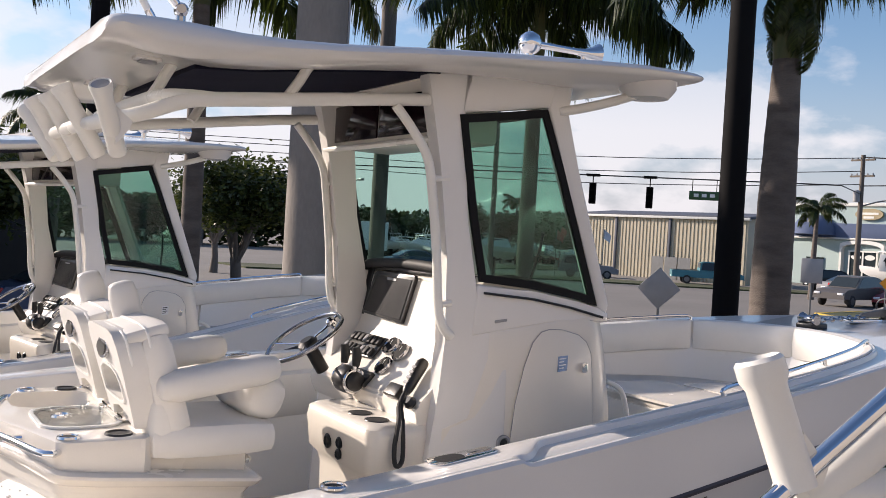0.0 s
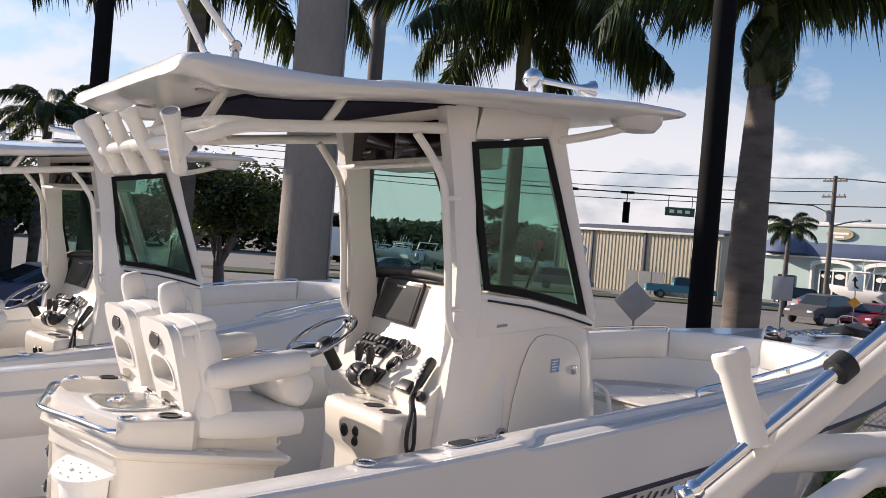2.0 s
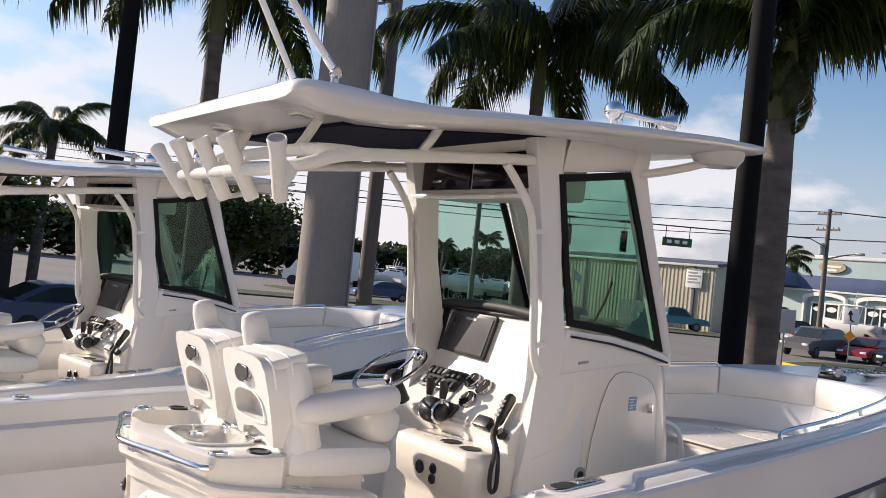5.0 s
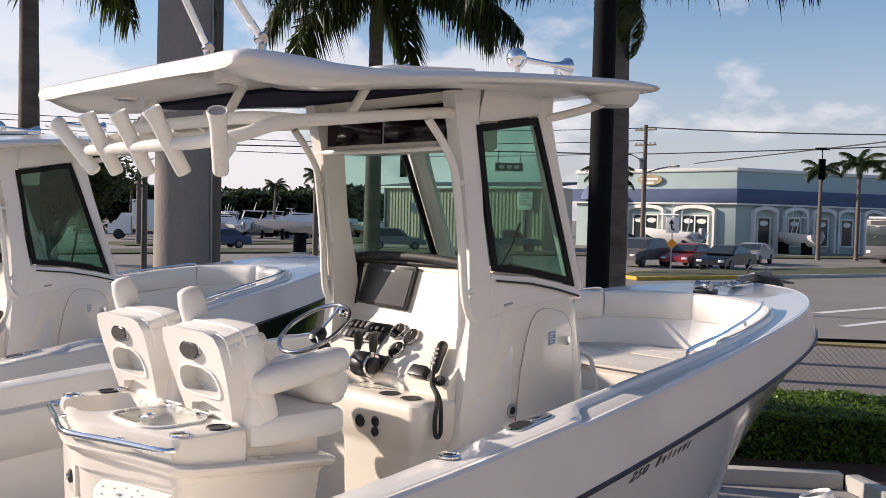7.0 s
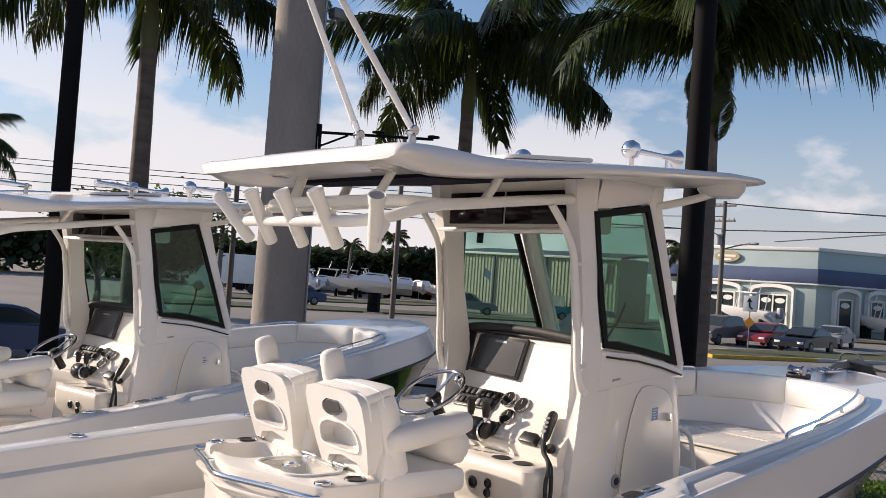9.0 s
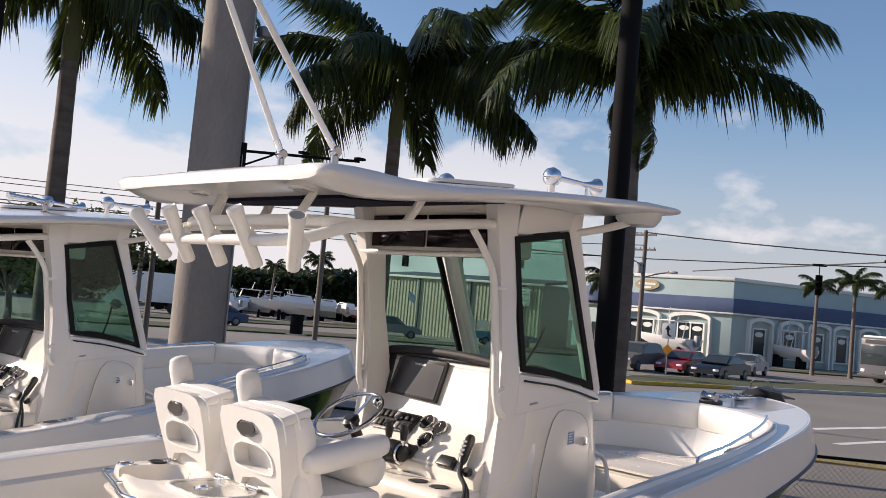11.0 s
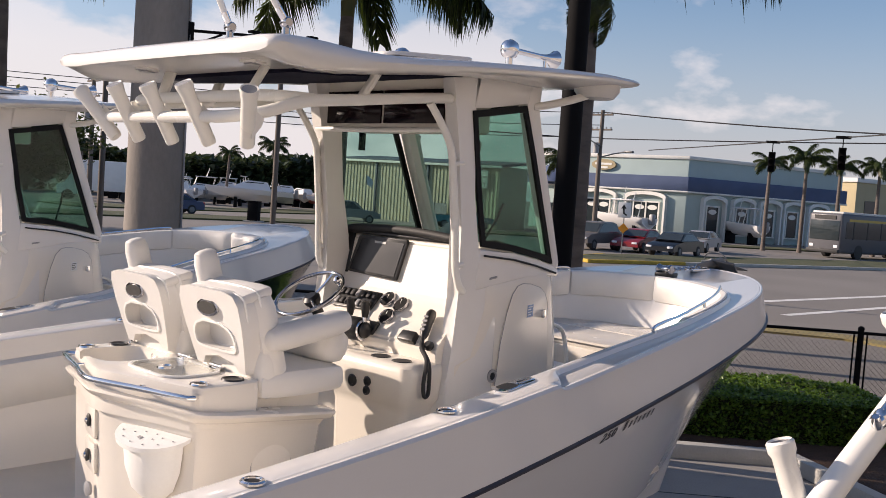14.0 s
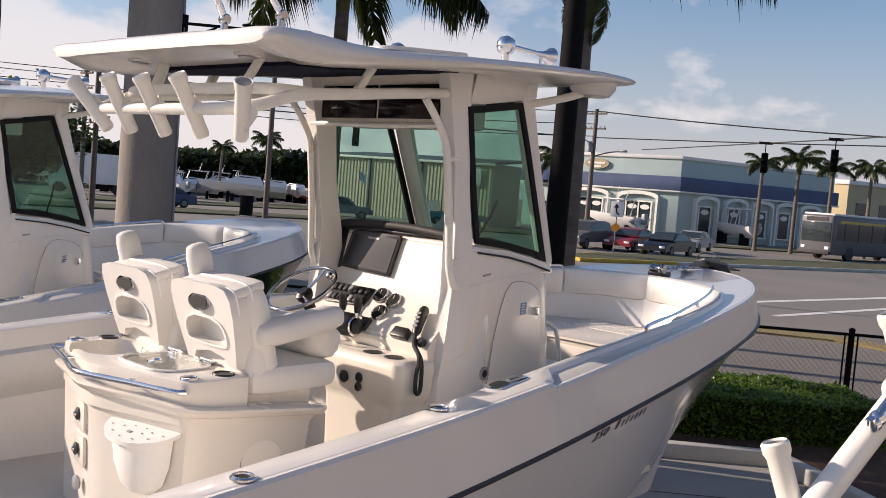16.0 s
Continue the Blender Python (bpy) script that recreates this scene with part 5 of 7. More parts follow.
# ---------------------------------------------------------------- fence and hedge
def fence():
    base = KB + AWAY * 2.85
    f = tagged(thing("chain_link_fence", "black chain-link fence along the street", "fence"), kind="structure")
    L, H = 14.5, 1.22
    def P(a, z, d=0.0):
        q = base + ALONG * (a - 3.2) + AWAY * d
        return Vector((q.x, q.y, z))
    for k in range(5):
        a = 2.75 * k + 1.33
        post = part("post", rod(P(a, 0.0), P(a, H + 0.05), 0.042, 12), DARKMETAL, f, "black fence post")
        part("cap", lathe([(0.046, 0), (0.044, 0.025), (0.02, 0.045)], P(a, H + 0.05), (0, 0, 1), 12), DARKMETAL, post)
        for d in (-0.09, 0.09):
            part("tension_bar", rod(P(a + d, 0.05), P(a + d, H), 0.012, 6), DARKMETAL, post)
    part("top_rail", rod(P(0, H), P(L, H), 0.022, 8), DARKMETAL, f)
    part("bottom_wire", rod(P(0, 0.06), P(L, 0.06), 0.006, 6), DARKMETAL, f)
    bm = bmesh.new()
    step, r = 0.08, 0.0026
    n = int((L + H) / step)
    def wire(a, b):
        d = (b - a)
        s1 = AWAY * r
        s2 = d.cross(AWAY).normalized() * r
        ra = [bm.verts.new(a + v) for v in (s1, s2, -s1, -s2)]
        rb = [bm.verts.new(b + v) for v in (s1, s2, -s1, -s2)]
        for i in range(4):
            bm.faces.new((ra[i], ra[(i + 1) % 4], rb[(i + 1) % 4], rb[i]))
    for k in range(n):
        for way in (1, -1):
            a0 = k * step - (H if way > 0 else 0)
            a1 = a0 + way * H if way > 0 else a0 - H
            z0, z1 = 0.05, H
            if way < 0:
                a0 = k * step
            lo, hi = (a0, a1)
            # clip to the fence's length
            def at_a(a):
                t = (a - lo) / (hi - lo)
                return t
            t0, t1 = 0.0, 1.0
            for bound in (0.0, L):
                t = at_a(bound)
                if lo < hi:
                    (t0, t1) = (max(t0, t), t1) if bound == 0.0 else (t0, min(t1, t))
                else:
                    (t0, t1) = (t0, min(t1, t)) if bound == 0.0 else (max(t0, t), t1)
            if t1 - t0 < 0.02:
                continue
            wire(P(lo + (hi - lo) * t0, z0 + (z1 - z0) * t0), P(lo + (hi - lo) * t1, z0 + (z1 - z0) * t1))
    tagged(part("wire_mesh", bm, MESHWIRE, f, "diamond wire mesh"), kind="stuff")


def leaves(bm, n, spot, size, flat_up=0.4):
    """n small two-sided leaf blades at spots given by a function."""
    for _ in range(n):
        c, s = spot(), size * random.uniform(0.6, 1.35)
        d = Vector((random.gauss(0, 1), random.gauss(0, 1), random.gauss(0, 1) * (1 - flat_up))).normalized()
        up = Vector((random.gauss(0, 0.6), random.gauss(0, 0.6), 1)).normalized()
        w = d.cross(up)
        if w.length < 0.1:
            continue
        w = w.normalized() * s * 0.34
        bend = d.cross(w).normalized() * s * 0.12
        v = [bm.verts.new(p) for p in (c - d * s * 0.5, c - w + bend, c + d * s * 0.5, c + w + bend)]
        bm.faces.new(v)


def hedge(name, base, along, away, L, D, z0, H, n, size, label, mat=None):
    bm = bmesh.new()
    def spot():
        a, d = random.uniform(0, L), random.uniform(0, D)
        top = H * (0.92 + 0.10 * noise.noise(Vector((a * 1.7, d * 2.0, 3.0))) + 0.05 * noise.noise(Vector((a * 6, d * 6, 1.0))))
        r = random.random()
        if r < 0.55:
            z = top - abs(random.gauss(0, 0.03))
        else:
            d = abs(random.gauss(0, 0.05)) if r < 0.9 else D - abs(random.gauss(0, 0.05))
            z = random.uniform(z0, top)
            d += 0.05 * noise.noise(Vector((a * 5, z * 5, 7.0)))
        q = base + along * a + away * d
        return Vector((q.x, q.y, z))
    leaves(bm, n, spot, size)
    h = thing(name, label, "hedge", kind="stuff")
    tagged(part("foliage", bm, mat or HEDGELEAF, h), kind="stuff")
    # near-black block behind the leaves: the hedge's inner shade put into colour
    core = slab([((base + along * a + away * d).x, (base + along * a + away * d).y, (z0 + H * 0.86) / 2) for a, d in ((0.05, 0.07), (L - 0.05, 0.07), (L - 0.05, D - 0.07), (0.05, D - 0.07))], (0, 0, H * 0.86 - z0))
    part("shade_core", core, material("hedge_shade_core", (0.012, 0.018, 0.007), 0.95, vary=0.2, scale=8), h)


fence()
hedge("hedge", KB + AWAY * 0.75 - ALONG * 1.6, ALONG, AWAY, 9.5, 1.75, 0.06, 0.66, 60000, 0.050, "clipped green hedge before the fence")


# ---------------------------------------------------------------- palms, poles
def frond_mesh(seed, length=3.4, leaflet=0.62, droop=1.0):
    """A feather frond along +x: arched rib and drooping leaflets in two rows a side."""
    rnd = random.Random(seed)
    bm = bmesh.new()
    def rib(t):
        return Vector((length * (t - 0.14 * droop * t ** 3), 0.10 * math.sin(t * 2.5 + seed), length * (0.34 * t - 0.56 * droop * t ** 2.4)))
    tube([rib(k / 14) for k in range(15)], [0.035, 0.022, 0.012, 0.005], 5, bm=bm)
    n = 170
    for k in range(n):
        t = 0.10 + 0.90 * (k / n)
        p = rib(t)
        ahead = (rib(min(t + 0.02, 1)) - rib(t - 0.02)).normalized()
        for side in (-1, 1):
            ln = leaflet * (math.sin(math.pi * min(1, 0.12 + 0.84 * t)) ** 0.55) * rnd.uniform(0.75, 1.12)
            lift = rnd.choice((-0.5, 0.1, 0.3)) + rnd.uniform(-0.25, 0.2)
            out = (ahead * rnd.uniform(0.35, 0.7) + Vector((0, side, 0)) * rnd.uniform(0.5, 0.9) + Vector((0, 0, lift))).normalized()
            w = ahead.cross(out).cross(out).normalized() * 0.023
            sag = rnd.uniform(0.65, 1.15) * ln * (0.8 + 0.45 * t)
            mid, tip = p + out * ln * 0.48 - Vector((0, 0, sag * 0.26)), p + out * ln * 0.72 - Vector((0, 0, sag))
            a = [bm.verts.new(p - w * 0.5), bm.verts.new(p + w * 0.5)]
            b = [bm.verts.new(mid - w), bm.verts.new(mid + w)]
            c = bm.verts.new(tip)
            bm.faces.new((a[0], a[1], b[1], b[0]))
            bm.faces.new((b[0], b[1], c))
    return bm


FRONDS = []
for k in range(4):
    me = finish(frond_mesh(k + 1, 3.2 + 0.25 * (k % 3), 0.74, 0.74 + 0.15 * k), 60)
    me.materials.append(PALMLEAF)
    FRONDS.append(me)


def palm(x, y, top, r0, r1, seed, lean=(0, 0), size=1.0, n=17, shaft=1.3, label="tall royal palm with smooth grey trunk", z0=0.0, lift=0.0, skirt=0):
    rnd = random.Random(seed)
    t = thing("palm_tree", label, "palm tree", "palms along the street", at=pose(x, y, z0))
    trunk_top = top - shaft * size
    prof = [(r0 * 1.35, 0.0), (r0 * 1.12, 0.25), (r0, 0.8), (r0 * 1.02, trunk_top * 0.45), ((r0 + r1) / 2, trunk_top * 0.8), (r1, trunk_top)]
    pts = [Vector((lean[0] * (h / top) ** 1.5, lean[1] * (h / top) ** 1.5, h)) for _, h in prof]
    bm = bmesh.new()
    rings, seg = [], 18
    hs = np.linspace(0, trunk_top, 46)
    for h in hs:
        r = float(np.interp(h, [p[1] for p in prof], [p[0] for p in prof])) * (1 + 0.012 * math.sin(h * 37) + 0.015 * noise.noise(Vector((seed, 0, h * 1.3))))
        c = Vector((lean[0] * (h / top) ** 1.5, lean[1] * (h / top) ** 1.5, h))
        rings.append([c + Vector((r * math.cos(k * math.tau / seg), r * math.sin(k * math.tau / seg), 0)) for k in range(seg)])
    part("trunk", loft(rings, True, True, bm), BARK, t, "smooth grey ringed trunk")
    c0, c1 = Vector((lean[0] * (trunk_top / top) ** 1.5, lean[1] * (trunk_top / top) ** 1.5, trunk_top)), Vector((lean[0], lean[1], top))
    part("crownshaft", tube([c0 - Vector((0, 0, 0.02)), c0.lerp(c1, 0.2), c0.lerp(c1, 0.7), c1], [r1 * 1.02, r1 * 1.12, r1 * 0.8, r1 * 0.45], 14), SHAFT, t, "green crownshaft")
    for k in range(n):
        me = FRONDS[rnd.randrange(4)]
        ob = part("frond", me, None, t, "")
        up = 58 * (1 - (k / (n - 1)) ** 0.75) - 14 + lift
        az = k * 137.5 + rnd.uniform(-14, 14)
        s = size * rnd.uniform(0.88, 1.08) * (0.82 if up > 45 else 1)
        ob.matrix_basis = Matrix.Translation(c1 - Vector((0, 0, 0.12 * k / n))) @ pose(0, 0, 0, 0, 0, az) @ pose(0, 0, 0, rnd.uniform(-14, 14), -up, 0) @ Matrix.Diagonal((s, s, s, 1))
    # old fronds hanging round the crownshaft
    for k in range(skirt):
        ob = part("hanging_frond", FRONDS[k % 4], None, t)
        s = size * rnd.uniform(0.28, 0.40)
        ob.matrix_basis = Matrix.Translation(c0.lerp(c1, rnd.uniform(0.7, 0.95))) @ pose(0, 0, 0, 0, 0, k * 360 / skirt + rnd.uniform(-15, 15)) @ pose(0, 0, 0, 0, rnd.uniform(48, 66), 0) @ Matrix.Diagonal((s, s, s, 1))
    return t


palm(9.74, 5.34, 6.85, 0.285, 0.20, 3, (0.1, 0.0), 1.0, 19, lift=19, skirt=8)
palm(9.02, 10.38, 7.35, 0.155, 0.13, 5, (0.1, 0.1), 0.98, 20)
palm(3.20, 12.20, 7.7, 0.17, 0.14, 8, (0.0, 0.1), 1.0, 18)
palm(-2.6, 14.5, 7.6, 0.24, 0.18, 11, (0.1, 0.0), 1.0, 17)
palm(3.1, 25.5, 5.6, 0.16, 0.12, 15, (0.2, 0), 0.55, 15, 0.5, "small palm behind the boats")


def plain_pole(name, x, y, h, r, mat, label, square=False):
    t = thing(name, label, "pole", at=pose(x, y, 0))
    part("shaft", lathe([(r * 1.04, 0), (r, 0.4), (r * 0.9, h)], (0, 0, 0), (0, 0, 1), 4 if square else 20), mat, t)
    part("base_plate", box(-r * 1.7, r * 1.7, -r * 1.7, r * 1.7, 0.0, 0.05, 0.01), mat, t)
    return t


lp = plain_pole("street_lamp", 5.35, 2.35, 9.0, 0.125, DARKMETAL, "black steel lamp pole beside the hedge")
part("lamp_head", box(-0.2, 0.9, -0.2, 0.2, 9.0, 9.15, 0.04), DARKMETAL, lp)
lp = plain_pole("street_lamp", 0.92, 9.16, 9.0, 0.125, DARKMETAL, "black steel lamp pole behind the boats")
part("lamp_head", box(-0.2, 0.9, -0.2, 0.2, 9.0, 9.15, 0.04), DARKMETAL, lp)
cp = thing("concrete_pole", "thick weathered grey concrete pole with floodlight", "pole", at=pose(3.27, 7.32, 0))
bm = bmesh.new()
rings = []
for k in range(60):
    h = 10.0 * k / 59
    r = 0.365 - 0.006 * h
    rings.append([(r * math.cos(a) * (1 + 0.010 * noise.noise(Vector((math.cos(a) * 2, math.sin(a) * 2, h * 1.5)))), r * math.sin(a), h) for a in [j * math.tau / 28 for j in range(28)]])
part("shaft", loft(rings), POLE, cp, "rough grey concrete shaft")
part("conduit", rod((0.275, -0.265, 0.0), (0.225, -0.225, 9.0), 0.016, 10), GREYV, cp, "thin conduit up the pole")
fl = part("floodlight", box(0.30, 0.50, -0.36, -0.20, 6.16, 6.30, 0.02), GALV, cp, "grey floodlight on a bracket")
part("bracket", tube([(0.22, -0.22, 6.1), (0.32, -0.28, 6.12), (0.38, -0.28, 6.18)], 0.02, 8), GALV, fl)
out = Vector((0.81, -0.59, 0))
arm = part("side_arm", tube([out * 0.25 + Vector((0, 0, 4.61)), out * 1.9 + Vector((0, 0, 4.64))], 0.02, 8), DARKMETAL, cp, "dark steel arm on the pole")
part("brace", tube([out * 0.28 + Vector((0, 0, 4.38)), out * 0.75 + Vector((0, 0, 4.60))], 0.014, 8), DARKMETAL, arm)
part("arm_plate", box(0.22, 0.31, -0.26, -0.17, 4.32, 4.72, 0.01), DARKMETAL, arm)
for d in (1.15, 1.9):
    part("arm_lamp", box(out.x * d - 0.07, out.x * d + 0.07, out.y * d - 0.05, out.y * d + 0.05, 4.655, 4.69, 0.01), DARKMETAL, arm)
up = plain_pole("utility_pole", 8.61, 15.56, 11.0, 0.19, WOOD, "dark weathered timber utility pole")

# ---------------------------------------------------------------- pipe frame of the next boat, close by
def tower():
    t = thing("tower_frame", "white pipe boat tower with rod holders and chrome pole", "boat tower")
    way = Vector((1.37, -0.28, 1.0))
    a = Vector((-0.48, -2.886, 2.348)) - way * 0.45
    b = a + way * 1.5
    w = (b - a).normalized()
    part("main_pipe", tube([a - w * 0.5, a, b], 0.034, 14), POWDER, t, "thick white pipe")
    part("leg", tube([a - w * 0.5, a - w * 0.5 + Vector((-0.05, 0, -0.2)), (a.x - 0.55, a.y + 0.1, 0.0)], 0.036, 12), POWDER, t)
    part("leg", tube([b, b + Vector((0.1, -0.05, 0.05)), b + Vector((0.5, -0.2, -1.0)), (b.x + 0.6, b.y - 0.2, 0.0)], 0.036, 12), POWDER, t)
    foot = Vector((-0.712, -2.874, 2.263))
    pole = part("chrome_pole", tube([foot, foot + way * 1.2], 0.0145, 12), STEEL, t, "chrome outrigger pole clamped along the pipe")
    c = foot + way * 0.012
    part("clamp", lathe([(0.019, -0.02), (0.021, -0.008), (0.017, 0.0), (0.021, 0.008), (0.019, 0.02)], c, w, 14), STEEL, pole, "chrome clamp")
    part("clamp_bolt", lathe([(0.009, -0.02), (0.012, 0.0), (0.009, 0.02)], c + Vector((-0.022, 0.0, -0.004)), w.cross(Vector((0, 1, 0))), 10), STEEL, pole)
    c2 = foot + way * 0.254
    part("strap_clamp", lathe([(0.026, -0.02), (0.029, -0.018), (0.029, 0.018), (0.026, 0.02)], c2, w, 14), RUBBER, pole, "black clamp")
    for tip, foot in ((Vector((-0.597, -2.857, 2.537)), Vector((-0.558, -2.905, 2.362))), (Vector((-0.862, -2.70, 2.208)), Vector((-0.832, -2.785, 1.955)))):
        d = foot - tip
        rh = part("rod_holder", lathe([(0.027, 0.006), (0.030, 0.0), (0.035, 0.006), (0.035, 0.028), (0.029, 0.042), (0.0285, d.length)], tip, d, 24, caps=False), POWDER, t, "white tubular rod holder")
        part("bore", lathe([(0.027, 0.0), (0.027, 0.10), (0.001, 0.10)], tip + d.normalized() * 0.006, d, 20, caps=False), GREYV, rh)
        m = tip.lerp(foot, 0.78)
        part("gusset", slab([m + Vector((0.015, -0.006, 0.04)), m + Vector((0.055, -0.02, -0.01)), m + Vector((0.045, -0.02, -0.035)), m + Vector((0.01, -0.006, -0.035))], (0, 0.010, 0)), POWDER, rh)
    part("cross_pipe", tube([(-0.53, -2.865, 2.33), (-0.27, -2.965, 2.352), (0.5, -3.30, 2.43)], 0.036, 14), POWDER, t)
    part("lower_pipe", tube([(-0.9, -3.03, 2.14), (-0.36, -3.02, 2.325), (0.5, -3.32, 2.43)], 0.028, 12), POWDER, t)


tower()


# unseen plain wall, added behind the lot to cut sky light on shaded sides
WALL = material("plain_stucco", (0.30, 0.28, 0.26), 0.9, vary=0.08, scale=0.5, fine=20, bump=0.15)
tagged(part("sky_block_wall", box(-26, 24, -10.4, -10.0, 0.0, 7.0, 0.02), WALL), "unseen plain stucco wall added to block sky light behind the lot", "wall", kind="structure")
# ---------------------------------------------------------------- street, far side
YELLOWGRASS = material("dry_verge", (0.30, 0.24, 0.10), 0.95, vary=0.15, scale=2, fine=30, bump=0.5)
LINE = material("road_paint", (0.72, 0.71, 0.68), 0.7, vary=0.12, scale=1.0, fine=20)
flat("road_marking", [(22.8, 6.67), (40, 5.0), (40, 5.35), (22.8, 6.95)], 0.006, LINE, "worn white lane line", "road marking")
flat("road_marking", [(25.9, 8.7), (52, 5.4), (52, 5.8), (25.9, 9.05)], 0.006, LINE, "worn white lane line", "road marking")
flat("verge", [(17.2, 6.6), (18.2, 5.6), (19.1, 3.9), (18.9, 2.6), (19.6, 2.5), (20.0, 4.1), (19.0, 6.0), (17.9, 7.0)], 0.05, YELLOWGRASS, "dry yellow grass verge", "verge", 0.06)
flat("median", [(33.6, 20.6), (52, 15.2), (75, 8.4), (110, -2), (112, 2), (78, 12.4), (62, 18.2), (46, 21.9), (39.5, 23.4), (34.6, 22.4)], 0.16, GRASS, "grassed median with kerb", "median", 0.17)
mk = tagged(new("median_kerb"), "concrete kerb of the median, yellow at its nose", "kerb", kind="structure")
EDGE = [Vector((p[0], p[1], 0)) for p in ((39.3, 23.55), (34.5, 22.55), (33.45, 20.5), (39.5, 18.7), (45.5, 16.95), (52, 15.05), (60, 12.7), (68, 10.3), (75, 8.25))]
YELLOWPAINT = material("worn_yellow_paint", (0.55, 0.36, 0.05), 0.8, vary=0.15, scale=3, fine=20)
for k, (a, c) in enumerate(zip(EDGE, EDGE[1:])):
    side = Vector((-(c - a).y, (c - a).x, 0)).normalized() * 0.2
    part("kerb_stone", slab([(p.x, p.y, 0.085) for p in (a, c, c + side, a + side)], (0, 0, 0.17), 0.02, 1), YELLOWPAINT if k < 3 else KERB, mk)
flat("verge", [(18, 49.5), (33, 47.5), (38, 46.5), (60, 33.6), (70, 28.6), (90, 20.5), (120, 9), (122, 12), (92, 23.5), (73, 31), (63, 36), (42, 51), (34, 53), (18, 55)], 0.10, GRASS, "grass verge before the buildings", "verge", 0.11)
flat("verge", [(-12, 30), (4, 33), (9, 35), (9, 38), (4, 37), (-12, 34)], 0.10, GRASS, "grass verge across the side road", "verge", 0.11)
flat("verge", [(28, 60), (50, 62), (75, 72), (72, 77), (48, 68), (28, 66)], 0.10, GRASS, "grass verge before the boat yard", "verge", 0.11)

AQUA = material("pale_aqua_stucco", (0.40, 0.50, 0.49), 0.9, vary=0.05, scale=0.4, fine=12, bump=0.1)
NAVYWALL = material("blue_awning_band", (0.085, 0.12, 0.215), 0.8, vary=0.08, scale=0.5)
TRIM = material("white_stucco_trim", (0.74, 0.74, 0.70), 0.85, vary=0.05, scale=1)
SHOPGLASS = material("dark_shop_glass", (0.03, 0.04, 0.045), 0.06, vary=0.1, bump=0.0)
TANWALL = material("tan_ribbed_steel", (0.52, 0.46, 0.34), 0.6, vary=0.06, scale=0.3, fine=8)
TANSTUCCO = material("tan_stucco", (0.50, 0.42, 0.26), 0.9, vary=0.06, scale=0.4, fine=12, bump=0.1)
ROOFDARK = material("dark_roof_edge", (0.09, 0.10, 0.13), 0.7, vary=0.08)
SIGNTAN = material("tan_sign", (0.35, 0.28, 0.16), 0.6, vary=0.1)


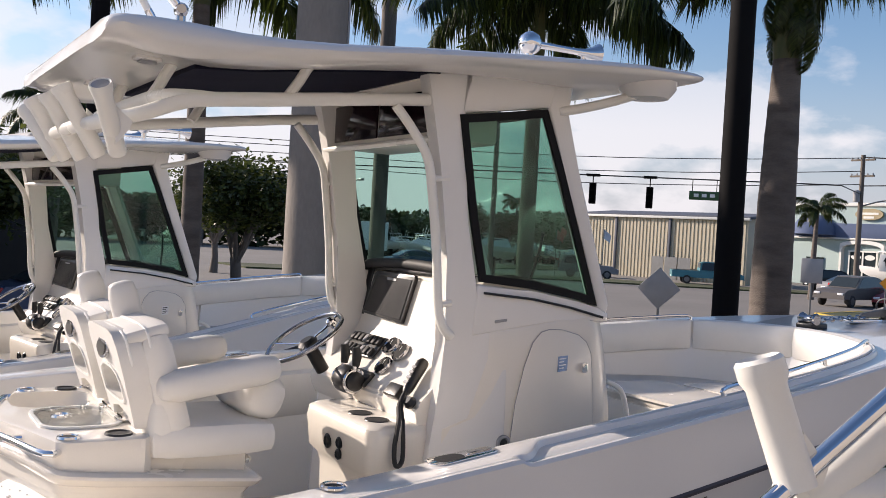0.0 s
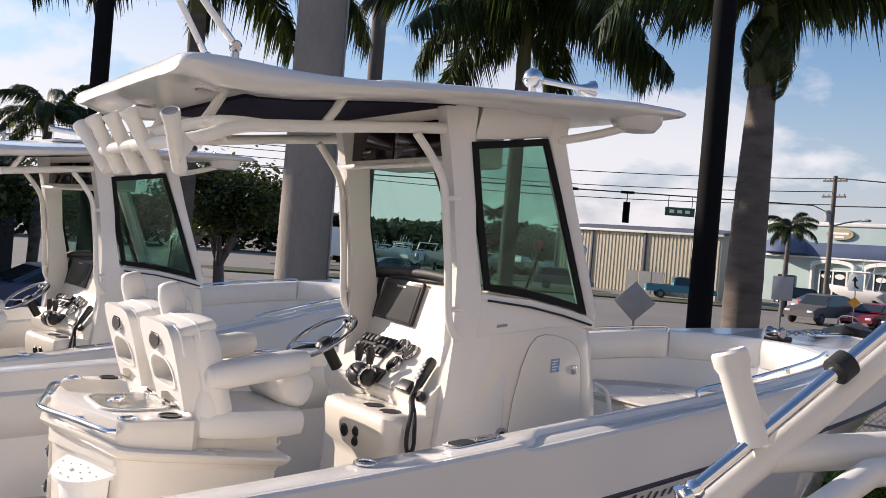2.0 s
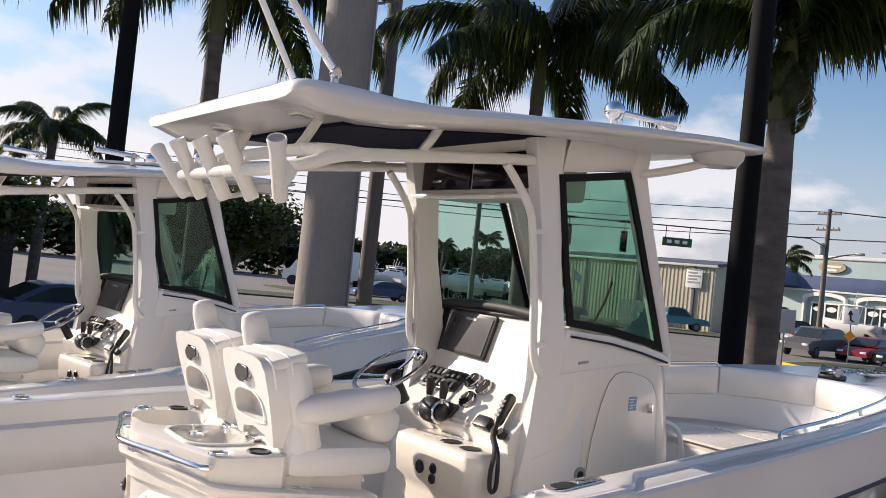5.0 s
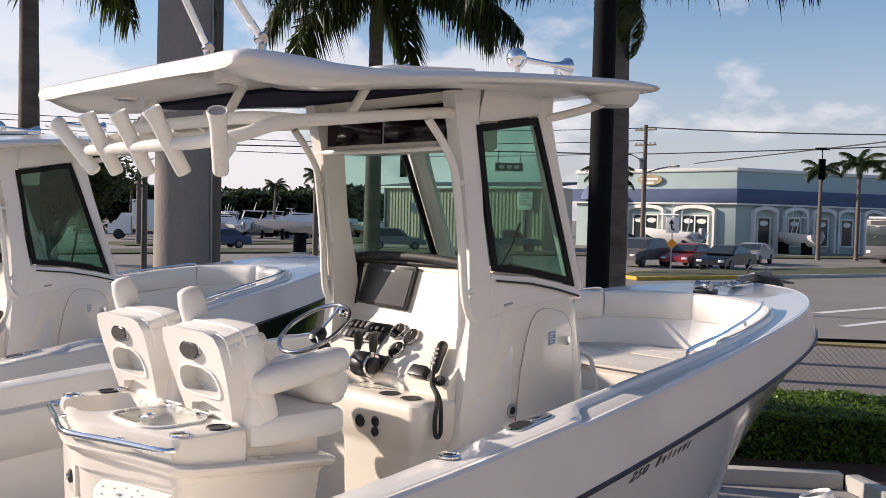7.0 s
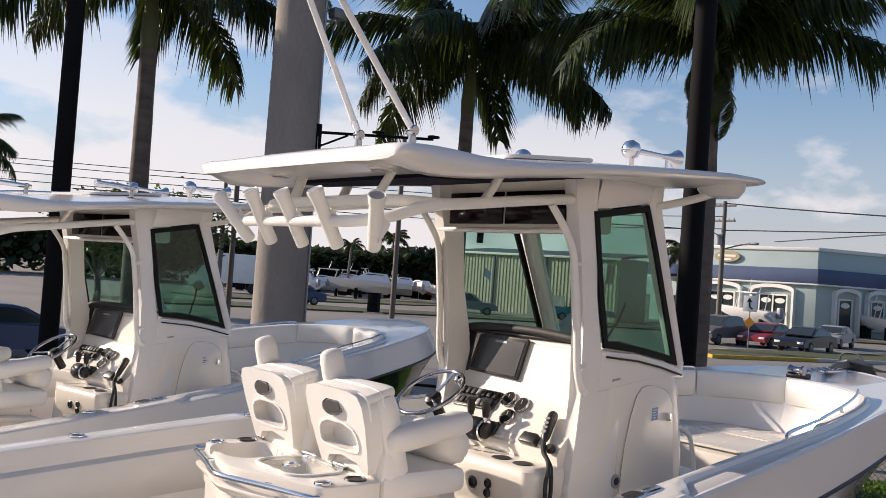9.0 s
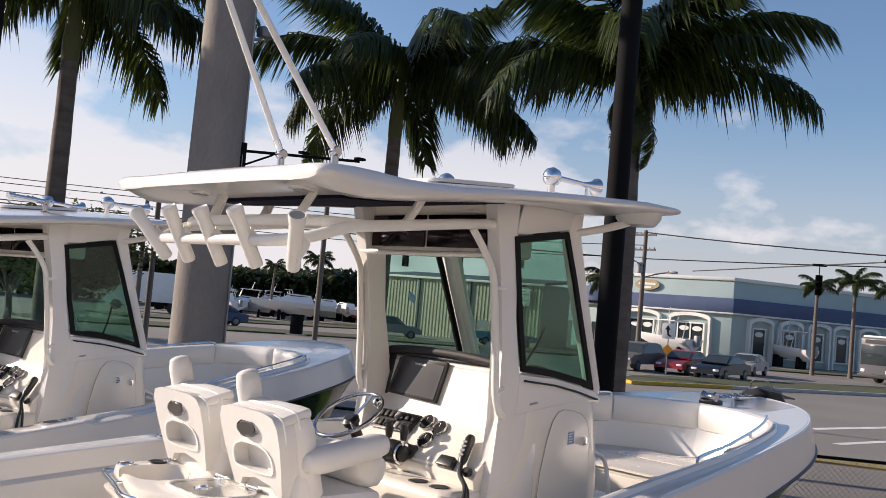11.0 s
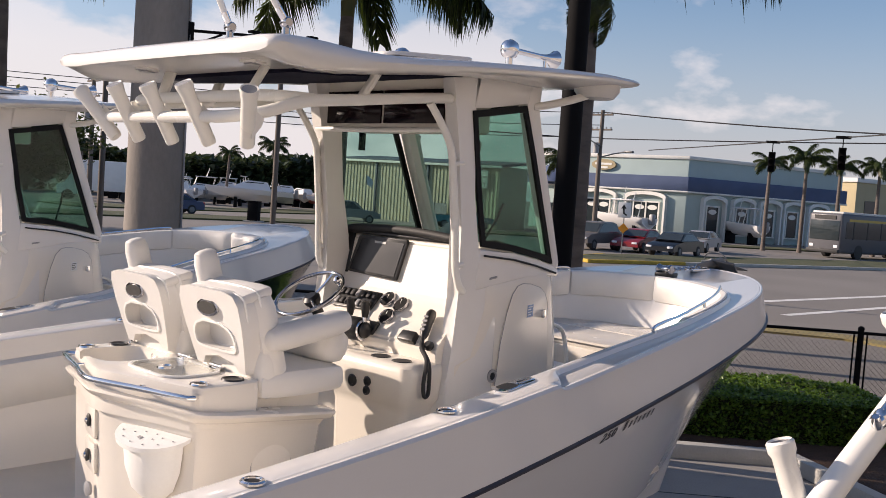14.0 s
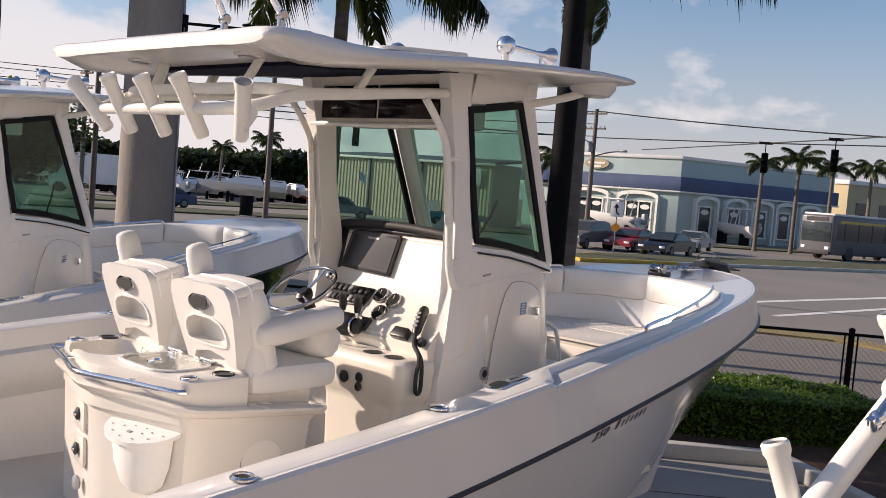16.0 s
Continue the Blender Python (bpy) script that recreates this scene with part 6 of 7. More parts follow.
def shop():
    """Two street faces that meet at a blunt corner, seen from the lot: a short bright one and a long one in shade."""
    corner = Vector((75.0, 37.8, 0))
    H, L0, L1 = 7.7, 17.6, 20.5
    u0, u1 = Vector((math.cos(radians(91)), math.sin(radians(91)), 0)), Vector((math.cos(radians(-20)), math.sin(radians(-20)), 0))
    n0, n1 = Vector((-u0.y, u0.x, 0)), Vector((u1.y, -u1.x, 0))
    b = thing("showroom", "pale aqua showroom with blue band and white arches", "building", at=Matrix.Translation(corner))
    def ring(grow):
        """Outline of the whole block, pushed out by grow."""
        c = (n0 + n1).normalized() * grow / max(0.3, (n0 + n1).normalized().dot(n0))
        e0, e1 = u0 * (L0 + grow) + n0 * grow, u1 * (L1 + grow) + n1 * grow
        return [c, e1, e1 - n1 * 14, e0 - n0 * 14, e0]
    def band(name, z0, z1, grow, mat, label=""):
        return part(name, slab([(p.x, p.y, (z0 + z1) / 2) for p in ring(grow)], (0, 0, z1 - z0), 0.03, 1), mat, b, label)
    band("wall", 0.0, H - 0.1, 0.0, AQUA, "pale aqua stucco wall")
    band("parapet", H - 0.32, H, 0.16, TRIM)
    band("awning_band", 4.5, 5.8, 0.38, NAVYWALL, "blue awning band")
    band("band_trim", 4.34, 4.5, 0.44, TRIM)
    def opening(u, n, c, w, h, wide):
        def P(a, z, d):
            return u * a + n * d + Vector((0, 0, z))
        def low(c, w, h):
            """Low eyebrow arch."""
            return [(c - w / 2, 0.0), (c - w / 2, h - 0.45)] + [(c - w / 2 * math.cos(math.pi * k / 14), h - 0.45 + 0.45 * math.sin(math.pi * k / 14)) for k in range(1, 14)] + [(c + w / 2, h - 0.45), (c + w / 2, 0.0)]
        su = part("arch_surround", hatch_frame([P(a, z, 0.24) for a, z in low(c, wide, 4.30)], [P(a, z, 0.24) for a, z in low(c, wide - 0.42, 3.98)], n * 0.46), TRIM, b, "white stucco arch")
        wi = part("window", slab([P(a, z, 0.06) for a, z in ((c - w / 2, 0.75), (c - w / 2, 0.75 + h), (c + w / 2, 0.75 + h), (c + w / 2, 0.75))], n * 0.06), SHOPGLASS, su, "dark shop window")
        for a in [c - w / 2, c + w / 2] + ([c] if w > 1.6 else []):
            part("mullion", slab([P(a - 0.07, 0.75, 0.1), P(a + 0.07, 0.75, 0.1), P(a + 0.07, 0.75 + h, 0.1), P(a - 0.07, 0.75 + h, 0.1)], n * 0.12), TRIM, wi)
        part("lintel", slab([P(c - w / 2 - 0.1, 0.70 + h, 0.11), P(c + w / 2 + 0.1, 0.70 + h, 0.11), P(c + w / 2 + 0.1, 0.84 + h, 0.11), P(c - w / 2 - 0.1, 0.84 + h, 0.11)], n * 0.14), TRIM, wi)
        part("sill", slab([P(c - w / 2 - 0.15, 0.62, 0.14), P(c + w / 2 + 0.15, 0.62, 0.14), P(c + w / 2 + 0.15, 0.75, 0.14), P(c - w / 2 - 0.15, 0.75, 0.14)], n * 0.2), TRIM, wi)
        for a in ((c - w / 4, c + w / 4) if w > 1.6 else (c,)):
            part("window_sign", slab([P(a + 0.5 * math.cos(k * math.tau / 14), 0.75 + h * 0.80 + 0.24 * math.sin(k * math.tau / 14), 0.12) for k in range(14)], n * 0.03), TRIM, wi, "white oval window sign")
    for c in (4.0, 9.3):
        opening(u0, n0, c, 2.7, 2.55, 4.3)
    for c in (3.2, 6.9, 10.4, 13.6, 17.0):
        opening(u1, n1, c, 1.5, 2.5, 2.9)
    def Q(a, z, d):
        return u0 * a + n0 * d + Vector((0, 0, z))
    sg = part("sign", slab([Q(8.9 + 1.35 * math.cos(k * math.tau / 24), 6.66 + 0.52 * math.sin(k * math.tau / 24), 0.16) for k in range(24)], n0 * 0.2), SIGNTAN, b, "tan oval sign")
    for z, w in ((6.72, 1.7), (6.38, 0.9)):
        part("letter_bar", slab([Q(8.9 - w * 0.55, z - 0.10, 0.28), Q(8.9 + w * 0.55, z - 0.10, 0.28), Q(8.9 + w * 0.55, z + 0.10, 0.28), Q(8.9 - w * 0.55, z + 0.10, 0.28)], n0 * 0.02), TRIM, sg)
    part("dome_awning", lathe([(2.25, 0.0), (2.1, 0.7), (1.6, 1.35), (0.9, 1.75), (0.01, 1.9)], Q(14.2, 4.7, 0.25), (0, 0, 1), 24), NAVYWALL, b, "blue dome awning")
    part("door", slab([Q(a, z, 0.08) for a, z in ((13.3, 0.0), (15.1, 0.0), (15.1, 2.6), (13.3, 2.6))], n0 * 0.1), SHOPGLASS, b, "dark glass door")
    # plain tan block further down the street
    t = thing("tan_building", "pale tan block with flat roof down the street", "building", at=pose(105.0, 33.0, 0, 0, 0, -20))
    part("wall", box(0, 26, 0, 12, 0, 7.4, 0.03), TANSTUCCO, t)
    part("parapet", box(-0.2, 26.2, -0.2, 12.2, 7.2, 7.7, 0.05), TRIM, t)
    for k in range(6):
        part("window", box(1.5 + 4 * k, 3.7 + 4 * k, -0.06, 0.02, 3.4, 5.2), SHOPGLASS, t)


def warehouse():
    p0, p1 = Vector((54.9, 62.8, 0)), Vector((57.9, 46.0, 0))
    d = (p1 - p0).normalized()
    ang = math.degrees(math.atan2(d.y, d.x))
    w = thing("warehouse", "long tan ribbed-steel warehouse with dark roof", "building", at=pose(p0.x, p0.y, 0, 0, 0, ang))
    L, H = 17.1, 5.35
    bm = bmesh.new()
    n = int(L / 0.36)
    for k in range(n):
        x = k * L / n
        box(x, x + 0.18, -0.05, 0.02, 0, H, 0, bm=bm)
    part("wall", box(0, L, 0, 5, 0, H, 0.02), TANWALL, w, "tan steel wall")
    tagged(part("rib", bm, TANWALL, w), kind="stuff")
    part("roof", slab([(-0.3, -0.3, H), (L + 0.3, -0.3, H), (L + 0.3, 5.2, H + 0.5), (-0.3, 5.2, H + 0.5)], (0, 0, 0.22)), ROOFDARK, w, "dark low roof")
    part("gutter", box(-0.3, L + 0.3, -0.36, -0.1, H - 0.2, H, 0.03), TRIM, w)
    for x in (0.1, 4.2, 9.8, 15.2):
        part("downpipe", box(x, x + 0.22, -0.2, -0.02, 0, H - 0.1, 0.02), ROOFDARK, w)
    part("sign_board", box(14.6, 16.1, -0.3, -0.2, 3.4, 4.9, 0.02), TRIM, w, "white notice board")
    for k in range(5):
        part("print_bar", box(14.8, 15.9 - 0.3 * (k % 2), -0.33, -0.3, 3.8 + 0.26 * k, 3.93 + 0.26 * k), GREYV, w)
    for k in range(3):
        part("gate_panel", box(8.8 + 1.3 * k, 10.0 + 1.3 * k, -0.9, -0.86, 0, 1.9), GALV, w)


shop()
warehouse()


# ---------------------------------------------------------------- vehicles
PAINTS = {}


def paint(name, color):
    if name not in PAINTS:
        PAINTS[name] = material(name + "_car_paint", color, 0.30, 0.0, vary=0.03, scale=1, fine=60, bump=0.0, coat=0.1, spec=0.3)
    return PAINTS[name]


LAMP_W = material("headlight_lens", (0.75, 0.76, 0.78), 0.1, vary=0.02, bump=0)
LAMP_R = material("tail_light_lens", (0.45, 0.02, 0.02), 0.15, vary=0.05, bump=0)


def car(x, y, heading, kind, colour, label, z=0.0, group="parked and passing cars"):
    t = thing("car" if kind != "pickup" else "pickup_truck", label, "car" if kind != "pickup" else "pickup truck", group, at=pose(x, y, z, 0, 0, heading))
    mat = paint(*colour)
    if kind == "sedan":
        L, W, H = 4.7, 1.78, 1.43
        low = [(-2.35, 0.35), (-2.35, 0.72), (-2.2, 0.93), (-1.45, 0.98), (0.75, 0.93), (1.9, 0.78), (2.3, 0.62), (2.35, 0.35)]
        cab = [(-1.75, 0.95), (-1.0, 1.38), (-0.6, 1.43), (0.1, 1.41), (0.35, 1.36), (1.15, 0.93)]
    elif kind == "suv":
        L, W, H = 4.6, 1.84, 1.70
        low = [(-2.25, 0.42), (-2.28, 0.85), (-2.2, 1.02), (0.8, 1.04), (1.85, 0.95), (2.25, 0.75), (2.28, 0.42)]
        cab = [(-2.15, 1.02), (-1.85, 1.62), (-1.4, 1.70), (0.0, 1.68), (0.25, 1.62), (0.95, 1.03)]
    else:
        L, W, H = 5.4, 1.9, 1.75
        low = [(-2.7, 0.5), (-2.72, 1.02), (-0.6, 1.04), (1.0, 1.06), (2.3, 0.98), (2.65, 0.85), (2.7, 0.5)]
        cab = [(-0.65, 1.04), (-0.55, 1.68), (-0.2, 1.76), (0.5, 1.74), (0.7, 1.68), (1.35, 1.05)]
    def hull(prof, w, tuck):
        zs = [z for _, z in prof]
        lo, hi = min(zs), max(zs)
        rings = []
        for k in (-1, -0.93, -0.5, 0.5, 0.93, 1):
            rings.append([(px, k * w / 2 * (1 - tuck * (pz - lo) / max(0.1, hi - lo)) * (1 if abs(k) < 1 else 1.0), pz if abs(k) < 1 else lo + (pz - lo) * 0.97) for px, pz in prof])
        return loft(rings)
    body = part("body", hull(low, W, 0.06), mat, t)
    part("cabin", hull(cab, W * 0.93, 0.2), mat, t)
    for s in (-1, 1):
        win = [(px * 0.92 + 0.0, pz) for px, pz in cab]
        lo, hi = min(z for _, z in cab), max(z for _, z in cab)
        pts = []
        cx = sum(px for px, _ in cab) / len(cab)
        for px, pz in cab:
            k = (pz - lo) / (hi - lo)
            zz = lo + 0.05 + (hi - lo - 0.13) * k
            pts.append((cx + (px - cx) * 0.86, s * (W * 0.93 / 2 * (1 - 0.2 * (zz - lo) / (hi - lo)) + 0.008), zz))
        part("side_glass", slab(pts, (0, 0.012, 0)), SHOPGLASS, t)
    a, b = cab[-1], cab[-2]
    part("windscreen", slab([(a[0] - 0.06, -W * 0.42, a[1] + 0.05), (a[0] - 0.06, W * 0.42, a[1] + 0.05), (b[0] + 0.06, W * 0.36, b[1] - 0.02), (b[0] + 0.06, -W * 0.36, b[1] - 0.02)], (0.02, 0, 0.02)), SHOPGLASS, t)
    a, b = cab[0], cab[1]
    part("rear_glass", slab([(a[0] + 0.05, -W * 0.42, a[1] + 0.06), (a[0] + 0.05, W * 0.42, a[1] + 0.06), (b[0] - 0.05, W * 0.36, b[1] - 0.04), (b[0] - 0.05, -W * 0.36, b[1] - 0.04)], (-0.03, 0, 0.02)), SHOPGLASS, t)
    if kind == "pickup":
        part("bed", box(-2.6, -0.7, -0.8, 0.8, 1.03, 1.05), RUBBER, t)
    for wx in (-L * 0.295, L * 0.305):
        for s in (-1, 1):
            wh = part("wheel", lathe([(0.20, -0.1), (0.31, -0.1), (0.335, -0.06), (0.335, 0.06), (0.31, 0.1), (0.20, 0.1)], (wx, s * (W / 2 - 0.09), 0.335), (0, 1, 0), 18), RUBBER, t)
            part("rim", lathe([(0.20, 0.0), (0.20, 0.02), (0.05, 0.035)], (wx, s * (W / 2 + 0.0), 0.335), (0, s, 0), 14), GALV, wh)
    zf = low[-2][1]
    for s in (-1, 1):
        part("headlight", box(L / 2 - 0.16, L / 2 - 0.01, s * W * 0.36 - 0.17, s * W * 0.36 + 0.17, zf - 0.10, zf + 0.03, 0.03), LAMP_W, t)
        part("tail_light", box(-L / 2 - 0.01, -L / 2 + 0.12, s * W * 0.40 - 0.12, s * W * 0.40 + 0.12, 0.72, 0.90, 0.03), LAMP_R, t)
    part("number_plate", box(-L / 2 - 0.02, -L / 2 + 0.01, -0.25, 0.25, 0.5, 0.62), WHITE, t)
    return t


SILVER, RED, BLK, WHT, TEAL, GREY, BLUE = ("silver", (0.30, 0.30, 0.31)), ("red", (0.22, 0.015, 0.02)), ("black", (0.005, 0.005, 0.006)), ("white", (0.75, 0.75, 0.74)), ("teal", (0.05, 0.20, 0.24)), ("grey", (0.20, 0.20, 0.21)), ("blue", (0.05, 0.08, 0.16))
car(45.2, 28.1, 186, "suv", ("taupe", (0.12, 0.11, 0.105)), "taupe sport utility car waiting at the junction")
car(47.6, 26.2, 188, "sedan", RED, "dark red saloon car on the far lane")
car(46.6, 23.2, 186, "sedan", BLK, "black saloon car on the far lane")
car(56.2, 26.5, 192, "sedan", SILVER, "silver saloon car on the far lane")
car(54.2, 46.6, -40, "pickup", TEAL, "teal pickup truck parked before the warehouse")
car(46.0, 51.0, -40, "suv", GREY, "dark grey sport utility car parked before the warehouse")
car(61.6, 40.4, -35, "suv", BLK, "black sport utility car beside the showroom")
car(57.6, 36.2, -25, "sedan", GREY, "grey saloon car beside the showroom")
car(48.5, 54.0, -40, "sedan", WHT, "white saloon car parked before the warehouse")
car(3.3, 20.6, 8, "sedan", BLUE, "blue saloon car parked behind the boats")
car(33.0, 56.0, 170, "sedan", ("deep_blue", (0.03, 0.05, 0.12)), "dark blue saloon car on the side road")


def bus():
    t = thing("bus", "dark grey city bus with white roof", "bus", at=pose(73.0, 20.4, 0, 0, 0, 166) @ Matrix.Scale(1.1, 4))
    body = part("body", box(-6, 6, -1.25, 1.25, 0.35, 3.0, 0.18, 3), paint("bus_grey", (0.11, 0.11, 0.12)), t)
    for s in (-1, 1):
        part("window_band", box(-5.7, 5.5, s * 1.25 - 0.01, s * 1.25 + 0.01, 1.35, 2.45), SHOPGLASS, t)
        for k in range(7):
            part("pillar", box(-5 + 1.6 * k, -4.9 + 1.6 * k, s * 1.26 - 0.01, s * 1.26 + 0.01, 1.3, 2.5), RUBBER, t)
        for x in (-3.4, 3.9):
            part("wheel", lathe([(0.25, -0.15), (0.48, -0.13), (0.48, 0.13), (0.25, 0.15)], (x, s * 1.12, 0.48), (0, 1, 0), 18), RUBBER, t)
        part("headlight", box(5.95, 6.03, s * 0.9 - 0.15, s * 0.9 + 0.15, 0.7, 0.9, 0.02), LAMP_W, t)
    part("windscreen", box(5.98, 6.03, -1.1, 1.1, 1.2, 2.5, 0.02), SHOPGLASS, t)
    part("sign_box", box(5.98, 6.04, -0.8, 0.8, 2.6, 2.85), RUBBER, t)
    part("roof", box(-5.9, 5.8, -1.15, 1.15, 2.96, 3.12, 0.06), paint("bus_white", (0.62, 0.62, 0.60)), t, "white roof")
    for s in (-1, 1):
        part("stripe", box(-5.9, 5.2, s * 1.255 - 0.01, s * 1.255 + 0.01, 2.50, 2.66), paint("bus_yellow", (0.50, 0.34, 0.05)), t, "yellow stripe")
    part("bumper", box(5.9, 6.2, -1.2, 1.2, 0.35, 0.6, 0.05), RUBBER, t)


bus()


# ---------------------------------------------------------------- signs, lines, signals
def sign_post(name, x, y, h, mat, label, size, facing, diamond=False):
    t = thing(name, label, "road sign", at=pose(x, y, 0, 0, 0, facing))
    part("post", rod((0, 0, 0), (0, 0, h), 0.03, 8), GALV, t)
    s = size
    pts = [(-0.04, 0, h - 2 * s * 0.7), (-0.04, s * 0.72, h - s * 0.7), (-0.04, 0, h), (-0.04, -s * 0.72, h - s * 0.7)] if diamond else [(-0.04, -s / 2, h - s * 1.2), (-0.04, s / 2, h - s * 1.2), (-0.04, s / 2, h), (-0.04, -s / 2, h)]
    part("board", slab(pts, (0.02, 0, 0), 0.004), mat, t)
    return t


ALU = material("aluminium_sheet", (0.42, 0.42, 0.43), 0.5, 0.2, vary=0.08)
ORANGE = material("orange_sign", (0.85, 0.32, 0.02), 0.5, vary=0.05)
sign_post("road_sign", 12.6, 10.4, 2.25, ALU, "bare aluminium back of a diamond road sign", 0.62, 40, True)
ks = sign_post("road_sign", 42.95, 24.58, 2.95, WHITE, "white traffic sign with black arrow above orange marker", 0.72, 30)
part("arrow", slab([(-0.06, -0.1, 2.2), (-0.06, 0.06, 2.3), (-0.06, 0.1, 2.6), (-0.06, 0.2, 2.6), (-0.06, 0.05, 2.85), (-0.06, -0.1, 2.6), (-0.06, 0.0, 2.6), (-0.06, -0.02, 2.35), (-0.06, -0.18, 2.25)], (0.01, 0, 0)), BLACK, ks)
part("marker", slab([(-0.05, 0, 1.18), (-0.05, 0.30, 1.48), (-0.05, 0, 1.78), (-0.05, -0.30, 1.48)], (0.02, 0, 0)), ORANGE, ks, "orange diamond marker")
sign_post("road_sign", 22.1, 13.7, 2.6, ALU, "bare aluminium back of a square sign", 0.6, 35)


def utility(x, y, h, label):
    t = thing("utility_pole", label, "utility pole", at=pose(x, y, 0))
    part("shaft", lathe([(0.2, 0), (0.14, h)], (0, 0, 0), (0, 0, 1), 12), WOOD, t)
    for z in (h - 0.4, h - 1.5):
        arm = part("cross_arm", box(-0.06, 0.06, -0.9, 0.9, z, z + 0.12), WOOD, t)
        for k in (-0.8, -0.4, 0.4, 0.8):
            part("insulator", lathe([(0.04, 0), (0.06, 0.06), (0.03, 0.14)], (0, k, z + 0.12), (0, 0, 1), 8), GREYV, arm)
    part("transformer", lathe([(0.22, 0), (0.22, 0.7), (0.1, 0.8)], (-0.35, 0.1, h - 3.2), (0, 0, 1), 12), GREYV, t)
    lm = part("lamp_arm", tube([(0, 0, h - 3.5), (0.3, -0.9, h - 3.2), (0.5, -1.9, h - 3.0)], 0.05, 8), GALV, t)
    part("lamp_head", box(0.4, 0.7, -2.5, -1.8, h - 3.08, h - 2.92, 0.05), GALV, lm)


utility(55.8, 34.95, 9.7, "timber utility pole with transformer and lamp arm")
utility(30.0, 62.0, 9.5, "timber utility pole by the boat yard")


def wire(name, a, b, sag, r, label):
    a, b = Vector(a), Vector(b)
    pts = [a.lerp(b, k / 16) - Vector((0, 0, sag * 4 * (k / 16) * (1 - k / 16))) for k in range(17)]
    tagged(part(name, tube(pts, r, 5), RUBBER), label, "cable", "overhead cables")


wire("overhead_cable", (55.8, 34.9, 9.55), (54.2, -30, 8.6), 1.4, 0.045, "thick black overhead cable above the street")
wire("overhead_cable", (55.8, 34.9, 7.6), (60, -40, 9.5), 0.6, 0.04, "thick black overhead cable above the street")
wire("overhead_cable", (55.8, 34.9, 9.5), (30, 62, 9.4), 0.5, 0.03, "thin black overhead cable between poles")
wire("overhead_cable", (55.8, 34.9, 8.6), (30, 62, 8.3), 0.5, 0.03, "thin black overhead cable between poles")
wire("overhead_cable", (55.8, 34.9, 7.7), (30, 62, 7.4), 0.5, 0.03, "thin black overhead cable between poles")
for z in (9.3, 8.9, 8.3, 7.7):
    wire("overhead_cable", (30, 62, z), (-40, 95, z + 2), 0.8, 0.03, "thin black overhead cable between poles")
wire("signal_span_cable", (14.6, 50.0, 6.25), (39.5, 25.1, 6.25), 0.0, 0.035, "cable that carries the traffic signals")
wire("signal_span_cable", (39.5, 25.1, 6.25), (55.8, 34.9, 7.0), 0.0, 0.03, "cable that ties the signal span to a pole")
wire("signal_span_cable", (33.1, -2.83, 6.85), (56.16, 31.08, 6.85), 0.0, 0.035, "cable that carries the traffic signals")


def signal(x, y, z, facing, top):
    t = thing("traffic_light", "black traffic signal hung from a span cable", "traffic light", "traffic signals", at=pose(x, y, z, 0, 0, facing))
    part("housing", box(-0.14, 0.14, -0.18, 0.18, -0.55, 0.55, 0.03), DARKMETAL, t)
    for k in (-0.36, 0.0, 0.36):
        part("visor", lathe([(0.14, 0.0), (0.15, 0.22)], (-0.14, 0, k), (-1, 0, 0), 12, caps=False), DARKMETAL, t)
    part("hanger", rod((0, 0, 0.5), (0, 0, top - z), 0.03, 6), DARKMETAL, t)
    part("cable_clamp", box(-0.35, 0.35, -0.35, 0.35, top - z - 0.05, top - z + 0.05, 0.01), DARKMETAL, t)


for x, y, z, f, top in ((47.4, 18.2, 5.75, 20, 6.85), (44.0, 13.2, 5.8, 20, 6.85), (32.97, 31.63, 5.2, 45, 6.25), (30.9, 33.7, 5.3, 45, 6.25)):
    signal(x, y, z, f, top)
sn = thing("street_name_sign", "green street name sign with plain pale bars", "road sign", at=pose(34.9, 29.7, 5.4, 0, 0, -45))
part("hanger", rod((-0.6, 0, 0.2), (-0.6, 0, 0.85), 0.02, 6), DARKMETAL, sn)
part("hanger", rod((0.6, 0, 0.2), (0.6, 0, 0.85), 0.02, 6), DARKMETAL, sn)
part("board", box(-0.75, 0.75, -0.02, 0.02, -0.2, 0.25, 0.01), material("green_sign", (0.03, 0.09, 0.03), 0.5, vary=0.1), sn)
for k in (-0.4, 0.0, 0.4):
    part("print_bar", box(k - 0.12, k + 0.12, -0.03, -0.02, -0.05, 0.12), WHITE, sn)


def mast(x, y, h, r, label):
    t = thing("signal_pole", label, "pole", at=pose(x, y, 0))
    part("shaft", lathe([(r, 0), (r * 0.8, h)], (0, 0, 0), (0, 0, 1), 12), GREYV if r > 0.1 else WOOD, t)


mast(33.1, -2.83, 7.2, 0.14, "grey signal pole that carries the span cable")
mast(16.6, 22.3, 7.5, 0.10, "slim dark lamp post across the street")
mast(11.2, 24.0, 5.7, 0.10, "slim dark signal pole across the street")
bn = thing("roadside_cabinet", "black roadside utility cabinet beside a post", "cabinet", at=pose(34.0, 47.2, 0, 0, 0, 35))
part("cabinet_body", box(-0.30, 0.30, -0.36, 0.36, 0.08, 1.30, 0.03), DARKMETAL, bn)
part("cabinet_lid", box(-0.34, 0.34, -0.40, 0.40, 1.30, 1.38, 0.02), DARKMETAL, bn)
part("plinth", box(-0.42, 0.42, -0.6, 0.6, 0.0, 0.08, 0.01), KERB, bn)


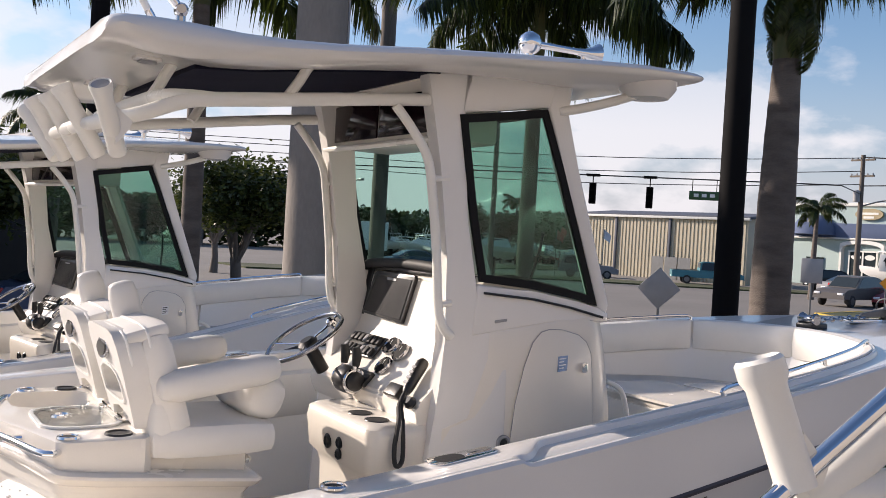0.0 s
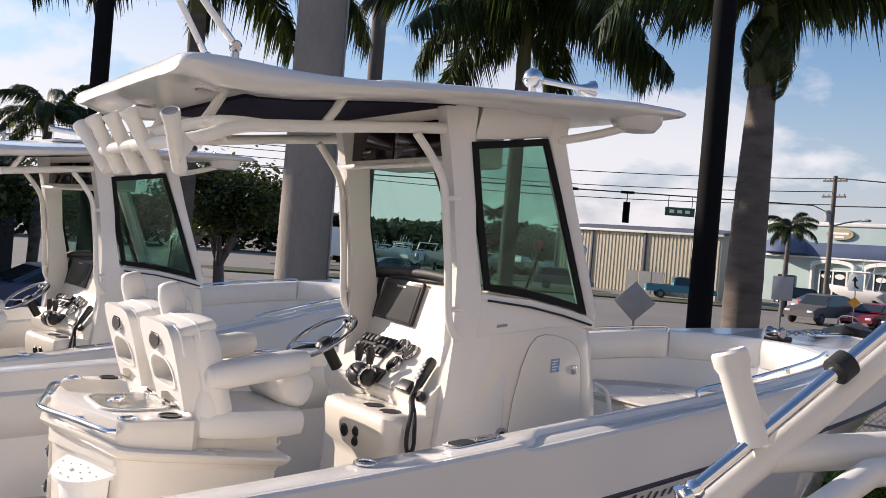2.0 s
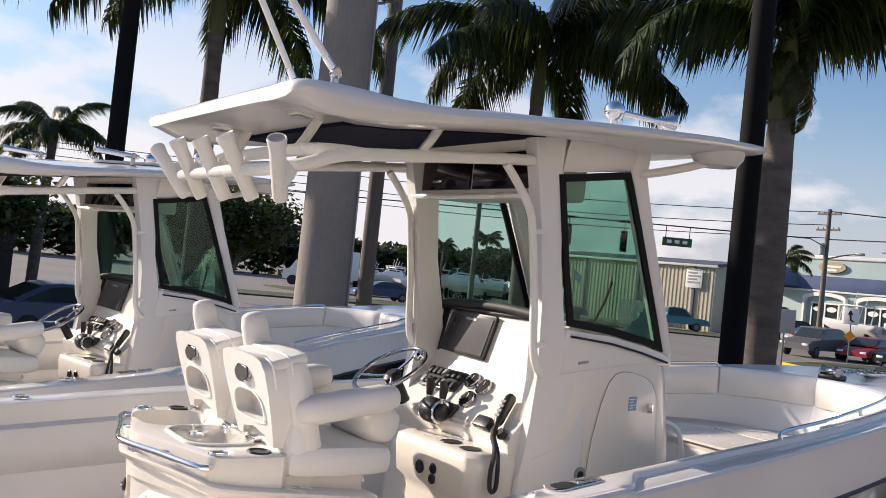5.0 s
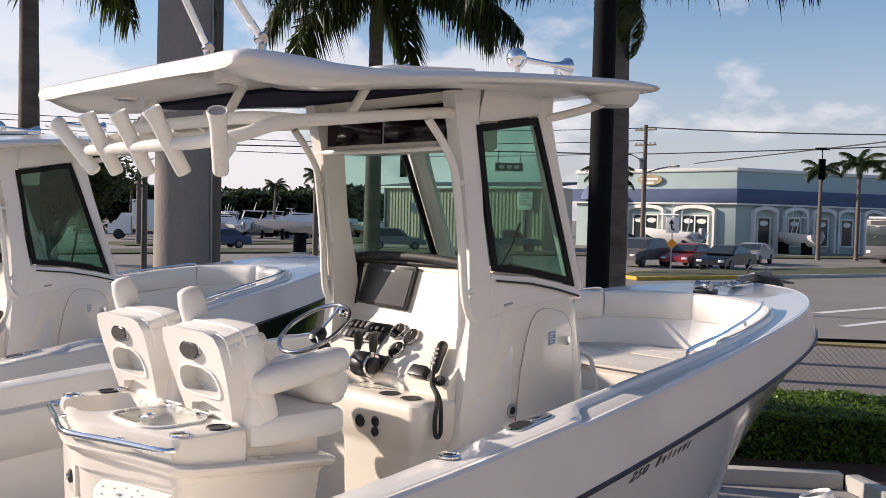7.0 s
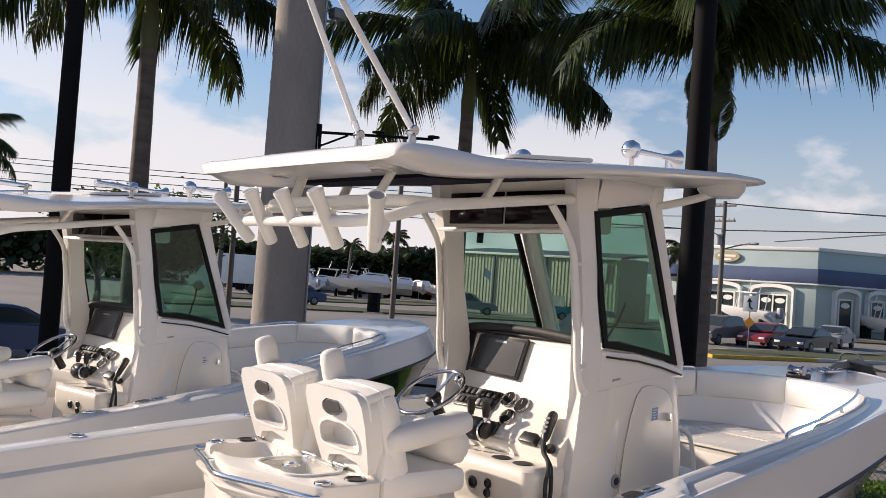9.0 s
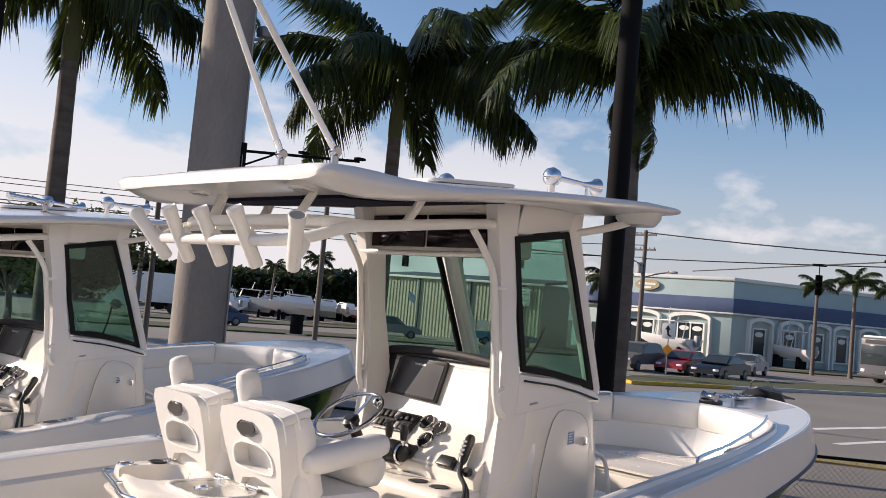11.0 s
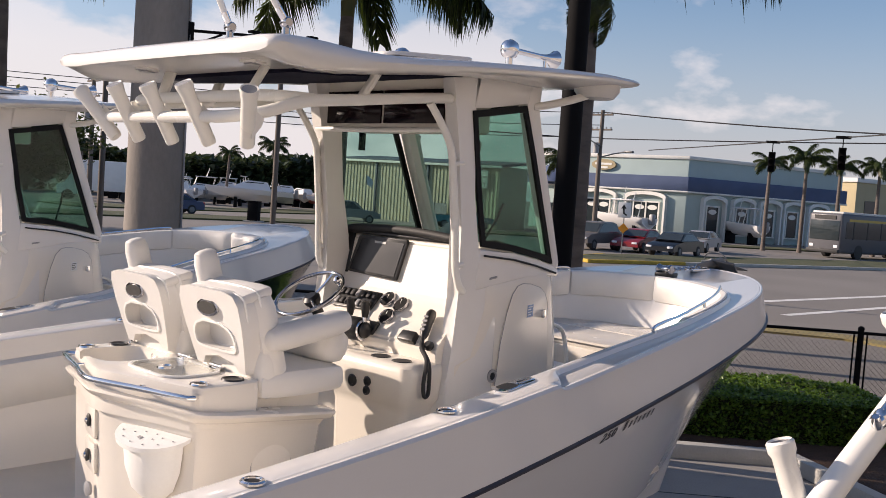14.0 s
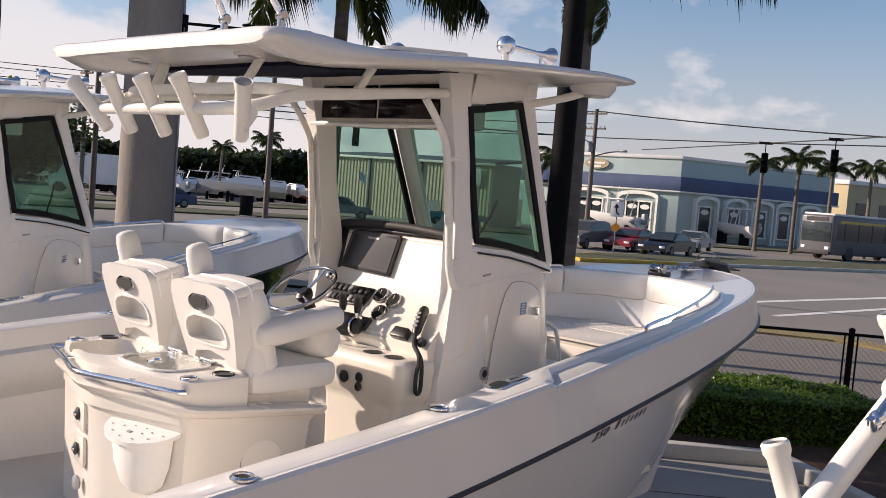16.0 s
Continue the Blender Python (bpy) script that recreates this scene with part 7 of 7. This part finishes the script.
# ---------------------------------------------------------------- boat yard
def yard_boat(x, y, heading, L, cabin, label, arch_top=False, skin=None, scale=0.70):
    t = thing("yard_boat", label, "boat", "boats in the far yard", at=pose(x, y, 0, 0, 0, heading) @ Matrix.Diagonal((scale, scale, scale, 1)))
    rings = []
    for k in range(9):
        u = k / 8
        w = 0.16 * L * (1 - u ** 3.2) + 0.02
        g = 1.9 + 0.35 * u
        zk = 0.75 + 0.9 * u ** 3
        xx = -L / 2 + L * u
        rings.append([(xx, -w, g), (xx - 0.06 * u, -w * 0.86, (g + zk) / 2 + 0.1), (xx - 0.3 * u, 0, zk), (xx - 0.06 * u, w * 0.86, (g + zk) / 2 + 0.1), (xx, w, g)])
    part("hull", loft(rings), skin or HULL, t)
    if cabin:
        part("cabin", loft([[(px * L, s * L * (0.11 - 0.03 * (pz - 2.0)), pz) for px, pz in ((-0.25, 1.95), (-0.2, 2.9), (0.02, 3.0), (0.2, 2.2), (0.28, 2.0))] for s in (-1, 1)]), HULL, t)
        part("cabin_glass", loft([[(px * L, s * (L * 0.085 + 0.03), pz) for px, pz in ((-0.18, 2.4), (-0.16, 2.8), (0.02, 2.85), (0.12, 2.45))] for s in (-1, 1)]), SHOPGLASS, t)
    if arch_top:
        for s in (-1, 1):
            part("arch_pipe", tube([(-0.2 * L, s * 0.8, 2.0), (-0.25 * L, s * 0.75, 3.4), (0.05 * L, s * 0.75, 3.5), (0.1 * L, s * 0.7, 2.1)], 0.05, 6), POWDER, t)
        top = part("top", box(-0.27 * L, 0.08 * L, -0.95, 0.95, 3.45, 3.55, 0.03), HULL, t)
        for s, h in ((-0.7, 4.3), (0.7, 4.7)):
            part("antenna", rod((-0.1 * L, s, 3.5), (-0.1 * L - 0.3, s, h), 0.03, 5), WHITE, top)
        if int(x + y) % 4 == 1:
            for s in (-0.6, 0.6):
                part("tower_leg", tube([(-0.2 * L, s, 3.5), (-0.15 * L, s * 0.7, 4.9)], 0.045, 6), POWDER, top)
            part("tower_deck", box(-0.22 * L, -0.05 * L, -0.6, 0.6, 4.85, 4.95, 0.02), HULL, top)
    part("engine", box(-L / 2 - 0.5, -L / 2 - 0.05, -0.25, 0.25, 1.3, 2.3, 0.1), GREYV, t)
    for xx in (-L * 0.3, L * 0.15):
        part("stand", box(xx - 0.15, xx + 0.15, -0.6, 0.6, 0.0, 1.15, 0.02), DARKMETAL, t)


BLUEHULL = material("blue_hull", (0.05, 0.10, 0.22), 0.2, vary=0.05, coat=0.4)
yard = random.Random(4)
REDHULL = material("dull_red_hull", (0.30, 0.08, 0.07), 0.4, vary=0.1)
TANHULL = material("tan_hull", (0.42, 0.36, 0.29), 0.4, vary=0.1)
yard_boat(51.3, 71.8, 140, 9.5, True, "white motor boat on stands in the yard", False, None, 0.9)
for k in range(44):
    a, row = yard.uniform(0, 1), k % 4
    p = Vector((40, 82, 0)).lerp(Vector((69, 64, 0)), a) + Vector((0.56, 0.83, 0)) * (2.5 + 5.2 * row + yard.uniform(-1.2, 1.2))
    skin = (None, None, BLUEHULL, None, TANHULL, None, None, REDHULL)[yard.randrange(8)]
    label = "blue motor boat on stands in the yard" if skin is BLUEHULL else ("tan motor boat on stands in the yard" if skin is TANHULL else ("dull red motor boat on stands in the yard" if skin is REDHULL else "white motor boat on stands in the yard"))
    yard_boat(p.x, p.y, yard.choice((140, 60, 95, 150, 240)) + yard.uniform(-15, 15), yard.uniform(7.0, 9.5), yard.random() < 0.6, label, yard.random() < 0.6, skin, yard.uniform(0.62, 0.8))
yard_boat(70.1, 41.5, 80, 7.0, False, "white open boat on stands before the showroom", True, None, 0.95)
yard_boat(79.6, 34.7, 75, 6.0, False, "white open boat on stands beside the showroom", True, None, 0.95)
vt = thing("box_truck", "white box truck parked by the yard", "truck", at=pose(37.0, 73.5, 0, 0, 0, 150))
part("cargo_box", box(-3.2, 1.6, -1.2, 1.2, 0.9, 3.5, 0.04), WHITE, vt)
part("cab", loft([[(x, s * 1.05, z) for x, z in ((1.7, 0.5), (1.7, 2.3), (2.5, 2.3), (3.0, 1.5), (3.6, 1.3), (3.6, 0.5))] for s in (-1, 1)]), WHITE, vt)
for x in (-2.0, 2.7):
    for s in (-1, 1):
        part("wheel", lathe([(0.2, -0.15), (0.45, -0.13), (0.45, 0.13), (0.2, 0.15)], (x, s * 0.95, 0.45), (0, 1, 0), 14), RUBBER, vt)


# flags on poles in the yard
FLAGR, FLAGB = material("red_cloth", (0.5, 0.05, 0.06), 0.9), material("pale_cloth", (0.6, 0.62, 0.68), 0.9)
for x, y, z, m in ((44.0, 52.6, 3.6, FLAGR), (47.0, 50.6, 3.8, FLAGB), (57, 68, 4.2, FLAGR), (60, 67, 4.4, FLAGB)):
    fg = thing("flag", "small flag on a thin pole", "flag", "flags", at=pose(x, y, 0))
    part("pole", rod((0, 0, 0), (0, 0, z), 0.04, 6), GALV, fg)
    part("cloth", loft([[(0.0, 0.0, z), (0.3, 0.05, z - 0.15), (0.6, -0.05, z - 0.35), (0.8, 0.02, z - 0.5)], [(0, 0, z - 0.7), (0.25, 0.05, z - 0.8), (0.5, -0.05, z - 0.95), (0.65, 0.02, z - 1.1)]], False, False), m, fg)


# ---------------------------------------------------------------- trees
def tree(x, y, H, R, seed, n, label, trunk_h=1.6, leaf=0.16, group="trees"):
    rnd = random.Random(seed)
    t = thing("tree", label, "tree", group, at=pose(x, y, 0))
    bm = bmesh.new()
    tips = []
    tube([(0, 0, 0), (0.05, 0.0, trunk_h * 0.5), (0.0, 0.05, trunk_h)], [0.24, 0.17, 0.15], 10, bm=bm)
    for k in range(9):
        a = k * 2.4 + rnd.uniform(-0.3, 0.3)
        e = rnd.uniform(0.5, 1.0)
        m = Vector((math.cos(a) * R * 0.35 * e, math.sin(a) * R * 0.35 * e, trunk_h + (H - trunk_h) * rnd.uniform(0.25, 0.4)))
        tip = Vector((math.cos(a) * R * 0.8 * e, math.sin(a) * R * 0.8 * e, trunk_h + (H - trunk_h) * rnd.uniform(0.45, 0.85)))
        tube([(0, 0, trunk_h * 0.9), m, tip], [0.11, 0.06, 0.02], 7, bm=bm)
        tips += [m.lerp(tip, 0.5), tip]
        for j in range(2):
            q = m.lerp(tip, 0.4 + 0.3 * j)
            w = q + Vector((rnd.uniform(-1, 1), rnd.uniform(-1, 1), rnd.uniform(0.1, 0.8))) * R * 0.28
            tube([q, w], [0.035, 0.012], 5, bm=bm)
            tips.append(w)
    part("trunk", bm, WOOD, t, "brown trunk with spreading limbs")
    fo = bmesh.new()
    state = random.getstate()
    random.seed(seed)
    def spot():
        c = rnd.choice(tips)
        d = Vector((rnd.gauss(0, 1), rnd.gauss(0, 1), rnd.gauss(0, 0.7))) * R * 0.17
        return c + d
    leaves(fo, n, spot, leaf)
    random.setstate(state)
    tagged(part("crown", fo, TREELEAF, t, "uneven leafy crown"), kind="stuff")


tree(7.6, 22.2, 4.75, 2.1, 21, 13000, "round-crowned broadleaf tree behind the boats", 1.7, 0.15)
tree(-5.5, 21.5, 4.7, 3.8, 22, 22000, "large shady broadleaf tree", 2.0, 0.2)
tree(-1.0, 22.5, 4.4, 3.2, 25, 22000, "shady broadleaf tree behind the boats", 1.8, 0.2)
tree(-11.0, 21.0, 5.2, 4.4, 23, 14000, "large shady broadleaf tree", 2.0, 0.22)
tree(14.2, 44.0, 5.6, 3.0, 24, 5000, "broadleaf tree across the side road", 1.7, 0.2)
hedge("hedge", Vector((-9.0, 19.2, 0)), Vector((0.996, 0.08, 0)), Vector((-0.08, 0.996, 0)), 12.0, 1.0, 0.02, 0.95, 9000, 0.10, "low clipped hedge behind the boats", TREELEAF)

DARKWALL = material("dark_building_wall", (0.018, 0.018, 0.02), 0.6, vary=0.1, scale=0.6)
db = thing("dark_building", "low dark building behind the trees", "building", at=pose(-26, 27, 0, 0, 0, 2))
part("wall", box(0, 29, 0, 10, 0, 4.4, 0.03), DARKWALL, db)
part("roof", box(-0.5, 29.5, -0.8, 10.5, 4.4, 4.7, 0.04), ROOFDARK, db)
for k in range(7):
    part("window", box(1.5 + 3.7 * k, 4.2 + 3.7 * k, -0.05, 0.02, 0.8, 3.0), SHOPGLASS, db)

# the far line of trees, and street palms by the showroom
far = bmesh.new()
fr = random.Random(9)
def far_spot():
    a = fr.uniform(0, 1)
    p = Vector((-60, 120, 0)).lerp(Vector((105, 92, 0)), a)
    h = 5.3 + 2.2 * noise.noise(Vector((a * 26, 0, 0))) + 1.5 * noise.noise(Vector((a * 90, 4, 0)))
    return p + Vector((fr.uniform(-2, 2), fr.uniform(-5, 5), max(0.3, h * math.sqrt(fr.random()))))
random.seed(5)
leaves(far, 34000, far_spot, 1.1)
tagged(part("far_trees", far, FARLEAF), "dark line of distant trees beyond the yard", "trees", kind="stuff")
for x, y, h, s, sd in ((71.3, 25.6, 7.6, 0.66, 31), (68.5, 27.4, 7.0, 0.52, 32), (76.0, 24.6, 7.2, 0.6, 33), (77.0, 21.8, 7.4, 0.6, 36), (47.9, 32.6, 5.6, 0.60, 34), (57, 84, 5.6, 0.5, 37), (44, 92, 5.2, 0.55, 38), (72, 96, 7.5, 0.8, 39), (30, 96, 7.2, 0.8, 40)):
    palm(x, y, h, 0.16, 0.11, sd, (0.3, 0.1), s, 13, 0.5, "street palm with grey trunk")
